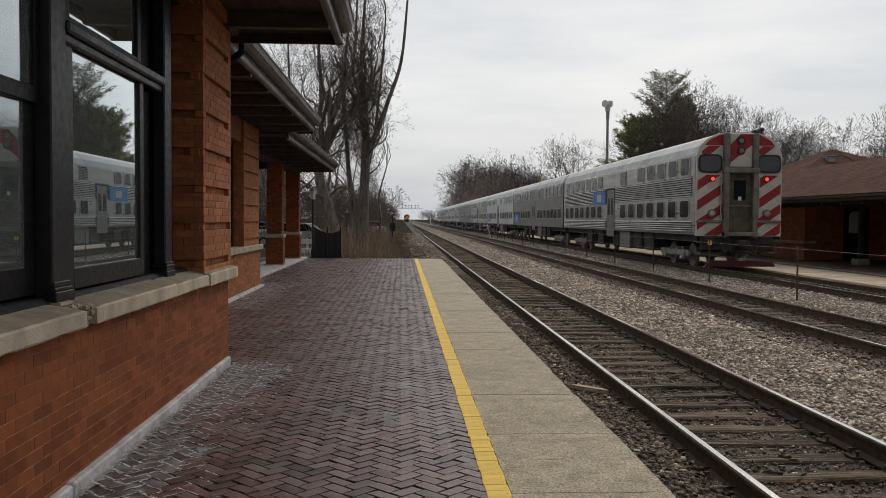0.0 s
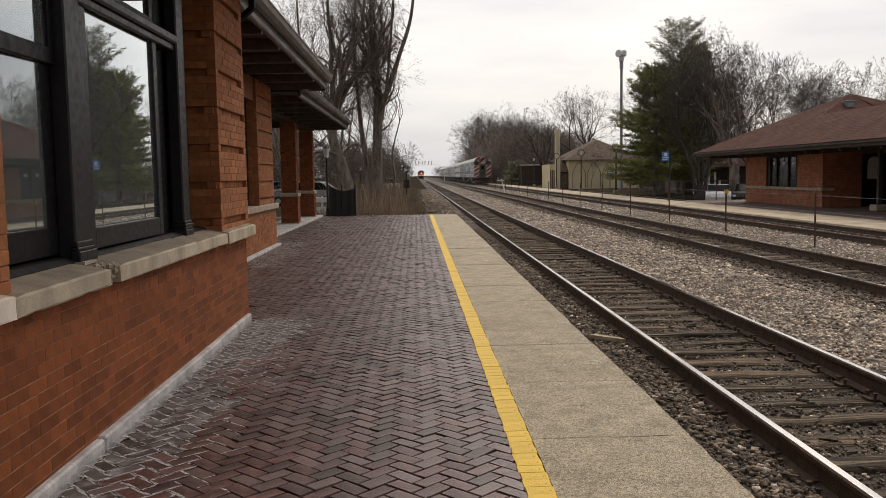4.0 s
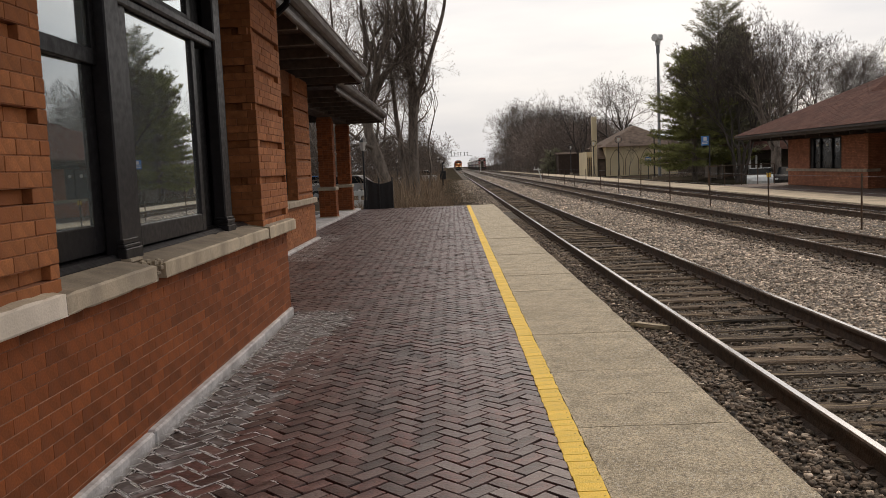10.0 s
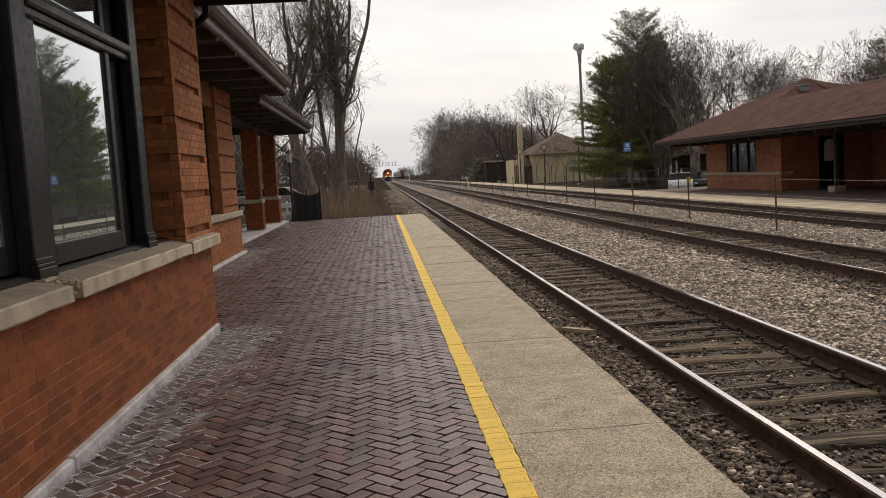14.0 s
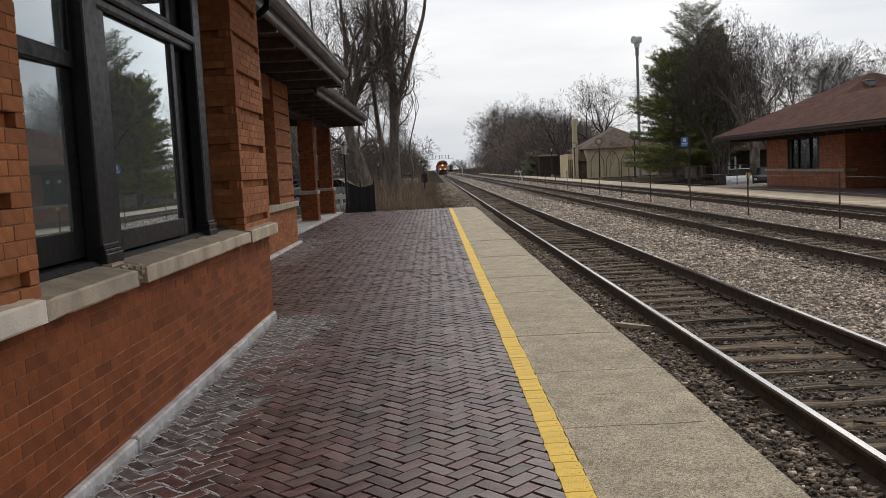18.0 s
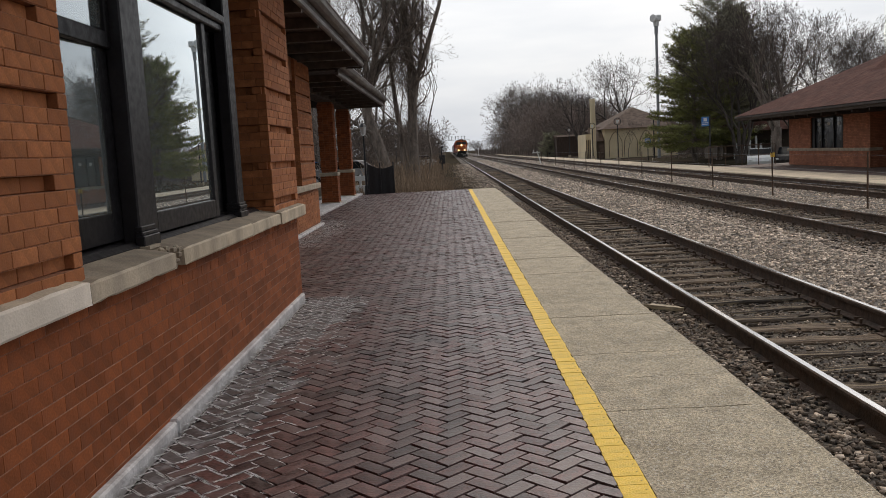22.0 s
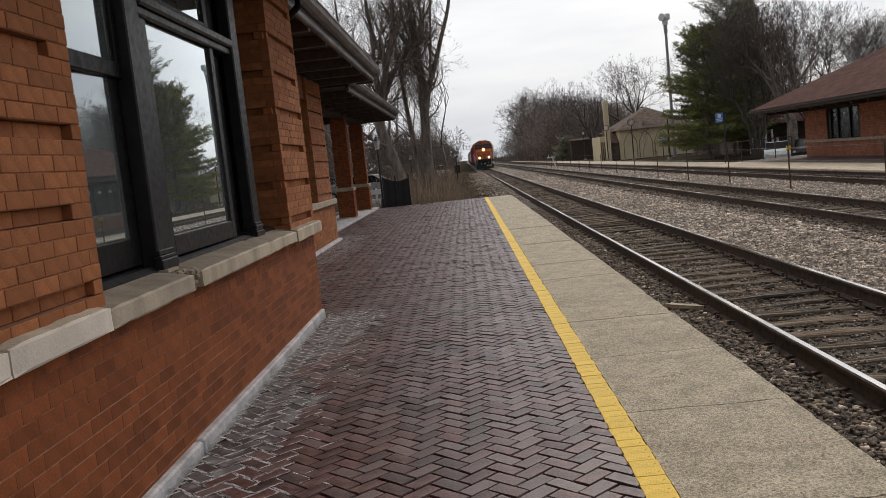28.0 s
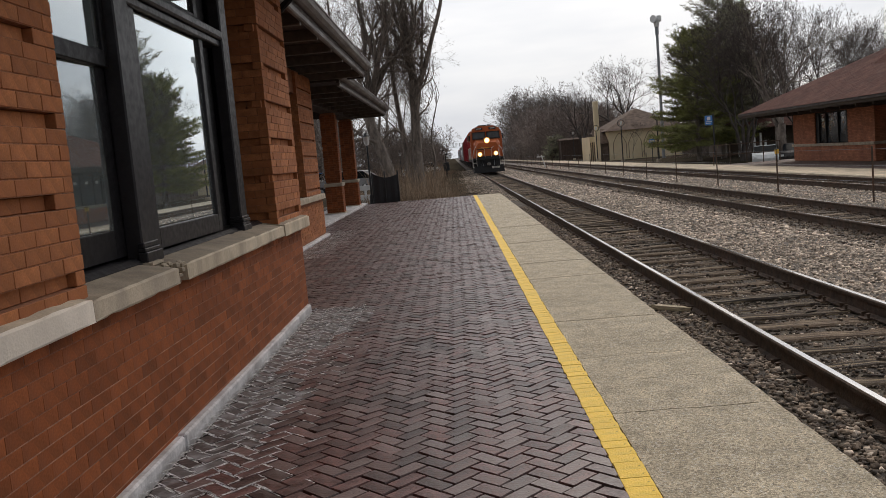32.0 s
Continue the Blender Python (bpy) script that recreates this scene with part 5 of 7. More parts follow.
for k in range(4):
    y0 = 1 + 2.7 * k
    pts = [(-0.03, y0, 0.0)] + [(-0.03, y0 + 0.225 * j, 1.9 + 1.25 * (1 - abs(1 - j / 4) ** 1.6)) for j in range(9)] + [(-0.03, y0 + 1.8, 0.0)]
    part("arch", Geo().pipe(pts, 0.035, 5), M_SHINGLE_G, h)
part("annex", Geo().box(-2.15, -0.95, 1.5, 8, -0.5, 3.0), M_STUCCO, h, "low cream annex")
for k in range(3):
    part("annex_pier", Geo().cut(-2.1 + 0.22 * k, -2.0 + 0.22 * k, 1.42, 1.5, -0.5, 2.3, 0.01), M_SHINGLE_G, h, "brown pier")
part("link", Geo().box(-0.95, 0.0, 0.4, 6, -0.5, 2.1), M_TAUPE, h, "taupe linking wing")
part("link_roof", Geo().prism([(0.1, 2.05), (6.2, 2.05), (6.2, 3.9), (3.2, 3.9)], "x", -1.0, 0.1), M_SHINGLE_G, h, "brown wing roof")
part("link_door", Geo().box(-0.75, -0.1, 0.34, 0.4, 0, 1.7), M_SHINGLE_G, h, "brown door")
ch = part("chimney", Geo().cut(-1.72, -1.14, -0.3, 0.3, -0.5, 7.15, 0.03), M_STUCCO, h, "tall cream chimney")
part("cap", Geo().cut(-1.75, -1.11, -0.33, 0.33, 7.15, 7.27, 0.02), M_STUCCO, ch)

shed = thing("timber_shed", "dark brown boarded shed beyond the end of the opposite platform", "shed", (18.4, 145.5, -0.4))
part("wall", Geo().box(0, 4.9, 0, 3.5, -0.2, 3.3), M_SHED, shed, "dark brown boards")
for k in range(13):
    part("batten", Geo().box(0.02 + 0.4 * k, 0.08 + 0.4 * k, -0.05, 0.0, 0, 3.25), M_SHED, shed)
part("roof", Geo().prism([(-0.2, 3.3), (3.7, 3.3), (3.7, 3.75), (-0.2, 3.42)], "x", -0.2, 5.1), M_SHINGLE_G, shed, "low brown roof")

# ---- posts, lamps, signs, fence ----
def platform_lamp(x, y):
    ob = thing("platform_lamp", "slim black platform lamp post with a ring-shaped head", "lamp post", (x, y, OPZ), "lamps of the opposite platform")
    part("foot", Geo().cut(-0.18, 0.18, -0.18, 0.18, 0, 0.25, 0.02), M_STONE, ob, "pale concrete foot")
    part("pole", Geo().tube((0, 0, 0.25), (0, 0, 3.6), 0.07, 0.05, 8), M_BLACK, ob)
    part("ring", Geo().hoop((0, 0, 3.95), 0.35, 0.035), M_BLACK, ob)
    part("lantern", Geo().tube((0, 0, 3.75), (0, 0, 4.1), 0.08, 0.13, 8), M_WHITE, ob, "pale lantern")


for x, y in ((17.5, 73), (17.5, 88.5), (17.5, 104), (17.5, 124), (17.6, 150)):
    platform_lamp(x, y)
sign = thing("station_sign", "blue station sign on a black post on the opposite platform", "sign", (17.62, 57.8, OPZ))
part("post", Geo().tube((0, 0, 0), (0, 0, 3.3), 0.05, 0.05, 8), M_BLACK, sign)
part("board", Geo().cut(-0.56, -0.06, -0.03, 0.03, 2.55, 3.19, 0.01), M_BLUE, sign, "blue board")
part("plate", Geo().box(-0.42, -0.2, -0.036, -0.03, 2.88, 3.12), M_WHITE, sign)
part("bar", Geo().box(-0.52, -0.10, -0.036, -0.03, 2.76, 2.81), M_WHITE, sign)
part("bar", Geo().box(-0.52, -0.16, -0.036, -0.03, 2.65, 2.70), M_WHITE, sign)
sign = thing("station_sign", "small pale blue sign on a post on the opposite platform", "sign", (17.9, 77, OPZ))
part("post", Geo().tube((0, 0, 0), (0, 0, 1.7), 0.04, 0.04, 6), M_BLACK, sign)
part("board", Geo().cut(-0.26, 0.26, -0.03, 0.03, 1.6, 1.99, 0.01), M_BLUE, sign)
part("plate", Geo().box(-0.21, 0.21, -0.036, -0.03, 1.68, 1.9), M_WHITE, sign)

siren = thing("siren_mast", "tall grey mast with a pale siren on top", "siren", (22.14, 90, -0.3))
part("mast", Geo().tube((0, 0, 0), (0, 0, 13.9), 0.17, 0.14, 10), M_GREYM, siren)
part("collar", Geo().tube((0, 0, 12.9), (0, 0, 13.7), 0.20, 0.20, 10), M_GREYM, siren)
part("horn", Geo().tube((-0.42, -0.3, 14.5), (0.25, 0.2, 14.5), 0.40, 0.28, 12), M_WHITE, siren, "pale siren horn")
part("rotor", Geo().cut(-0.05, 0.5, -0.28, 0.35, 14.2, 14.85, 0.1).tube((0, 0, 13.7), (0, 0, 14.2), 0.26, 0.32, 10), M_WHITE, siren)

fence = thing("track_fence", "thin wire fence on rusty posts between the tracks", "fence")
rngf = random.Random(4)
y = 8.5
while y < 150:
    lean = rngf.uniform(-0.05, 0.05)
    part("post", Geo().tube((9.9, y, -0.45), (9.9 + lean, y + lean, 1.02), 0.024, 0.022, 6), M_RUST, fence)
    y += 6.0
g = Geo()
for z in (-0.2, 0.15, 0.55, 0.95):
    g.pipe([(9.9, 8.5 + 6 * k, z - 0.02 * (k % 2)) for k in range(24)], 0.0045, 4)
part("wire", g, M_GREYM, fence, "thin galvanised wires")
wp = thing("marker_post", "leaning white marker post with a cross arm beside the track", "post", (9.8, 94, -0.45))
part("post", Geo().tube((0.2, 0, 0), (-0.25, 0, 1.55), 0.06, 0.06, 6), M_WHITE, wp)
part("arm", Geo().cut(-0.75, 0.1, -0.04, 0.04, 1.3, 1.42, 0.01).tube((-0.6, 0, 1.3), (-0.6, 0, 1.7), 0.04, 0.04, 6), M_WHITE, wp)
wp = thing("marker_post", "short white marker post far along the tracks", "post", (9.9, 290, -0.45))
part("post", Geo().tube((0, 0, 0), (0, 0, 2.6), 0.13, 0.13, 6), M_WHITE, wp)

gan = thing("signal_gantry", "signal bridge over the tracks far down the line", "signal gantry", (0, 900, -0.3))
for x in (-3.5, 22):
    part("tower", Geo().box(x - 0.12, x + 0.12, -0.12, 0.3, 0, 13.5), M_HAZEGREY, gan)
part("truss", Geo().box(-3.5, 22, -0.1, 0.1, 13.0, 13.3), M_HAZEGREY, gan)
for x in (0.2, 3.2, 7.2, 10.0, 14, 17):
    part("signal_head", Geo().box(x - 0.2, x + 0.2, -0.7, -0.4, 13.0, 17.0).disc((x, -0.7, 16.6), "y", 0.75, 0.1, 10).disc((x, -0.7, 14.6), "y", 0.6, 0.1, 10), M_HAZEGREY, gan)

# railing, car and shed beyond the opposite station
rl = thing("pipe_railing", "grey pipe railing at the end of the opposite pavement", "railing", (0, 0, -0.3))
for k in range(5):
    part("post", Geo().tube((15.5 + 1.0 * k, 51.2, 0), (15.5 + 1.0 * k, 51.2, 1.28), 0.028, 0.028, 6), M_RUST, rl)
for z in (0.68, 1.28):
    part("rail", Geo().tube((15.5, 51.2, z), (19.5, 51.2, z), 0.028, 0.028, 6), M_RUST, rl)


def parked_car(x, y, turn, mat, label, z=-0.3):
    ob = thing("parked_car", label, "car", pose(x, y, z, 0, 0, turn), "parked cars")
    side = [(-2.2, 0.35), (-2.25, 0.75), (-2.1, 0.92), (-1.2, 1.0), (1.2, 1.0), (2.1, 0.85), (2.25, 0.6), (2.2, 0.3)]
    part("body", Geo().prism(side, "x", -0.88, 0.88), mat, ob)
    part("cabin", Geo().prism([(-1.9, 0.98), (-1.3, 1.42), (0.45, 1.46), (1.25, 0.98)], "x", -0.74, 0.74), M_DGLASS, ob, "dark glazed cabin")
    part("roof", Geo().prism([(-1.3, 1.42), (0.45, 1.46), (0.4, 1.50), (-1.2, 1.47)], "x", -0.72, 0.72), mat, ob)
    for sx in (-0.8, 0.8):
        for sy in (-1.4, 1.4):
            w = part("wheel", Geo().disc((sx, sy, 0.32), "x", 0.32, 0.2, 14), M_RUBBER, ob)
            part("hub", Geo().disc((sx * 1.1, sy, 0.32), "x", 0.18, 0.06, 10), M_GREYM, w)
        part("lamp", Geo().cut(min(sx, sx * 0.7), max(sx, sx * 0.7), 2.17, 2.25, 0.6, 0.75, 0.02), M_WHITE, ob)
    return ob


parked_car(22.5, 61.8, 160, M_WHITE, "white parked car beyond the opposite station", -0.9)
parked_car(24.7, 61.8, 152, M_UNDER, "dull black parked car beside the white one", -0.9)
parked_car(-3.9, 92, 90, M_WHITE, "white parked car beyond the dry brush", -0.15)
parked_car(-6.9, 52, 80, M_GREYCAR, "grey parked car beyond the porch", -0.15)
parked_car(-8.8, 60, 85, M_WHITE, "pale parked car beyond the porch", -0.15)
parked_car(-11.0, 63, 85, M_BLUE, "blue parked car beyond the porch", -0.15)
gate = thing("crossing_gate", "raised crossing gate with a white striped arm beside the line", "crossing gate", (-0.93, 80, -0.3))
part("mast", Geo().tube((0, 0.1, 0), (0, 0.1, 2.3), 0.07, 0.06, 8), M_BLACK, gate)
part("mechanism", Geo().cut(-0.28, 0.30, -0.12, 0.35, 0.75, 1.55, 0.03), M_BLACK, gate, "dark gate mechanism box")
arm = part("arm", Geo().prism([(-0.50, 2.82), (-0.36, 2.94), (0.50, 2.02), (0.36, 1.90)], "y", -0.04, 0.04), M_WHITE, gate, "white gate arm")
for t in (0.22, 0.62):
    x0, z0 = -0.43 + 0.86 * t, 2.88 - 0.92 * t
    part("band", Geo().prism([(x0 - 0.14, z0 + 0.01), (x0, z0 + 0.13), (x0 + 0.14, z0 - 0.02), (x0, z0 - 0.14)], "y", -0.048, 0.048), M_SOOT_SHADE, arm, "dark painted band")
sh = thing("porch_house", "house with white porch posts behind the pines", "house", (24.0, 72, -0.9))
part("wall", Geo().box(-0.2, 7.5, 2.2, 7.5, 0, 2.9), M_TAUPE, sh, "shaded taupe wall")
part("roof", Geo().prism([(-0.3, 2.85), (7.7, 2.85), (3.7, 4.3)], "x", -0.5, 7.8), M_SHINGLE, sh)
for x0, x1, top in ((0.05, 0.50, 1.85), (0.85, 1.0, 1.7), (1.28, 1.48, 2.3), (1.85, 2.0, 2.4), (2.25, 2.42, 1.7), (3.2, 3.35, 2.4)):
    part("porch_post", Geo().cut(x0, x1, 0.0, 0.14, 0, top, 0.012), M_WHITE, sh, "white porch post")
part("porch_rail", Geo().cut(0.0, 3.4, 0.05, 0.10, 0.72, 0.80, 0.01), M_WHITE, sh)
bx = thing("relay_box", "small yellow box on the fence", "equipment box", (9.9, 26.5, 0))
part("case", Geo().cut(-0.055, 0.055, -0.05, 0.05, 0.86, 1.0, 0.01), M_YELSTR, bx)
part("lid", Geo().cut(-0.06, 0.06, -0.055, 0.055, 1.0, 1.02, 0.006), M_BLACK, bx)
part("stem", Geo().tube((0, 0, 0.6), (0, 0, 0.87), 0.02, 0.02, 6), M_BLACK, bx)

# platform end: screened fence, lantern post, white boards
fn = thing("screen_fence", "black mesh screen fence at the platform's end", "fence", (0, 34.95, -0.1))
for x in (-3.62, -3.1, -2.55):
    part("post", Geo().tube((x, 0, 0), (x, 0, 1.38), 0.03, 0.03, 8), M_BLACK, fn)
g = Geo()
for k in range(17):
    sag, b0 = 0.16 * math.sin(math.pi * k / 16) + 0.1 * k / 16, 0.008 * math.sin(k * 1.3)
    x = -3.6 + k * 0.066
    g.v += [(x, b0, 0.0), (x, b0, 1.34 - sag), (x, b0 + 0.012, 1.34 - sag), (x, b0 + 0.012, 0.0)]
for k in range(16):
    for i in range(3):
        g.f.append((k * 4 + i, k * 4 + 4 + i, k * 4 + 5 + i, k * 4 + 1 + i))
g.m = [0] * len(g.f)
part("screen", g, M_BLACK, fn, "black sagging mesh screen")


def lantern_post(x, y, h, label):
    ob = thing("street_lamp", label, "street lamp", (x, y, -0.15), "lantern posts")
    part("foot", Geo().tube((0, 0, 0), (0, 0, 0.5), 0.11, 0.07, 10), M_BLACK, ob)
    part("pole", Geo().tube((0, 0, 0.5), (0, 0, h - 0.45), 0.045, 0.035, 8), M_BLACK, ob)
    part("lantern", Geo().tube((0, 0, h - 0.42), (0, 0, h - 0.08), 0.09, 0.15, 6), M_WHITE, ob, "pale lantern glass")
    part("cap", Geo().tube((0, 0, h - 0.08), (0, 0, h + 0.1), 0.18, 0.03, 6), M_BLACK, ob)


lantern_post(-3.72, 35.15, 3.0, "black lantern post beside the screen fence")
lantern_post(-4.6, 70, 2.7, "black lantern post in the dry brush")
lantern_post(-5.9, 72, 2.8, "black lantern post beyond the brush")
sg = thing("crossing_signal", "crossing signal with pale lamps beside the track", "signal", (-1.6, 118, -0.2))
part("mast", Geo().tube((0, 0, 0), (0, 0, 2.6), 0.07, 0.07, 8), M_BLACK, sg)
for x, z in ((-0.35, 2.7), (0.0, 2.45), (0.3, 2.2)):
    part("lamp", Geo().disc((x, -0.1, z), "y", 0.16, 0.1, 10), M_WHITE, sg)
wb = thing("white_barrier", "low white board barrier beyond the porch", "barrier", (-4.28, 38, -0.15))
part("board", Geo().cut(-0.9, 0.24, -0.03, 0.03, 0.0, 0.42, 0.01), M_WHITE, wb)
part("board", Geo().cut(-0.9, 0.24, -0.03, 0.03, 0.62, 0.85, 0.01), M_WHITE, wb)
for x in (-0.7, 0.0):
    part("post", Geo().cut(x - 0.05, x + 0.05, 0.03, 0.11, 0.0, 0.9, 0.01), M_WHITE, wb)
solid("road", Geo().box(-30, -5.4, 36, 130, -0.4, -0.13), M_ASPH, "grey asphalt car park behind the station", "road", kind="structure")
hs = thing("town_house", "brick house with a dark roof beyond the car park", "house", (-22, 88, -0.2))
part("wall", Geo().box(0, 9, 0, 8, 0, 5.2), M_REDBR, hs)
part("roof", Geo().prism([(-0.5, 5.1), (8.5, 5.1), (4, 8.2)], "x", -0.4, 9.4), M_EAVE, hs)
for k in range(3):
    for z in (1.0, 3.4):
        wv = part("window", Geo().cut(1.0 + 2.7 * k, 2.2 + 2.7 * k, -0.06, 0.02, z, z + 1.3, 0.01), M_WHITE, hs)
        part("pane", Geo().box(1.1 + 2.7 * k, 2.1 + 2.7 * k, -0.07, -0.055, z + 0.1, z + 1.2), M_DGLASS, wv)

# ---- trees ----
def sliver(g, rng, p, q, w):
    """A twig too thin to be round: one tapering blade."""
    d = q - p
    s = d.orthogonal().normalized()
    s.rotate(Matrix.Rotation(rng.uniform(0, 3.14), 3, d.normalized()))
    g.add([p - s * w, p + s * w, q], [(0, 1, 2)])


def turned(rng, d, a, b=None):
    """A direction at the angle a from d, on a chosen or random side b."""
    side = d.orthogonal().normalized()
    side.rotate(Matrix.Rotation(rng.uniform(0, 6.283) if b is None else b, 3, d))
    return (d * math.cos(a) + side * math.sin(a)).normalized()


def fork(g, out, rng, p, d, length, r, level, c):
    """A limb that wanders, carries side twigs and splits in two or three at its end, down to a spray of fine twigs."""
    if c["east"] is not None and p.x > c["east"] + rng.uniform(-0.7, 0.3) and r < 0.03:
        return
    n = 3 if level < 3 else 2
    for k in range(n):
        d = (d + Vector((rng.gauss(0, c["wob"]), rng.gauss(0, c["wob"]), rng.gauss(0, c["wob"]) + c["up"]))).normalized()
        if c["east"] is not None and p.x > c["east"] - 1.6 and level < 6:
            d = (d + Vector((-0.3, 0, 0.1))).normalized()
        q = p + d * (length / n)
        r1 = r * (1 - 0.22 / n)
        if r > c["fine"]:
            g.tube(p, q, r, r1, (8 if r > 0.1 else 5 if r > 0.04 else 3) if not c["far"] else (5 if r > 0.1 else 3), False)
        else:
            sliver(out, rng, p - d * 0.03, q + d * 0.03, max(r, c["thin"]))
        if 0 < level < c["levels"] and rng.random() < c["side"]:
            fork(g, out, rng, p.lerp(q, rng.random()), turned(rng, d, rng.uniform(0.6, 1.15)), length * rng.uniform(0.4, 0.65), r * 0.42, min(level + 2, c["levels"]), c)
        p, r = q, r1
    if level >= c["levels"]:
        for _ in range(c["spray"]):
            sliver(out, rng, p, p + turned(rng, d, rng.uniform(0.1, 0.8)) * length * rng.uniform(0.4, 0.8), c["thin"])
        return
    m, b = (3 if rng.random() < c["third"] else 2), rng.uniform(0, 6.283)
    for k in range(m):
        a = rng.uniform(0.2, 0.55) * c["spread"] * (0.6 if k == 0 else 1.15)
        fork(g, out, rng, p, turned(rng, d, a, b + 6.283 * k / m + rng.uniform(-0.5, 0.5)), length * rng.uniform(0.64, 0.86), r * (0.82 if k == 0 else rng.uniform(0.62, 0.78)), level + 1, c)


def habit(levels=7, wob=0.10, up=0.05, spread=1.0, thin=0.006, fine=0.016, side=0.35, third=0.25, spray=3, far=False, east=None):
    return {"levels": levels, "wob": wob, "up": up, "spread": spread, "thin": thin, "fine": fine, "side": side, "third": third, "spray": spray, "far": far, "east": east}


def grown(seed, height, r, stems, c, first=0.22, split=0.24):
    """Trunk and twigs of a bare tree: stems are (lean x, lean y, share of the height)."""
    rng, g, out = random.Random(seed), Geo(), Geo()
    for lx, ly, share in stems:
        p, d = Vector((lx * 1.2, ly * 1.2, -0.4)), Vector((lx, ly, 1)).normalized()
        for k in range(3):
            q = p + d * (height * first * share / 3)
            g.tube(p, q, r * (1.35 if k == 0 else 1.0) * share ** 0.5, r * share ** 0.5, 8 if not c["far"] else 5, False)
            p, d = q, (d + Vector((rng.gauss(0, 0.06), rng.gauss(0, 0.06), 0.03))).normalized()
        for k in range(3 if len(stems) == 1 else 2):
            fork(g, out, rng, p, turned(rng, d, rng.uniform(0.25, 0.55) * c["spread"], 2.1 * k + rng.uniform(-0.4, 0.4)), height * split * share, r * 0.62, 1, c)
    k = height / max(v[2] for v in out.v)
    for q in (g, out):
        q.v = [(v[0] * k, v[1] * k, v[2] * k) for v in q.v]
    return g, out


def planted(g, out, label, x, y, z=-0.2, turn=0.0, twig=None, bark=None):
    ob = thing("tree", label, "tree", pose(x, y, z, 0, 0, turn))
    part("trunk", g, bark or M_BARK, ob, "grey-brown trunk and limbs", smooth=True)
    part("crown", out, twig or M_TWIG, ob, "bare winter twigs")
    return ob


def bare_tree(seed, height, r, label, x, y, stems=((0, 0, 1.0),), z=-0.2, turn=0.0, first=0.22, split=0.24, twig=None, bark=None, **kw):
    return planted(*grown(seed, height, r, stems, habit(**kw), first, split), label, x, y, z, turn, twig, bark)


def leader(g, out, rng, line, r0, r1, c, bare=0.3, step=0.36, reach=2.5):
    """A long bending trunk through the bends of a line, with limbs all the way up and a fork at its tip."""
    pts = [Vector(p) for p in line]
    path = []
    for i in range(len(pts) - 1):
        a, b, e, f = pts[max(0, i - 1)], pts[i], pts[i + 1], pts[min(len(pts) - 1, i + 2)]
        for k in range(5):
            t = k / 5
            path.append(0.5 * (2 * b + (e - a) * t + (2 * a - 5 * b + 4 * e - f) * t * t + (3 * b - a - 3 * e + f) * t ** 3))
    path.append(pts[-1])
    n = len(path) - 1
    for k in range(n):
        t = k / n
        ra, rb = r0 + (r1 - r0) * t ** 0.8, r0 + (r1 - r0) * ((k + 1) / n) ** 0.8
        g.tube(path[k], path[k + 1], ra * (1.3 if k == 0 and path[0].z < 0.1 else 1), rb, 8, False)
        d = (path[k + 1] - path[k])
        m = d.length / step
        m = int(m) + (rng.random() < m - int(m))
        for _ in range(m if t > bare else 0):
            away = turned(rng, d.normalized(), rng.uniform(0.35, 0.9))
            if c["east"] is not None and path[k].x > c["east"] - 2.2 and away.x > 0.25:
                away.x *= -1
            short = 0.5 if c["east"] is not None and path[k].x > c["east"] - 2.2 else 1.0
            fork(g, out, rng, path[k].lerp(path[k + 1], rng.random()), away, reach * short * rng.uniform(0.4, 0.8) * (1.1 - 0.5 * t), rb * rng.uniform(0.16, 0.36), 3, c)
    d = (path[-1] - path[-2]).normalized()
    for k in range(3):
        fork(g, out, rng, path[-1], turned(rng, d, rng.uniform(0.1, 0.5)), reach * 0.8, r1 * 0.8, 2, c)


# tall trees at the end of the platform: each is a few long leaders from one foot
c = habit(7, 0.15, 0.05, 1.12, 0.0065, 0.014, 0.42, 0.28, 4, east=2.3)
rng, g, out = random.Random(12), Geo(), Geo()
for line, r0, r1, bare in ((((0, 0, -0.4), (-0.05, 0.3, 2.4), (0.05, 0.2, 5.2), (0.1, 0.1, 6.6)), 0.33, 0.25, 0.45),
                           (((0.1, 0.1, 6.3), (-0.25, 0.4, 9.2), (-0.15, 0.3, 12.5), (0.1, 0.2, 16.5)), 0.20, 0.06, 0.0),
                           (((0.05, 0.1, 5.4), (0.75, -0.2, 7.0), (1.4, -0.3, 8.8), (2.15, 0.0, 11.2), (2.5, 0.2, 14.8)), 0.21, 0.06, 0.0),
                           (((-0.35, 0.2, -0.4), (-0.75, 0.6, 2.6), (-1.1, 1.0, 6.0), (-1.3, 1.2, 10.0), (-0.9, 1.0, 15.0)), 0.22, 0.05, 0.25),
                           (((0.0, 0.2, 4.0), (0.5, 0.7, 6.5), (0.9, 1.0, 10.0), (1.2, 1.0, 14.0)), 0.13, 0.04, 0.0),
                           (((0.55, 0.6, -0.4), (0.95, 0.8, 1.6), (0.85, 1.1, 3.2), (1.3, 1.0, 5.0)), 0.09, 0.03, 0.2)):
    leader(g, out, rng, line, r0, r1, c, bare)
planted(g, out, "tall bare tree with several trunks in dry brush", -2.25, 50)
rng, g, out = random.Random(14), Geo(), Geo()
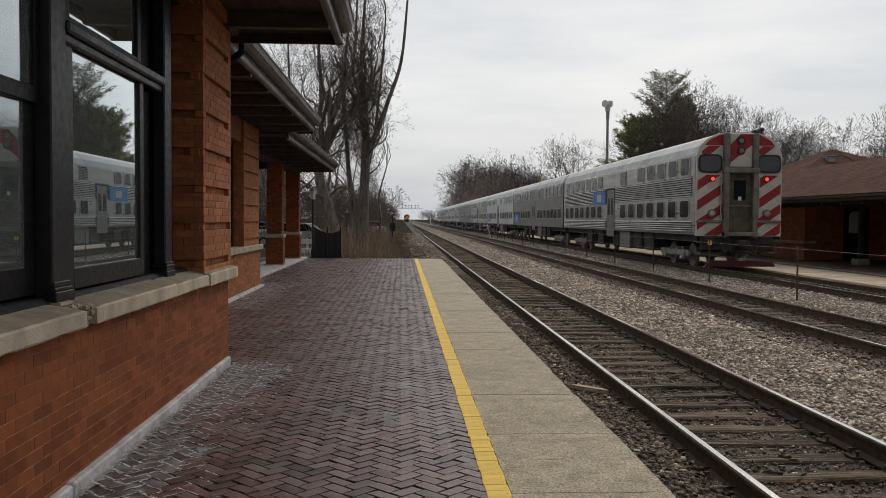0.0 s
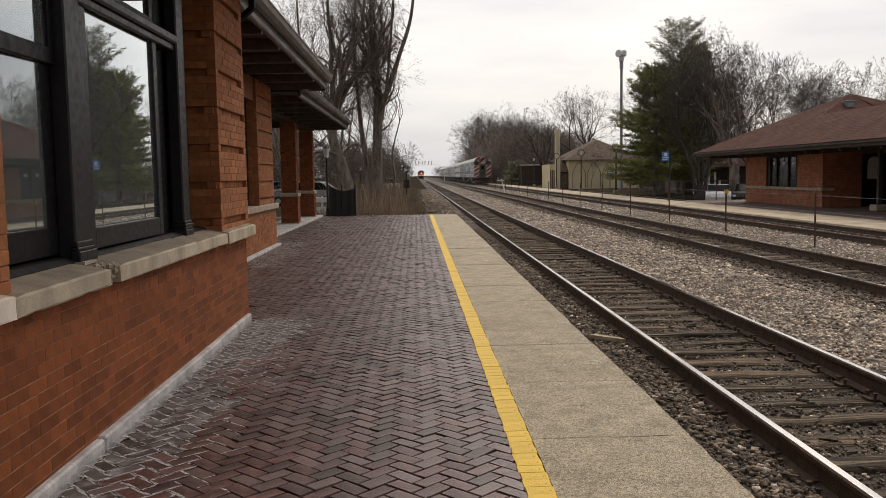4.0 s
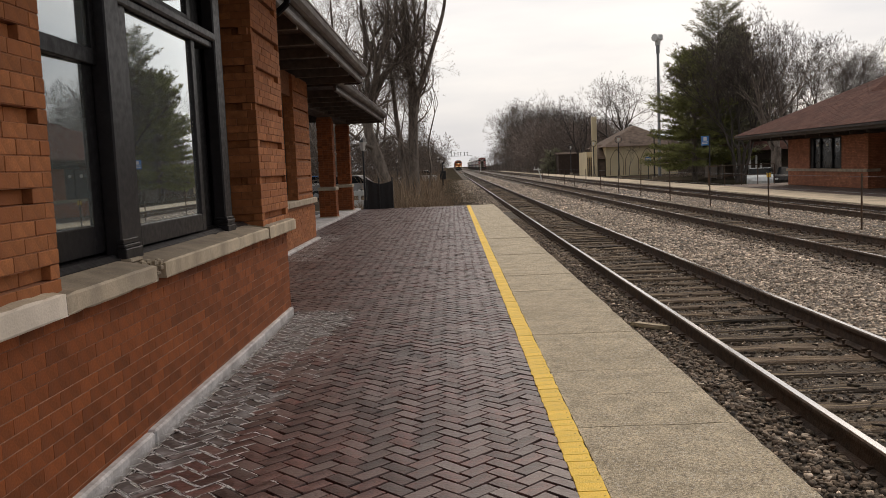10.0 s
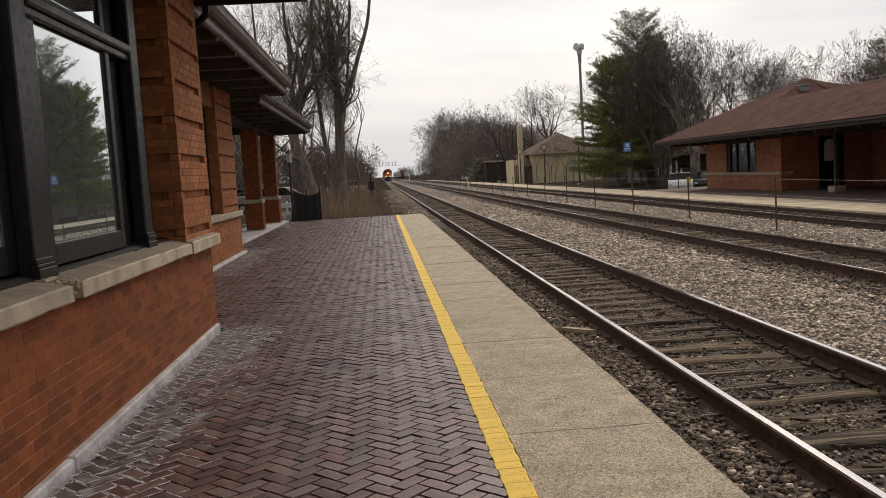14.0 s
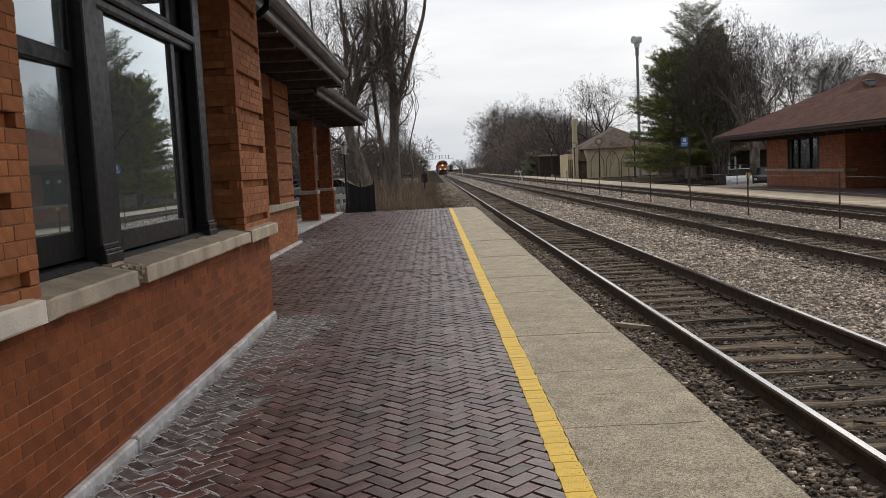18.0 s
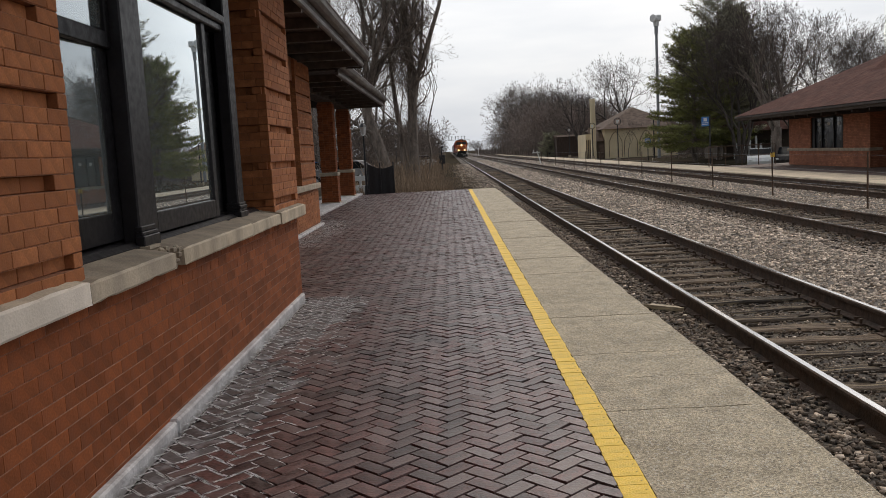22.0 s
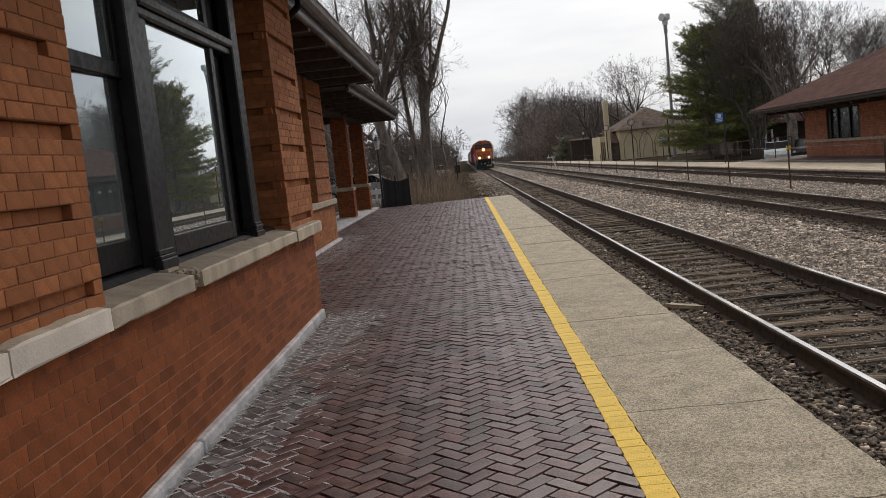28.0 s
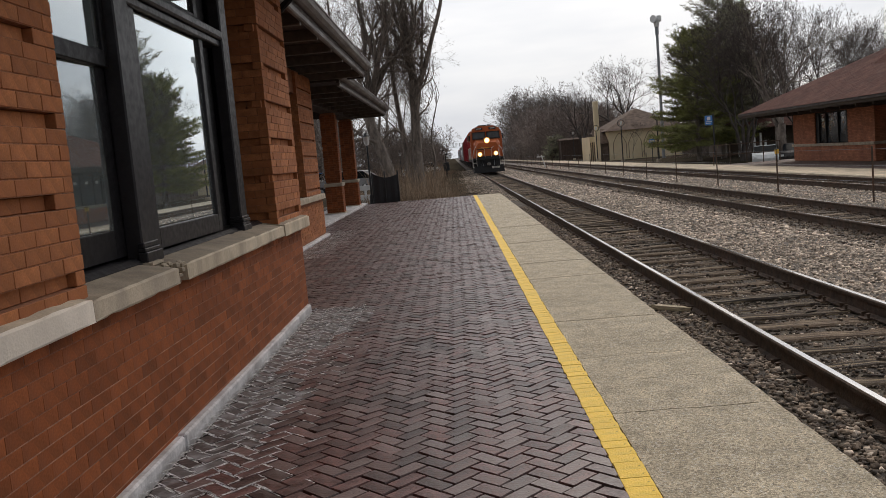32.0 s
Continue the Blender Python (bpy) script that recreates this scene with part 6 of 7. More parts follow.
for line, r0, r1, bare in ((((0, 0, -0.4), (-0.55, 0.1, 1.9), (-1.2, 0.2, 4.0), (-1.15, 0.2, 5.2)), 0.36, 0.27, 0.6),
                           (((-1.15, 0.2, 5.0), (-0.75, 0.3, 6.4), (-0.45, 0.3, 7.8), (-0.15, 0.3, 9.0), (0.7, 0.5, 11.0), (0.9, 0.6, 15.0)), 0.22, 0.05, 0.1),
                           (((-0.5, 0.3, 7.6), (-1.1, 0.2, 9.6), (-1.3, 0.4, 12.0), (-1.0, 0.5, 15.5)), 0.16, 0.04, 0.0),
                           (((-1.2, 0.2, 4.6), (-2.2, 0.0, 6.4), (-2.9, 0.3, 9.0), (-3.1, 0.6, 13.0)), 0.17, 0.04, 0.0),
                           (((-0.7, 0.1, 2.9), (-1.7, -0.4, 3.3), (-2.9, -0.6, 2.9)), 0.13, 0.05, 0.3),
                           (((-0.75, 0.1, 3.0), (0.1, 0.2, 3.7), (0.8, 0.5, 3.1)), 0.09, 0.03, 0.3)):
    leader(g, out, rng, line, r0, r1, c, bare)
planted(g, out, "tall bare leaning tree beside the platform's end", -3.55, 48.5)
bare_tree(26, 17, 0.26, "spreading bare tree behind the porch roof", -9.5, 62, ((-0.05, 0, 1.0), (0.12, 0.1, 0.9)), levels=8, spread=1.1, thin=0.007)
bare_tree(16, 16, 0.20, "slim bare tree among the brush", -5.8, 68, ((-0.05, 0, 1.0), (0.06, 0.1, 0.85)), levels=8, spread=0.95, thin=0.007)
bare_tree(15, 17, 0.28, "bare tree beyond the car park", -12.5, 80, ((0, 0, 1.0), (-0.1, 0.1, 0.8)), levels=8, spread=1.1, thin=0.009)
bare_tree(23, 13, 0.16, "slender bare tree beside the track", -3.9, 66, ((-0.04, 0.05, 1.0),), levels=8, spread=0.85, thin=0.008, east=2.6)
for sd, h, x, y, label in ((28, 5.0, -2.2, 63, "low tangled bare shrub in the dry grass"), 
                           (30, 6.0, -3.4, 75, "low bare thicket in the brush")):
    bare_tree(sd, h, 0.05, label, x, y, ((0.1, 0.1, 1.0), (-0.2, 0.05, 0.9), (0.02, -0.2, 0.95), (-0.06, 0.2, 0.8)), first=0.08, split=0.26, levels=6, spread=0.9, side=0.5, thin=0.007, fine=0.012, wob=0.16, east=2.6)

# far woods: many bare trees joined
def arrays(*geos):
    V, T, n = [], [], 0
    for geo in geos:
        V += geo.v
        for f in geo.f:
            T += [(f[0] + n, f[i] + n, f[i + 1] + n) for i in range(1, len(f) - 1)]
        n += len(geo.v)
    return np.array(V), np.array(T)


CROWNS = ((31, ((0, 0, 1.0),), 1.2), (32, ((0.08, 0, 1.0), (-0.12, 0.05, 0.9)), 1.1), (33, ((0, 0, 1.0),), 1.3), (34, ((0.1, 0.1, 0.9), (-0.1, 0, 1.0), (0, -0.15, 0.85)), 1.0), (35, ((0.03, 0, 1.0),), 1.15))
FINE = [arrays(*grown(sd, 10, 0.17, stems, habit(7, 0.14, 0.03, sp, 0.017, 0.03, 0.45, 0.30, 4, far=True), 0.2, 0.27)) for sd, stems, sp in CROWNS]
VARIANTS = [arrays(*grown(sd, 10, 0.17, stems, habit(5, 0.14, 0.03, sp, 0.030, 0.04, 0.5, 0.35, 5, far=True), 0.2, 0.27)) for sd, stems, sp in CROWNS]
SAPLINGS = [arrays(*grown(sd, 6, 0.05, ((0.1, 0.1, 1.0), (-0.2, 0.05, 0.9), (0.02, -0.2, 0.95), (0.2, -0.1, 0.9), (-0.06, 0.25, 0.8)), habit(4, 0.14, 0.06, 0.9, 0.020, 0.03, 0.6, 0.3, 5, far=True), 0.06, 0.28)) for sd in (51, 52, 53)]


def forest(name, spots, label, seed, kinds=None, mat=None):
    rng, V, F, n = random.Random(seed), [], [], 0
    for x, y, s in spots:
        v, f = rng.choice(kinds or VARIANTS)
        a = rng.uniform(0, 6.283)
        c, d = math.cos(a), math.sin(a)
        w = np.stack([v[:, 0] * c - v[:, 1] * d, v[:, 0] * d + v[:, 1] * c, v[:, 2] * rng.uniform(0.9, 1.1)], 1) * s + np.array([x, y, -0.3])
        V.append(w)
        F.append(f + n)
        n += len(w)
    return tagged(new(name, bulk(name, np.concatenate(V), np.concatenate(F), mat or M_WOODS)), label, "woods", kind="stuff")


wr = random.Random(77)
west = [(-3.4 - wr.uniform(0, 9), 80 + 6.0 * k + wr.uniform(-3, 3), wr.uniform(0.5, 0.85)) for k in range(36)] + [(-5 - wr.uniform(0, 16), 290 + 60 * k, wr.uniform(0.8, 1.2)) for k in range(12)]
forest("woods_west", west, "bare winter woods beside the line", 1)
forest("thicket_west", [(-2.6 - wr.uniform(0, 6), 84 + 3.0 * k + wr.uniform(-2, 2), wr.uniform(0.45, 0.85)) for k in range(40)] + [(-14.5 + 0.8 * k, 58 + wr.uniform(0, 22), wr.uniform(0.6, 1.0)) for k in range(13)], "bare thicket of saplings beside the line", 4, SAPLINGS, M_TWIG)
grove = [(20.0, 224, 2.0), (22.5, 232, 2.15), (20.6, 242, 2.0), (22.0, 214, 1.6), (21.5, 262, 2.1), (26.0, 226, 1.6), (29, 238, 1.7), (25, 206, 1.6), (33, 232, 1.35), (38, 236, 1.3), (22.4, 252, 2.0), (29, 248, 1.8), (21.4, 278, 2.0), (28, 214, 1.45), (26, 186, 1.25), (31, 196, 1.3)]
forest("grove_east", grove, "dense bare winter trees across the line", 2, FINE)
east = [(20.5 + wr.uniform(0, 14), 262 + 6 * k + wr.uniform(-3, 3), wr.uniform(1.3, 1.8)) for k in range(18)] + [(20 + 0.35 * k + wr.uniform(0, 22), 380 + 40 * k, wr.uniform(1.0, 1.5)) for k in range(26)]
east += [(21 + wr.uniform(0, 10), 158 + 3.2 * k, wr.uniform(0.8, 1.15)) for k in range(14)]
forest("woods_east", east, "bare winter woods receding along the line", 6)
forest("thicket_east", [(17.5 + wr.uniform(0, 14), 150 + 1.1 * k + wr.uniform(-3, 3), wr.uniform(1.0, 2.0)) for k in range(46)] + [(20.5 + 0.12 * k + wr.uniform(0, 10), 230 + 6 * k, wr.uniform(0.9, 1.7)) for k in range(28)] + [(23.8 + 0.6 * k + wr.uniform(-0.5, 0.5), 84 + wr.uniform(0, 5), wr.uniform(0.9, 1.4)) for k in range(9)], "dense grey-brown thicket of saplings across the line", 5, SAPLINGS, M_THICKET)
back = [(49 + 3.4 * k + wr.uniform(-1, 1), 92 + 1.2 * k + wr.uniform(-6, 8), wr.uniform(1.35, 1.65)) for k in range(8)] + [(31 + 3.6 * k + wr.uniform(-1, 1), 96 + wr.uniform(0, 20), wr.uniform(0.95, 1.2)) for k in range(6)]
forest("woods_behind_station", back, "bare winter trees behind the opposite station", 3, FINE)
bare_tree(17, 16.2, 0.40, "broad round-crowned bare tree behind the cream house", 27.6, 140, levels=8, spread=1.35, up=0.03, spray=5, thin=0.019, fine=0.03, first=0.2, split=0.25, far=True, wob=0.13, twig=M_TWIG_D, bark=M_BARK_D)
bare_tree(38, 14.6, 0.28, "upright bare tree behind the cream house", 22.0, 143, ((0, 0, 1.0), (-0.08, 0.0, 0.9)), levels=7, spread=1.0, up=0.05, spray=5, thin=0.019, fine=0.03, far=True, twig=M_TWIG_D, bark=M_BARK_D)
for sd, h, x, y, stems, label in ((18, 13.2, 22.4, 66.0, ((0.0, 0, 1.0), (0.13, 0.05, 0.95), (-0.14, 0, 0.9), (0.26, 0, 0.8)), "dense brown bare tree before the big pine"),
                                  (19, 13.2, 28.8, 72, ((0.0, 0, 1.0), (0.22, 0, 0.9)), "bare tree beside the opposite station"), (20, 12.6, 33.0, 76, ((0.1, 0, 1.0), (-0.12, 0.1, 0.85)), "tall bare tree behind the station roof"),
                                  (21, 12.2, 38.5, 82, ((0.05, 0, 1.0), (0.25, 0, 0.85)), "bare tree with slanting limbs behind the station roof"), (24, 12.6, 44.5, 90, ((0, 0, 1.0), (-0.15, 0, 0.9)), "bare tree farther behind the station roof")):
    bare_tree(sd, h, 0.16, label, x, y, stems, levels=8, spread=0.95, up=0.05, thin=0.012, side=0.45, split=0.23, twig=M_TWIG_D, bark=M_BARK_D)
bare_tree(29, 13.0, 0.30, "stout bare tree close behind the opposite station", 23.9, 62, ((0.0, 0, 1.0), (-0.10, 0.05, 0.9)), levels=8, spread=1.0, up=0.04, thin=0.012, side=0.45, split=0.23, twig=M_TWIG_D, bark=M_BARK)
bare_tree(22, 4.6, 0.05, "young bare tree before the cream house", 21.2, 101, levels=5, spread=1.0, thin=0.014, fine=0.02, first=0.4, far=True)


# pines
def pine(seed, height, spread, label, x, y, mat, base=1.2, full=0.7, droop=0.25, turn=0.0, gap=0.52, ragged=0.35):
    """A white pine: whorls of near-level boughs, each a flat spray of branchlets with tufts of needles, with gaps between the layers."""
    rng = random.Random(seed)
    tr, nd, br = Geo(), Geo(), Geo()
    tr.tube((0, 0, -0.3), (0.1, 0, height * 0.55), 0.24, 0.13, 8, False).tube((0.1, 0, height * 0.55), (0.15, 0.05, height), 0.13, 0.02, 8, False)
    z = base
    while z < height * 0.985:
        t = (z - base) / (height - base)
        reach = spread * (1 - t) ** full * (0.75 + 0.25 * min(1, t * 6)) * (1 + 0.16 * math.sin(z * 1.9 + seed)) + 0.3
        m, a0 = rng.randint(5, 7), rng.uniform(0, 6.283)
        for k in range(m):
            a, L = a0 + 6.283 * k / m + rng.uniform(-0.3, 0.3), reach * rng.uniform(1 - ragged, 1.08)
            rise = (-droop * (1 - t) + 0.75 * t * t + rng.uniform(-0.08, 0.10))
            flat = Vector((math.cos(a), math.sin(a), 0))
            p0 = Vector((0.1 * z / height, 0, z + rng.uniform(-0.16, 0.16)))

            def along(u):
                return p0 + flat * (L * u) + Vector((0, 0, L * (rise * u + 0.16 * u * u)))
            pts = [along(u / 4) for u in range(5)]
            for q, w in zip(pts, pts[1:]):
                br.tube(q, w, 0.030 * (1 - t) + 0.012, 0.010, 3, False)
            side = Vector((-math.sin(a), math.cos(a), 0))
            n = max(5, int(L * 5.0))
            for j in range(n):
                u = 0.24 + 0.76 * (j + rng.random()) / n
                q = along(min(u, 1.0))
                for s in (-1, 1):
                    bl = (0.22 + 0.42 * L * (1 - u) * 0.6 + 0.12) * rng.uniform(0.6, 1.2)
                    d = (flat * 0.75 + side * s * rng.uniform(0.5, 1.0) + Vector((0, 0, rng.uniform(-0.05, 0.25) + 0.3 * t))).normalized()
                    for h in range(max(2, int(bl / 0.16))):
                        e = q + d * (bl * (h + 0.6) / max(2, int(bl / 0.16))) + Vector((rng.gauss(0, 0.06), rng.gauss(0, 0.06), rng.gauss(0.03, 0.08)))
                        for _ in range(6):
                            w = (d * 0.8 + Vector((rng.gauss(0, 0.7), rng.gauss(0, 0.7), rng.gauss(0.35, 0.45)))).normalized() * rng.uniform(0.20, 0.38)
                            b = w.orthogonal().normalized() * 0.026
                            nd.add([e - b, e + b, e + w], [(0, 1, 2)])
        z += gap * rng.uniform(0.75, 1.25) * (1 - 0.45 * t)
    ob = thing("pine_tree", label, "tree", pose(x, y, -0.2, 0, 0, turn))
    part("trunk", tr, M_BARK, ob, smooth=True)
    part("branch_mass", br, M_BARK, ob, kind="stuff")
    part("crown", nd, mat, ob, "needles in flat layered sprays")
    return ob


pine(41, 14.1, 4.7, "big dark green pine with ragged boughs beside the opposite platform", 22.75, 72, M_NEEDLE_D, 1.6, 0.44, -0.05, 20, 0.74, 0.5)
pine(42, 10.2, 4.6, "broad green pine with low layered boughs beside the platform", 20.1, 70, M_NEEDLE, 1.2, 0.62, 0.16, 80, 0.5, 0.40)
pine(43, 13.0, 4.0, "dark pine behind the big pine", 25.6, 76, M_NEEDLE_D, 1.0, 0.7, 0.1, 140)
pine(44, 15.2, 4.2, "dark evergreen behind the opposite station", 64, 104, M_NEEDLE_D, 2.0, 0.7, 0.1, 10, 0.7)
pine(45, 3.4, 2.6, "dark evergreen shrub beyond the opposite platform", 17.9, 150, M_NEEDLE_D, 0.1, 0.4, 0.0, 60, 0.4)


# dry grass and brush
def blades(name, spots, label, seed, mat, lo, hi, width=0.012, fan=1.0):
    rng = np.random.default_rng(seed)
    P = []
    for x0, x1, y0, y1, n in spots:
        P.append(np.stack([x0 + (x1 - x0) * rng.random(n), y0 + (y1 - y0) * rng.random(n)], 1))
    P = np.concatenate(P)
    n = len(P)
    z = np.array([ground_z(x, y) for x, y in P])
    h = lo + (hi - lo) * rng.random(n) ** 1.6
    a, b = rng.random(n) * 6.283, rng.random(n) * 6.283
    lean = h * 0.45 * fan * rng.random(n)
    base = np.stack([P[:, 0], P[:, 1], z - 0.05], 1)
    sx = np.stack([np.cos(a), np.sin(a), np.zeros(n)], 1) * width
    mid = base + np.stack([np.cos(b) * lean * 0.4, np.sin(b) * lean * 0.4, h * 0.6], 1)
    tip = base + np.stack([np.cos(b) * lean, np.sin(b) * lean, h], 1)
    v = np.stack([base - sx, base + sx, mid + sx * 0.8, mid - sx * 0.8, tip], 1).reshape(-1, 3)
    k = (np.arange(n) * 5)[:, None]
    f = np.concatenate([k + np.array([[0, 1, 2]]), k + np.array([[0, 2, 3]]), k + np.array([[3, 2, 4]])])
    return tagged(new(name, bulk(name, v, f, mat)), label, "dry grass", kind="stuff")


blades("dry_grass", [(-2.2, -0.7, 34.8, 40, 1700), (-1.0, -0.1, 35, 44, 700), (-4.4, -2.2, 35.3, 42, 1500), (-6, -0.6, 42, 60, 4500), (-8, -0.5, 60, 110, 5000)], "tall dry brown grass at the platform's end", 3, M_BRUSH, 0.12, 0.62, 0.009, 1.6)
blades("low_grass", [(-3.5, 0.5, 34.7, 60, 5000), (-2.0, 1.2, 46, 130, 6000)], "short dry grass along the track bed", 8, M_BRUSH, 0.05, 0.25, 0.008)
blades("dry_brush", [(-4.5, -1.0, 40, 62, 1500), (-9, -1.0, 62, 140, 2600)], "brown tangle of leafless brush", 4, M_BRUSH, 0.5, 1.9, 0.012, 1.3)
blades("verge_brush", [(15.5, 32, 150, 270, 9000), (17, 34, 165, 260, 7000), (22, 40, 105, 150, 2500), (31, 70, 64, 110, 2000), (15, 40, 270, 500, 3000)], "grey-brown leafless brush behind the opposite platform", 5, M_WOODS, 0.8, 4.2, 0.055, 1.2)

# ---- the departing commuter train ----
CAR_L = 25.9


def bogie(g, y, w=1.05):
    for dy in (-1.2, 1.2):
        for s in (-1, 1):
            g.disc((s * 0.76, y + dy, 0.46), "x", 0.46, 0.13, 16)
        g.tube((-0.75, y + dy, 0.46), (0.75, y + dy, 0.46), 0.08, 0.08, 8)
    for s in (-1, 1):
        g.cut(s * w - 0.09, s * w + 0.09, y - 1.75, y + 1.75, 0.42, 0.66, 0.03)
        for dy in (-1.2, 1.2):
            g.cut(s * w - 0.13, s * w + 0.13, y + dy - 0.2, y + dy + 0.2, 0.30, 0.62, 0.03)
        g.tube((s * w, y - 0.35, 0.4), (s * w, y - 0.35, 0.75), 0.12, 0.12, 8).tube((s * w, y + 0.35, 0.4), (s * w, y + 0.35, 0.75), 0.12, 0.12, 8)
    g.box(-0.9, 0.9, y - 0.3, y + 0.3, 0.5, 0.75)


def rounded(s, w, out, y0, y1, z0, z1, c=0.13):
    """A flat plate with cut corners on the side s of a coach."""
    return Geo().prism([(y0 + c, z0), (y1 - c, z0), (y1 - c * 0.3, z0 + c * 0.3), (y1, z0 + c), (y1, z1 - c), (y1 - c * 0.3, z1 - c * 0.3), (y1 - c, z1), (y0 + c, z1), (y0 + c * 0.3, z1 - c * 0.3), (y0, z1 - c), (y0, z0 + c), (y0 + c * 0.3, z0 + c * 0.3)],
                       "x", *sorted((s * (w - 0.01), s * (w + out))))


def cab_end(ob):
    """The striped driving end of the last coach, at its local y = 0."""
    W = 1.58
    fc = [(-W, 1.12), (-W, 4.05), (-W + 0.10, 4.38), (-W + 0.38, 4.66), (-0.75, 4.86), (0, 4.92), (0.75, 4.86), (W - 0.38, 4.66), (W - 0.10, 4.38), (W, 4.05), (W, 1.12)]
    part("end_wall", Geo().prism(fc, "y", -0.10, 0.06), M_WSTRIPE, ob, "white end wall")

    def slanted(x0, x1, z0, z1, first):
        """Red bands that rise to the right over a white panel."""
        k = first
        while k < z1:
            pts = [(x0, k), (x1, k + 0.62), (x1, k + 0.97), (x0, k + 0.35)]
            for ax, lim, less in ((1, z0, False), (1, z1, True)):
                pts = clip_poly(pts, ax, lim, less) if pts else pts
            if len(pts) > 2:
                part("stripe", Geo().prism(pts, "y", -0.108, -0.09), M_RED, ob)
            k += 0.72
    for s in (-1, 1):
        a, b = sorted((s * 0.62, s * 1.54))
        slanted(a, b, 1.14, 3.34, 0.62)
        slanted(a + (0.14 if s < 0 else 0), b - (0.14 if s > 0 else 0), 4.10, 4.40, 3.85)
        part("stripe", Geo().prism([(s * 0.56, 4.42), (s * 1.30, 4.42), (s * 1.14, 4.60), (s * 0.74, 4.80), (s * 0.56, 4.82)], "y", -0.107, -0.09), M_RED, ob)
        x0 = s * 1.09

        def octagon(w, z0, z1, c):
            return [(x0 - w + c, z0), (x0 + w - c, z0), (x0 + w - 0.3 * c, z0 + 0.3 * c), (x0 + w, z0 + c), (x0 + w, z1 - c), (x0 + w - 0.3 * c, z1 - 0.3 * c), (x0 + w - c, z1), (x0 - w + c, z1), (x0 - w + 0.3 * c, z1 - 0.3 * c), (x0 - w, z1 - c), (x0 - w, z0 + c), (x0 - w + 0.3 * c, z0 + 0.3 * c)]
        wdw = part("cab_window", Geo().prism(octagon(0.44, 3.42, 4.09, 0.17), "y", -0.145, -0.09), M_BLACK, ob, "black rubber window surround")
        part("pane", Geo().prism(octagon(0.375, 3.485, 4.025, 0.14), "y", -0.152, -0.12), M_SKYGLASS, wdw, "dark glossy cab window")
        lp = part("marker_lamp", Geo().disc((s * 1.0, -0.12, 3.20), "y", 0.10, 0.06, 12), M_BLACK, ob)
        part("lens", Geo().disc((s * 1.0, -0.15, 3.20), "y", 0.065, 0.03, 12), M_MARKER, lp, "lit red lens")
        lp = part("ditch_lamp", Geo().disc((s * 1.02, -0.13, 1.96), "y", 0.14, 0.1, 12), M_STAIN_D, ob)
        part("lens", Geo().disc((s * 1.02, -0.19, 1.96), "y", 0.09, 0.03, 12), M_STAIN, lp)
        part("sill_plate", Geo().cut(min(s * 0.56, s * 1.58), max(s * 0.56, s * 1.58), -0.16, -0.09, 1.60, 1.70, 0.015), M_ENDGREY, ob)
        part("grab_rail", Geo().pipe([(s * 0.70, -0.10, 1.8), (s * 0.70, -0.19, 1.85), (s * 0.70, -0.19, 3.2), (s * 0.70, -0.10, 3.25)], 0.022, 6), M_STAIN, ob)
        part("post", Geo().cut(min(s * 0.44, s * 0.62), max(s * 0.44, s * 0.62), -0.36, -0.08, 1.05, 4.86, 0.03), M_ENDGREY, ob, "grey collision post")
        part("step", Geo().box(min(s * 0.75, s * 1.45), max(s * 0.75, s * 1.45), -0.25, 0.2, 0.45, 0.52).box(min(s * 0.75, s * 1.45), max(s * 0.75, s * 1.45), -0.2, 0.2, 0.85, 0.92), M_UNDER, ob)
    part("lintel", Geo().cut(-0.66, 0.66, -0.40, -0.08, 3.40, 3.60, 0.03), M_ENDGREY, ob, "grey end-door lintel")
    part("threshold", Geo().cut(-0.62, 0.62, -0.42, -0.08, 1.12, 1.28, 0.02), M_ENDGREY, ob, "grey end-door threshold")
    dr = part("end_door", Geo().cut(-0.44, 0.44, -0.16, -0.09, 1.28, 3.40, 0.01), M_DOORB, ob, "dark olive end door")
    part("pane", Geo().cut(-0.22, 0.22, -0.17, -0.15, 2.45, 3.15, 0.02), M_DGLASS, dr)
    part("rib", Geo().cut(-0.42, 0.42, -0.175, -0.15, 2.2, 2.26, 0.005), M_ENDGREY, dr)
    part("notice", Geo().box(-0.06, 0.06, -0.176, -0.168, 2.42, 2.56), M_WHITE, dr)
    part("top_panel", Geo().cut(-0.44, 0.44, -0.2, -0.08, 3.62, 4.86, 0.03), M_WSTRIPE, ob)
    part("stripe", Geo().prism([(-0.42, 3.75), (0.42, 4.45), (0.42, 4.82), (-0.02, 4.82), (-0.42, 4.40)], "y", -0.212, -0.19), M_RED, ob)
    for z in (4.58, 4.22):
        lp = part("head_lamp", Geo().disc((0, -0.22, z), "y", 0.15, 0.07, 14), M_BLACK, ob)
        part("lens", Geo().disc((0, -0.262, z), "y", 0.09, 0.02, 12), M_ENDGREY, lp)
    part("horn", Geo().tube((0.75, -0.2, 4.98), (0.75, 0.35, 4.98), 0.09, 0.05, 8).cut(0.62, 0.95, 0.2, 0.5, 4.84, 5.02, 0.02), M_BLACK, ob, "black horn")
    part("pilot", Geo().prism([(-1.3, 0.14), (1.3, 0.14), (1.15, 0.36), (-1.15, 0.36)], "y", -0.35, -0.2), M_PILOT, ob, "dirty red pilot plate")
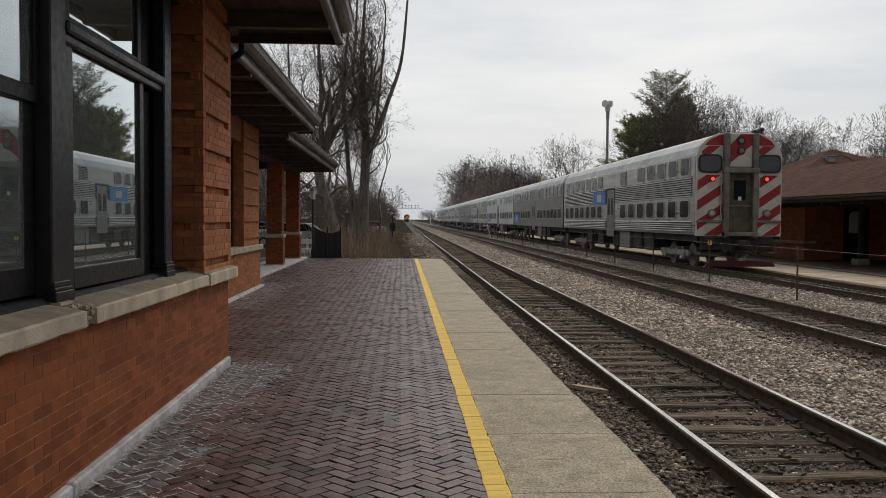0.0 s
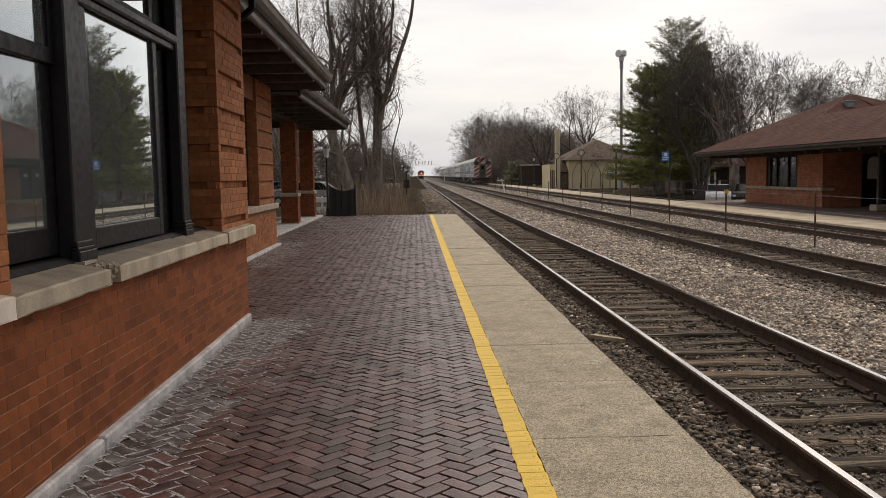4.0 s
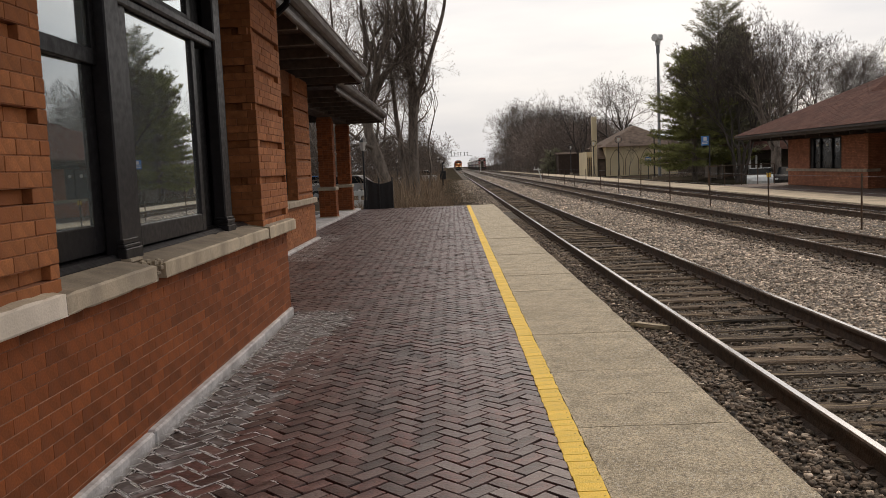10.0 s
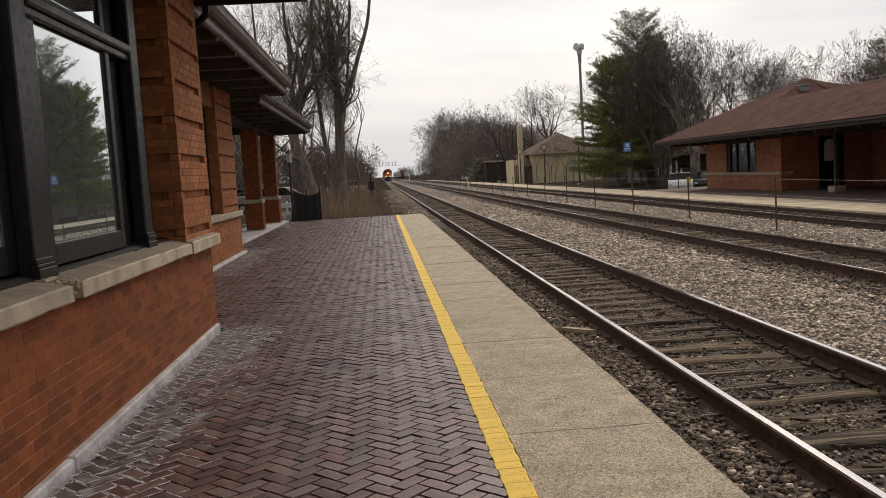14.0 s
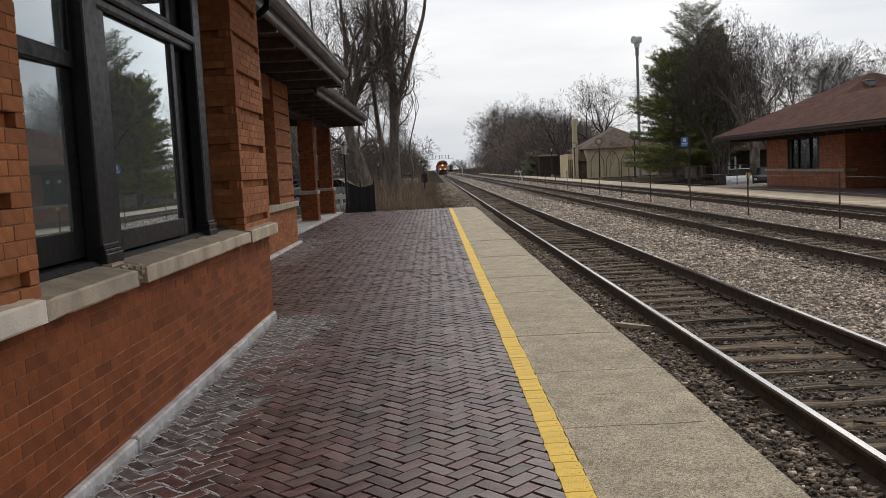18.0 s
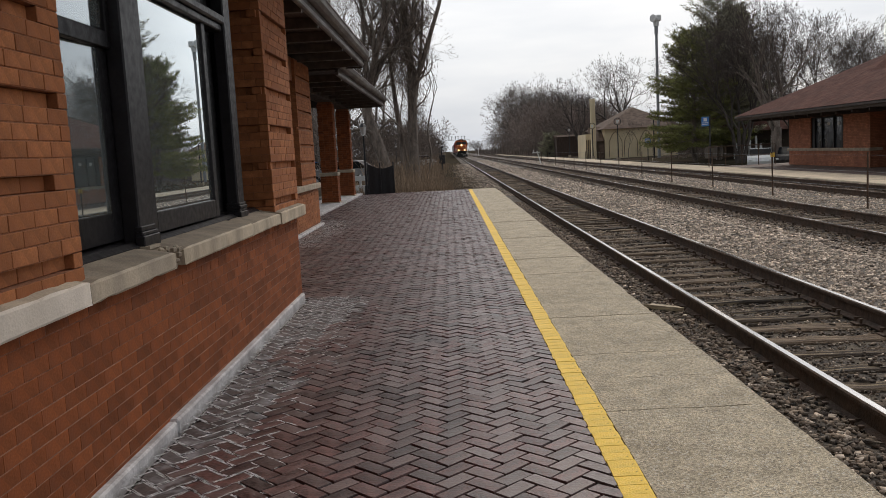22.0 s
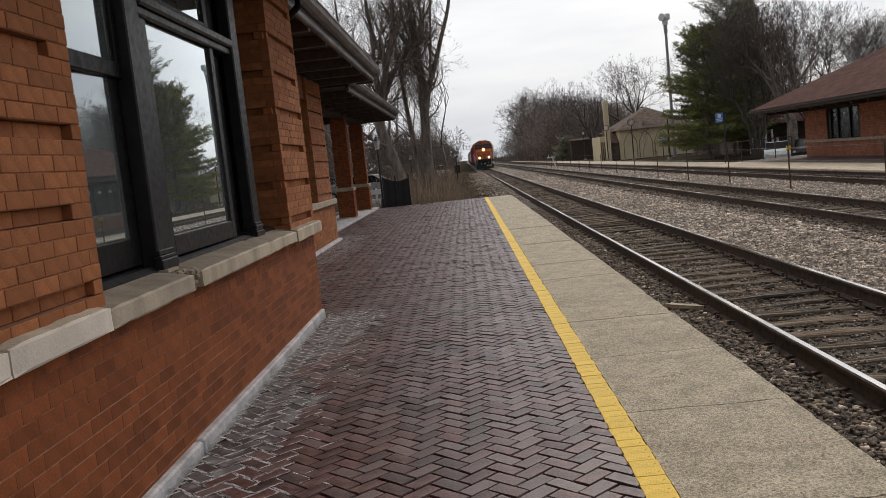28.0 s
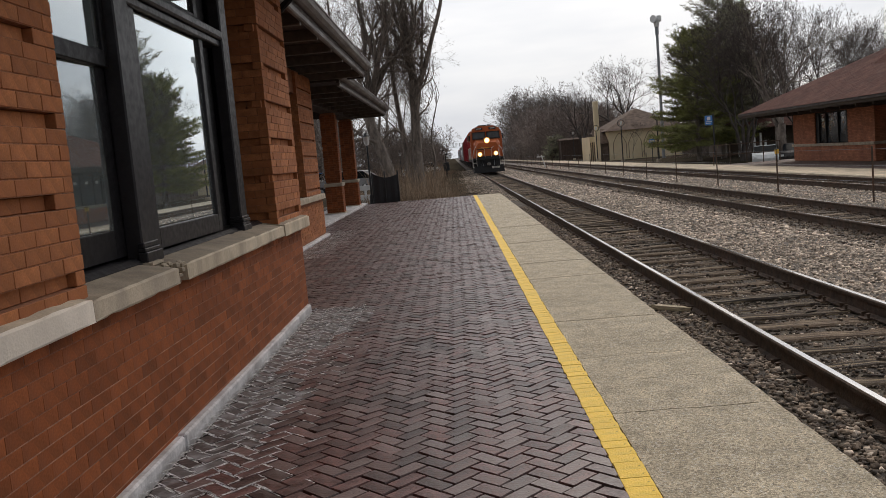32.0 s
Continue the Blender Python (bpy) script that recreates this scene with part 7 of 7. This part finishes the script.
    g = Geo().cut(-0.16, 0.16, -0.8, 0.2, 0.72, 0.98, 0.04).tube((-0.4, -0.3, 0.6), (0.4, -0.3, 0.5), 0.04, 0.04, 6).pipe([(-0.7, -0.2, 0.95), (-0.6, -0.4, 0.5), (-0.4, -0.2, 0.8)], 0.03, 6).pipe([(0.7, -0.2, 0.95), (0.55, -0.4, 0.45), (0.4, -0.2, 0.8)], 0.03, 6)
    part("coupler", g, M_UNDER, ob, "black coupler and hoses")
    part("headstock", Geo().cut(-1.3, 1.3, -0.12, 0.3, 0.6, 1.12, 0.03), M_UNDER, ob)


def coach(fluted=True, cab=False, label="silver two-storey commuter coach", body=None):
    body = body or M_STAIN
    ob = thing("commuter_coach", label, "railway coach", group="cars of the commuter train")
    W, L = 1.58, CAR_L - 0.45
    sec = [(-W, 1.22), (-W, 4.05), (-W + 0.10, 4.36), (-W + 0.38, 4.64), (-0.75, 4.82), (0, 4.89), (0.75, 4.82), (W - 0.38, 4.64), (W - 0.10, 4.36), (W, 4.05), (W, 1.22)]
    part("body", Geo().prism(sec[:2] + [(-W + 0.05, 4.2), (W - 0.05, 4.2)] + sec[-2:], "y", 0.02, L), body, ob)
    part("roof", Geo().prism([(-W + 0.015, 4.12)] + [(x * 1.004, z + 0.012) for x, z in sec[2:-2]] + [(W - 0.015, 4.12)], "y", 0.05, L - 0.03), M_ROOFW, ob, "white domed roof")
    for s in (-1, 1):
        def skin(out, y0, y1, z0, z1, c=0.01):
            return Geo().cut(min(s * W, s * (W + out)), max(s * W, s * (W + out)), y0, y1, z0, z1, c)
        ribs = Geo()
        zs = [1.27 + 0.085 * k for k in range(5)] + [2.56 + 0.085 * k for k in range(9)]
        for z in zs:
            for a, b in ((0.35, L / 2 - 1.0), (L / 2 + 1.0, L - 0.35)):
                ribs.prism([(s * W, z), (s * (W + 0.050), z + 0.006), (s * (W + 0.042), z + 0.026), (s * W, z + 0.056)], "y", a, b)
        if fluted:
            part("fluting", ribs, body, ob, kind="stuff")
            # dark sheets behind the ribs paint in the shade of the gaps
            part("groove_panel", skin(0.004, 0.35, L - 0.35, 1.26, 1.66, 0.001), M_SOOT_SHADE, ob, "dark backing with the shade of the grooves painted in")
            part("groove_panel", skin(0.004, 0.35, L - 0.35, 2.55, 3.31, 0.001), M_SOOT_SHADE, ob)
        else:
            part("belt_rail", skin(0.015, 0.3, L - 0.3, 2.52, 2.60, 0.004), body, ob)
        part("skirt", skin(0.012, 0.1, L - 0.1, 1.16, 1.25, 0.004), M_STAIN_D, ob)
        for z0, z1, n0 in ((1.80, 2.42, 0), (3.38, 4.0, 1)):
            for k in range(7):
                for side in (0, 1):
                    y = (0.62 + 1.52 * k) if side == 0 else (L - 0.62 - 1.05 - 1.52 * k)
                    if n0 and k == 5 and side == 0:
                        continue
                    if abs(y + 0.5 - L / 2) < 1.5:
                        continue
                    wdw = part("window", rounded(s, W, 0.03, y - 0.02, y + 1.07, z0 - 0.055, z1 + 0.055), M_STAIN, ob, "silver window frame")
                    part("pane", rounded(s, W, 0.036, y + 0.05, y + 1.0, z0, z1), M_TGLASS, wdw)
        d = part("door", skin(0.025, L / 2 - 0.75, L / 2 + 0.75, 0.85, 3.2), M_STAIN_D, ob, "grey sliding doors")
        for a in (-0.55, 0.12):
            part("pane", skin(0.032, L / 2 + a, L / 2 + a + 0.43, 1.95, 2.8), M_DGLASS, d)
        ey, ez = (L / 2 + 1.0, 2.5) if cab else (L - 4.2, 1.45)
        part("emblem", skin(0.056, ey, ey + 2.9, ez, ez + 0.7, 0.006), M_BLUE, ob, "blue emblem panel")
        part("emblem_mark", skin(0.060, ey + 1.0, ey + 1.9, ez + 0.16, ez + 0.52, 0.002), M_WSTRIPE, ob)
        g = skin(0.02, L / 2 - 3.0, L / 2 - 1.9, 3.35, 4.0)
        for q in range(8):
            z = 3.38 + 0.075 * q
            g.box(min(s * W, s * (W + 0.045)), max(s * W, s * (W + 0.045)), L / 2 - 2.95, L / 2 - 1.95, z, z + 0.03)
        part("grille", g, M_STAIN_D, ob, "louvred grille")
    und = Geo().box(-1.35, 1.35, 0.4, L - 0.4, 0.9, 1.24)
    for y in (6.4, 8.2, 12.2, 15.5, 18.2):
        und.cut(-1.45, 1.45, y - 0.62, y + 0.62, 0.38, 1.2, 0.05)
    part("underframe", und, M_UNDER, ob)
    part("equipment_box", Geo().cut(-1.5, 1.5, 9.4, 11.2, 0.36, 1.15, 0.05), M_STAIN_D, ob, "pale equipment box")
    for y in (3.6, L - 3.6):
        g = Geo()
        bogie(g, y, 1.12)
        part("bogie", g, M_TRUCK, ob)
    part("gangway", Geo().box(-0.55, 0.55, L - 0.02, CAR_L + 0.02, 1.2, 3.5), M_BLACK, ob)
    if cab:
        cab_end(ob)
    for piece in ob.children:
        if not piece.name.startswith(("bogie", "pilot")):
            piece.location.z += 0.12
    return ob


TRAIN = []
first = coach(True, True, "silver two-storey cab coach with red and white striped end")
plain = coach(False, False, "grey two-storey commuter coach with smooth sides", M_STAIN_D)
flut = coach(True, False, "silver fluted two-storey commuter coach")
wht = coach(False, False, "pale two-storey commuter coach", M_ROOFW)
TRAIN = [first, plain, wht]
for k, src in enumerate((flut, plain, flut, flut, plain, flut)):
    TRAIN.append(flut if k == 0 else copy_thing(src, Matrix.Identity(4)))


# ---- the approaching freight train ----
def locomotive():
    """A wide-nosed road locomotive; its front is at y = 0 and it faces -y."""
    ob = thing("locomotive", "orange diesel locomotive with black trim and lit headlights", "locomotive", group="freight train")
    # nose: tapered in plan, with chamfered shoulders and a sloping top
    g = Geo()
    rings = [(-0.02, [(-1.02, 1.52), (-1.02, 2.62), (-0.86, 2.92), (0.86, 2.92), (1.02, 2.62), (1.02, 1.52)]),
             (0.30, [(-1.22, 1.52), (-1.22, 2.80), (-1.02, 3.12), (1.02, 3.12), (1.22, 2.80), (1.22, 1.52)]),
             (1.55, [(-1.30, 1.52), (-1.30, 3.00), (-1.10, 3.32), (1.10, 3.32), (1.30, 3.00), (1.30, 1.52)])]
    for y, ring in rings:
        g.v += [(x, y, z) for x, z in ring]
    for k in range(2):
        g.f += [(k * 6 + i, k * 6 + (i + 1) % 6, k * 6 + 6 + (i + 1) % 6, k * 6 + 6 + i) for i in range(6)]
    g.f += [tuple(range(5, -1, -1)), tuple(range(12, 18))]
    g.m = [0] * len(g.f)
    nose = part("nose", g, M_ORANGE, ob, "orange wedge-shaped nose")
    part("nose_door", Geo().cut(0.42, 0.98, -0.045, -0.01, 1.66, 2.62, 0.012), M_ORANGE, nose)
    part("nose_bar", Geo().cut(-1.04, 0.36, -0.04, -0.015, 2.30, 2.36, 0.006), M_BLACK, nose, "dark painted bar")
    part("nose_bar", Geo().cut(-0.80, 0.20, -0.04, -0.015, 2.42, 2.47, 0.006), M_YELSTR, nose, "yellow painted bar")
    part("nose_bar", Geo().cut(-1.03, 1.03, -0.05, -0.01, 1.52, 1.66, 0.01), M_BLACK, nose)
    # cab: sides upright to the eaves, windscreens leaning back, roof in three slopes
    part("cab", Geo().prism([(-1.52, 1.52), (-1.56, 3.30), (-1.50, 3.95), (-1.30, 4.30), (-0.75, 4.56), (0.75, 4.56), (1.30, 4.30), (1.50, 3.95), (1.56, 3.30), (1.52, 1.52)], "y", 1.40, 4.5), M_ORANGE, ob, "orange cab")
    brow = part("brow", Geo().prism([(-1.42, 4.02), (-1.26, 4.28), (-0.74, 4.52), (0.74, 4.52), (1.26, 4.28), (1.42, 4.02)], "y", 1.12, 1.42), M_ORANGE, ob, "orange brow over the windscreens")
    part("roof_panel", Geo().prism([(-1.40, 4.30), (-0.78, 4.585), (0.78, 4.585), (1.40, 4.30), (0.70, 4.52), (-0.70, 4.52)], "y", 1.5, 4.45), M_SOOT_SHADE, ob, "sooty cab roof")
    for s in (-1, 1):
        def sp(a, b):
            return min(s * a, s * b), max(s * a, s * b)
        w = part("windscreen", Geo().prism([(sp(0.06, 1.36)[0], 3.30), (sp(0.06, 1.36)[1], 3.30), (sp(0.06, 1.30)[1], 4.04), (sp(0.06, 1.30)[0], 4.04)], "y", 1.30, 1.42), M_BLACK, ob, "black windscreen frame")
        x0, x1 = sp(0.16, 1.24)
        part("pane", Geo().prism([(x0, 3.40), (x1, 3.40), (x1, 3.95), (x0, 3.95)], "y", 1.275, 1.32), M_SKYGLASS, w, "windscreen glass")
        part("wiper", Geo().tube((s * 0.5, 1.26, 3.42), (s * 0.8, 1.26, 3.80), 0.014, 0.010, 4), M_BLACK, w)
        nb = part("number_board", Geo().cut(*sp(0.30, 1.0), 1.02, 1.14, 4.20, 4.42, 0.02), M_BLACK, brow)
        part("number_bar", Geo().box(*sp(0.42, 0.88), 1.008, 1.02, 4.27, 4.35), M_WSTRIPE, nb)
        dl = part("ditch_lamp", Geo().tube((s * 0.77, -0.42, 1.86), (s * 0.77, -0.10, 1.86), 0.19, 0.15, 14), M_BLACK, ob, "ditch lamp housing")
        # added glowing disc, wider than the lens, for the lamp's glare
        part("reflector", Geo().disc((s * 0.77, -0.425, 1.86), "y", 0.22, 0.03, 16), M_LAMP_HALO, dl, "glowing disc in place of the lamp's halo")
        part("lens", Geo().disc((s * 0.77, -0.45, 1.86), "y", 0.15, 0.03, 14), M_LAMP, dl, "lit ditch lamp")
        part("bracket", Geo().cut(*sp(0.70, 0.84), -0.40, -0.10, 1.60, 1.70, 0.01), M_BLACK, dl)
        part("hand_rail", Geo().pipe([(s * 1.50, -0.42, 0.62), (s * 1.50, -0.42, 1.55), (s * 1.36, -0.36, 2.25), (s * 1.10, -0.05, 2.62)], 0.030, 6).pipe([(s * 1.12, -0.44, 0.70), (s * 1.12, -0.44, 1.60), (s * 1.02, -0.10, 2.30)], 0.026, 6), M_WSTRIPE, ob, "pale grab rail")
        part("hand_rail", Geo().pipe([(s * 0.30, -0.44, 1.55), (s * 0.34, -0.44, 2.38), (s * 0.58, -0.10, 2.50)], 0.022, 6), M_WSTRIPE, ob)
        for k in range(3):
            part("step", Geo().cut(*sp(1.0, 1.52), -0.44, 0.02, 0.28 + 0.38 * k, 0.33 + 0.38 * k, 0.008), M_BLACK, ob)
            part("step_edge", Geo().box(*sp(1.0, 1.52), -0.452, -0.44, 0.285 + 0.38 * k, 0.325 + 0.38 * k), M_WSTRIPE, ob, "white step edge")
        sw = part("side_window", Geo().cut(*sp(1.55, 1.58), 2.0, 4.1, 3.18, 3.88, 0.01), M_BLACK, ob)
        part("pane", Geo().cut(*sp(1.575, 1.59), 2.1, 3.0, 3.26, 3.80, 0.005).cut(*sp(1.575, 1.59), 3.1, 4.0, 3.26, 3.80, 0.005), M_DGLASS, sw)
        part("mirror", Geo().cut(*sp(1.60, 1.72), 1.75, 1.80, 3.25, 3.75, 0.01), M_BLACK, ob)
        part("walkway_rail", Geo().pipe([(s * 1.48, 4.8, 2.62), (s * 1.48, 21.2, 2.62)], 0.022, 5), M_WSTRIPE, ob, "pale walkway rail")
        for k in range(9):
            part("stanchion", Geo().tube((s * 1.48, 4.8 + 2.05 * k, 1.55), (s * 1.48, 4.8 + 2.05 * k, 2.62), 0.02, 0.02, 5), M_WSTRIPE, ob)
        part("side_sill", Geo().cut(*sp(1.40, 1.54), -0.3, 21.9, 1.18, 1.52, 0.02), M_BLACK, ob, "black side sill")
        part("sill_stripe", Geo().box(*sp(1.54, 1.548), 0.2, 21.6, 1.44, 1.50), M_YELSTR, ob, "yellow sill stripe")
        g = Geo()
        for k in range(9):
            g.cut(*sp(0.96, 0.985), 5.1 + 1.1 * k, 6.05 + 1.1 * k, 1.75, 3.5, 0.008)
        part("hood_doors", g, M_ORANGE, ob, "orange engine-room doors", kind="stuff")
    lamp = part("head_lamp", Geo().cut(-0.30, 0.30, -0.10, 0.34, 2.88, 3.40, 0.06), M_ORANGE, ob, "orange headlight casing")
    # the headlight's glare, again as an added glowing disc
    part("reflector", Geo().disc((0, -0.11, 3.14), "y", 0.27, 0.03, 18), M_LAMP_HALO, lamp, "glowing disc in place of the lamp's halo")
    part("lens", Geo().disc((0, -0.135, 3.14), "y", 0.20, 0.03, 16), M_LAMP, lamp, "lit headlight")
    part("hood", Geo().prism([(-0.95, 1.5), (-0.95, 4.0), (-0.70, 4.32), (0.70, 4.32), (0.95, 4.0), (0.95, 1.5)], "y", 4.5, 15.4), M_ORANGE, ob, "long orange hood")
    part("hood_top", Geo().prism([(-0.72, 4.30), (-0.70, 4.36), (0.70, 4.36), (0.72, 4.30)], "y", 4.6, 15.3), M_SOOT_SHADE, ob, "sooty hood top")
    part("exhaust", Geo().cut(-0.35, 0.35, 9.4, 10.6, 4.34, 4.52, 0.03), M_SOOT_SHADE, ob)
    rad = part("radiator", Geo().prism([(-1.0, 1.5), (-1.0, 3.2), (-1.52, 3.55), (-1.52, 4.25), (-1.25, 4.55), (1.25, 4.55), (1.52, 4.25), (1.52, 3.55), (1.0, 3.2), (1.0, 1.5)], "y", 15.4, 21.0), M_ORANGE, ob, "winged radiator section")
    for s in (-1, 1):
        part("grille", Geo().cut(min(s * 1.52, s * 1.54), max(s * 1.52, s * 1.54), 15.8, 20.6, 3.62, 4.2, 0.01), M_SOOT_SHADE, rad)
    part("horn", Geo().tube((0.35, 3.2, 4.72), (0.35, 3.7, 4.72), 0.10, 0.05, 8).tube((0.55, 3.3, 4.70), (0.55, 3.7, 4.70), 0.08, 0.05, 8).cut(0.3, 0.6, 3.5, 3.7, 4.55, 4.72, 0.02), M_GREYM, ob)
    part("cooler", Geo().cut(-0.65, 0.15, 2.4, 3.8, 4.55, 4.70, 0.04), M_SOOT_SHADE, ob, "roof-top cooling unit")
    part("deck", Geo().cut(-1.40, 1.40, -0.40, 21.9, 1.30, 1.52, 0.02), M_BLACK, ob)
    part("front_sheet", Geo().cut(-1.12, 1.12, -0.46, -0.38, 0.72, 1.54, 0.02), M_BLACK, ob, "black front sheet")
    part("anticlimber", Geo().prism([(-0.95, -0.78), (-0.75, -0.92), (0.75, -0.92), (0.95, -0.78), (0.95, -0.44), (-0.95, -0.44)], "z", 1.34, 1.56), M_BLACK, ob)
    part("plow", Geo().prism([(-1.48, 0.10), (-1.40, 0.74), (1.40, 0.74), (1.48, 0.10)], "y", -0.78, -0.60), M_BLACK, ob, "black snow plough")
    for x0, x1 in ((0.30, 0.52), (0.60, 0.72), (0.78, 1.05)):
        part("plow_mark", Geo().box(x0, x1, -0.79, -0.78, 0.46, 0.64), M_WSTRIPE, ob, "white painted mark")
    part("tank", Geo().cut(-1.3, 1.3, 7.9, 13.4, 0.35, 1.25, 0.15), M_BLACK, ob, "black fuel tank")
    g = Geo().cut(-0.17, 0.17, -1.15, -0.4, 0.76, 1.02, 0.05)
    part("coupler", g, M_TRUCK, ob, "worn steel coupler")
    for s in (-1, 1):
        for k in range(3):
            x = s * (0.38 + 0.17 * k)
            part("hose", Geo().pipe([(x, -0.46, 1.22), (x * 1.02, -0.66, 1.02), (x * 0.95, -0.70, 0.66), (x * 0.82, -0.58, 0.48)], 0.030, 5), M_GREYM if k == 1 else M_BLACK, ob)
    for y in (4.4, 17.4):
        g = Geo()
        bogie(g, y, 1.15)
        for s in (-1, 1):
            g.disc((s * 0.76, y, 0.52), "x", 0.52, 0.13, 16)
        part("bogie", g, M_UNDER, ob, "grimy six-wheel bogie")
    return ob


def freight_car(kind, mat, label):
    ob = thing("freight_car", label, "freight car", group="freight train")
    if kind == "box":
        part("body", Geo().cut(-1.5, 1.5, 0.3, 17.2, 1.1, 4.5, 0.06), mat, ob)
        g = Geo()
        for k in range(15):
            for s in (-1, 1):
                g.box(min(s * 1.5, s * 1.56), max(s * 1.5, s * 1.56), 0.8 + 1.1 * k, 0.9 + 1.1 * k, 1.15, 4.4)
        part("ribs", g, mat, ob)
        part("roof", Geo().prism([(-1.5, 4.5), (0, 4.75), (1.5, 4.5)], "y", 0.3, 17.2), M_GREYCAR, ob)
    elif kind == "hopper":
        part("body", Geo().prism([(-1.55, 1.6), (-1.6, 4.0), (-1.1, 4.6), (1.1, 4.6), (1.6, 4.0), (1.55, 1.6), (0.6, 0.6), (-0.6, 0.6)], "y", 1.6, 15.9), mat, ob)
        part("ends", Geo().box(-1.4, 1.4, 0.3, 1.6, 1.1, 1.4).box(-1.4, 1.4, 15.9, 17.2, 1.1, 1.4), mat, ob)
    else:
        part("body", Geo().tube((0, 0.8, 2.75), (0, 16.7, 2.75), 1.5, 1.5, 18), mat, ob, smooth=False)
        part("dome", Geo().tube((0, 8.7, 4.1), (0, 8.7, 4.6), 0.5, 0.5, 12), mat, ob)
    part("sill", Geo().box(-0.4, 0.4, 0, 17.5, 0.85, 1.12), M_UNDER, ob)
    for y in (2.4, 15.1):
        g = Geo()
        bogie(g, y, 1.0)
        part("bogie", g, M_UNDER, ob)
    return ob


loco = locomotive()
FREIGHT = [(loco, 0.0)]
red_box = freight_car("box", M_BROWNRED, "brown-red ribbed steel freight boxcar")
grey_hop = freight_car("hopper", M_GREYCAR, "grey covered steel hopper car")
wht_tank = freight_car("tank", M_ROOFW, "white round tank car on rails")
black_tank = freight_car("tank", M_BLACK, "black round tank car on rails")
red_box2 = freight_car("box", M_RED, "bright red ribbed freight boxcar")
order = [red_box2, red_box2, red_box, grey_hop, black_tank, wht_tank, grey_hop, red_box, grey_hop, black_tank, grey_hop, red_box2, grey_hop, black_tank]
seen_cars = set()
for k, src in enumerate(order):
    FREIGHT.append((src if src.name not in seen_cars else copy_thing(src, Matrix.Identity(4)), 22.8 + 18.0 * k))
    seen_cars.add(src.name)
for car in TRAIN:
    car.scale = (1.03, 1.0, 1.03)
loco.scale = (1.03, 1.0, 1.04)


def motions():
    """The commuter train leaves on the far track, the freight train comes nearer on the near track."""
    for k, car in enumerate(TRAIN):
        walk(car, [(t, pose(TRACKS[2], 31.0 + 31.9 * t + CAR_L * k, RAIL_Z)) for t in (0, 8, 16, 24, 32)])
    for car, back in FREIGHT:
        walk(car, [(t, pose(TRACKS[0], 84.0 + 14.6 * (32 - t) + back, RAIL_Z)) for t in (0, 8, 16, 24, 32)])


motions()
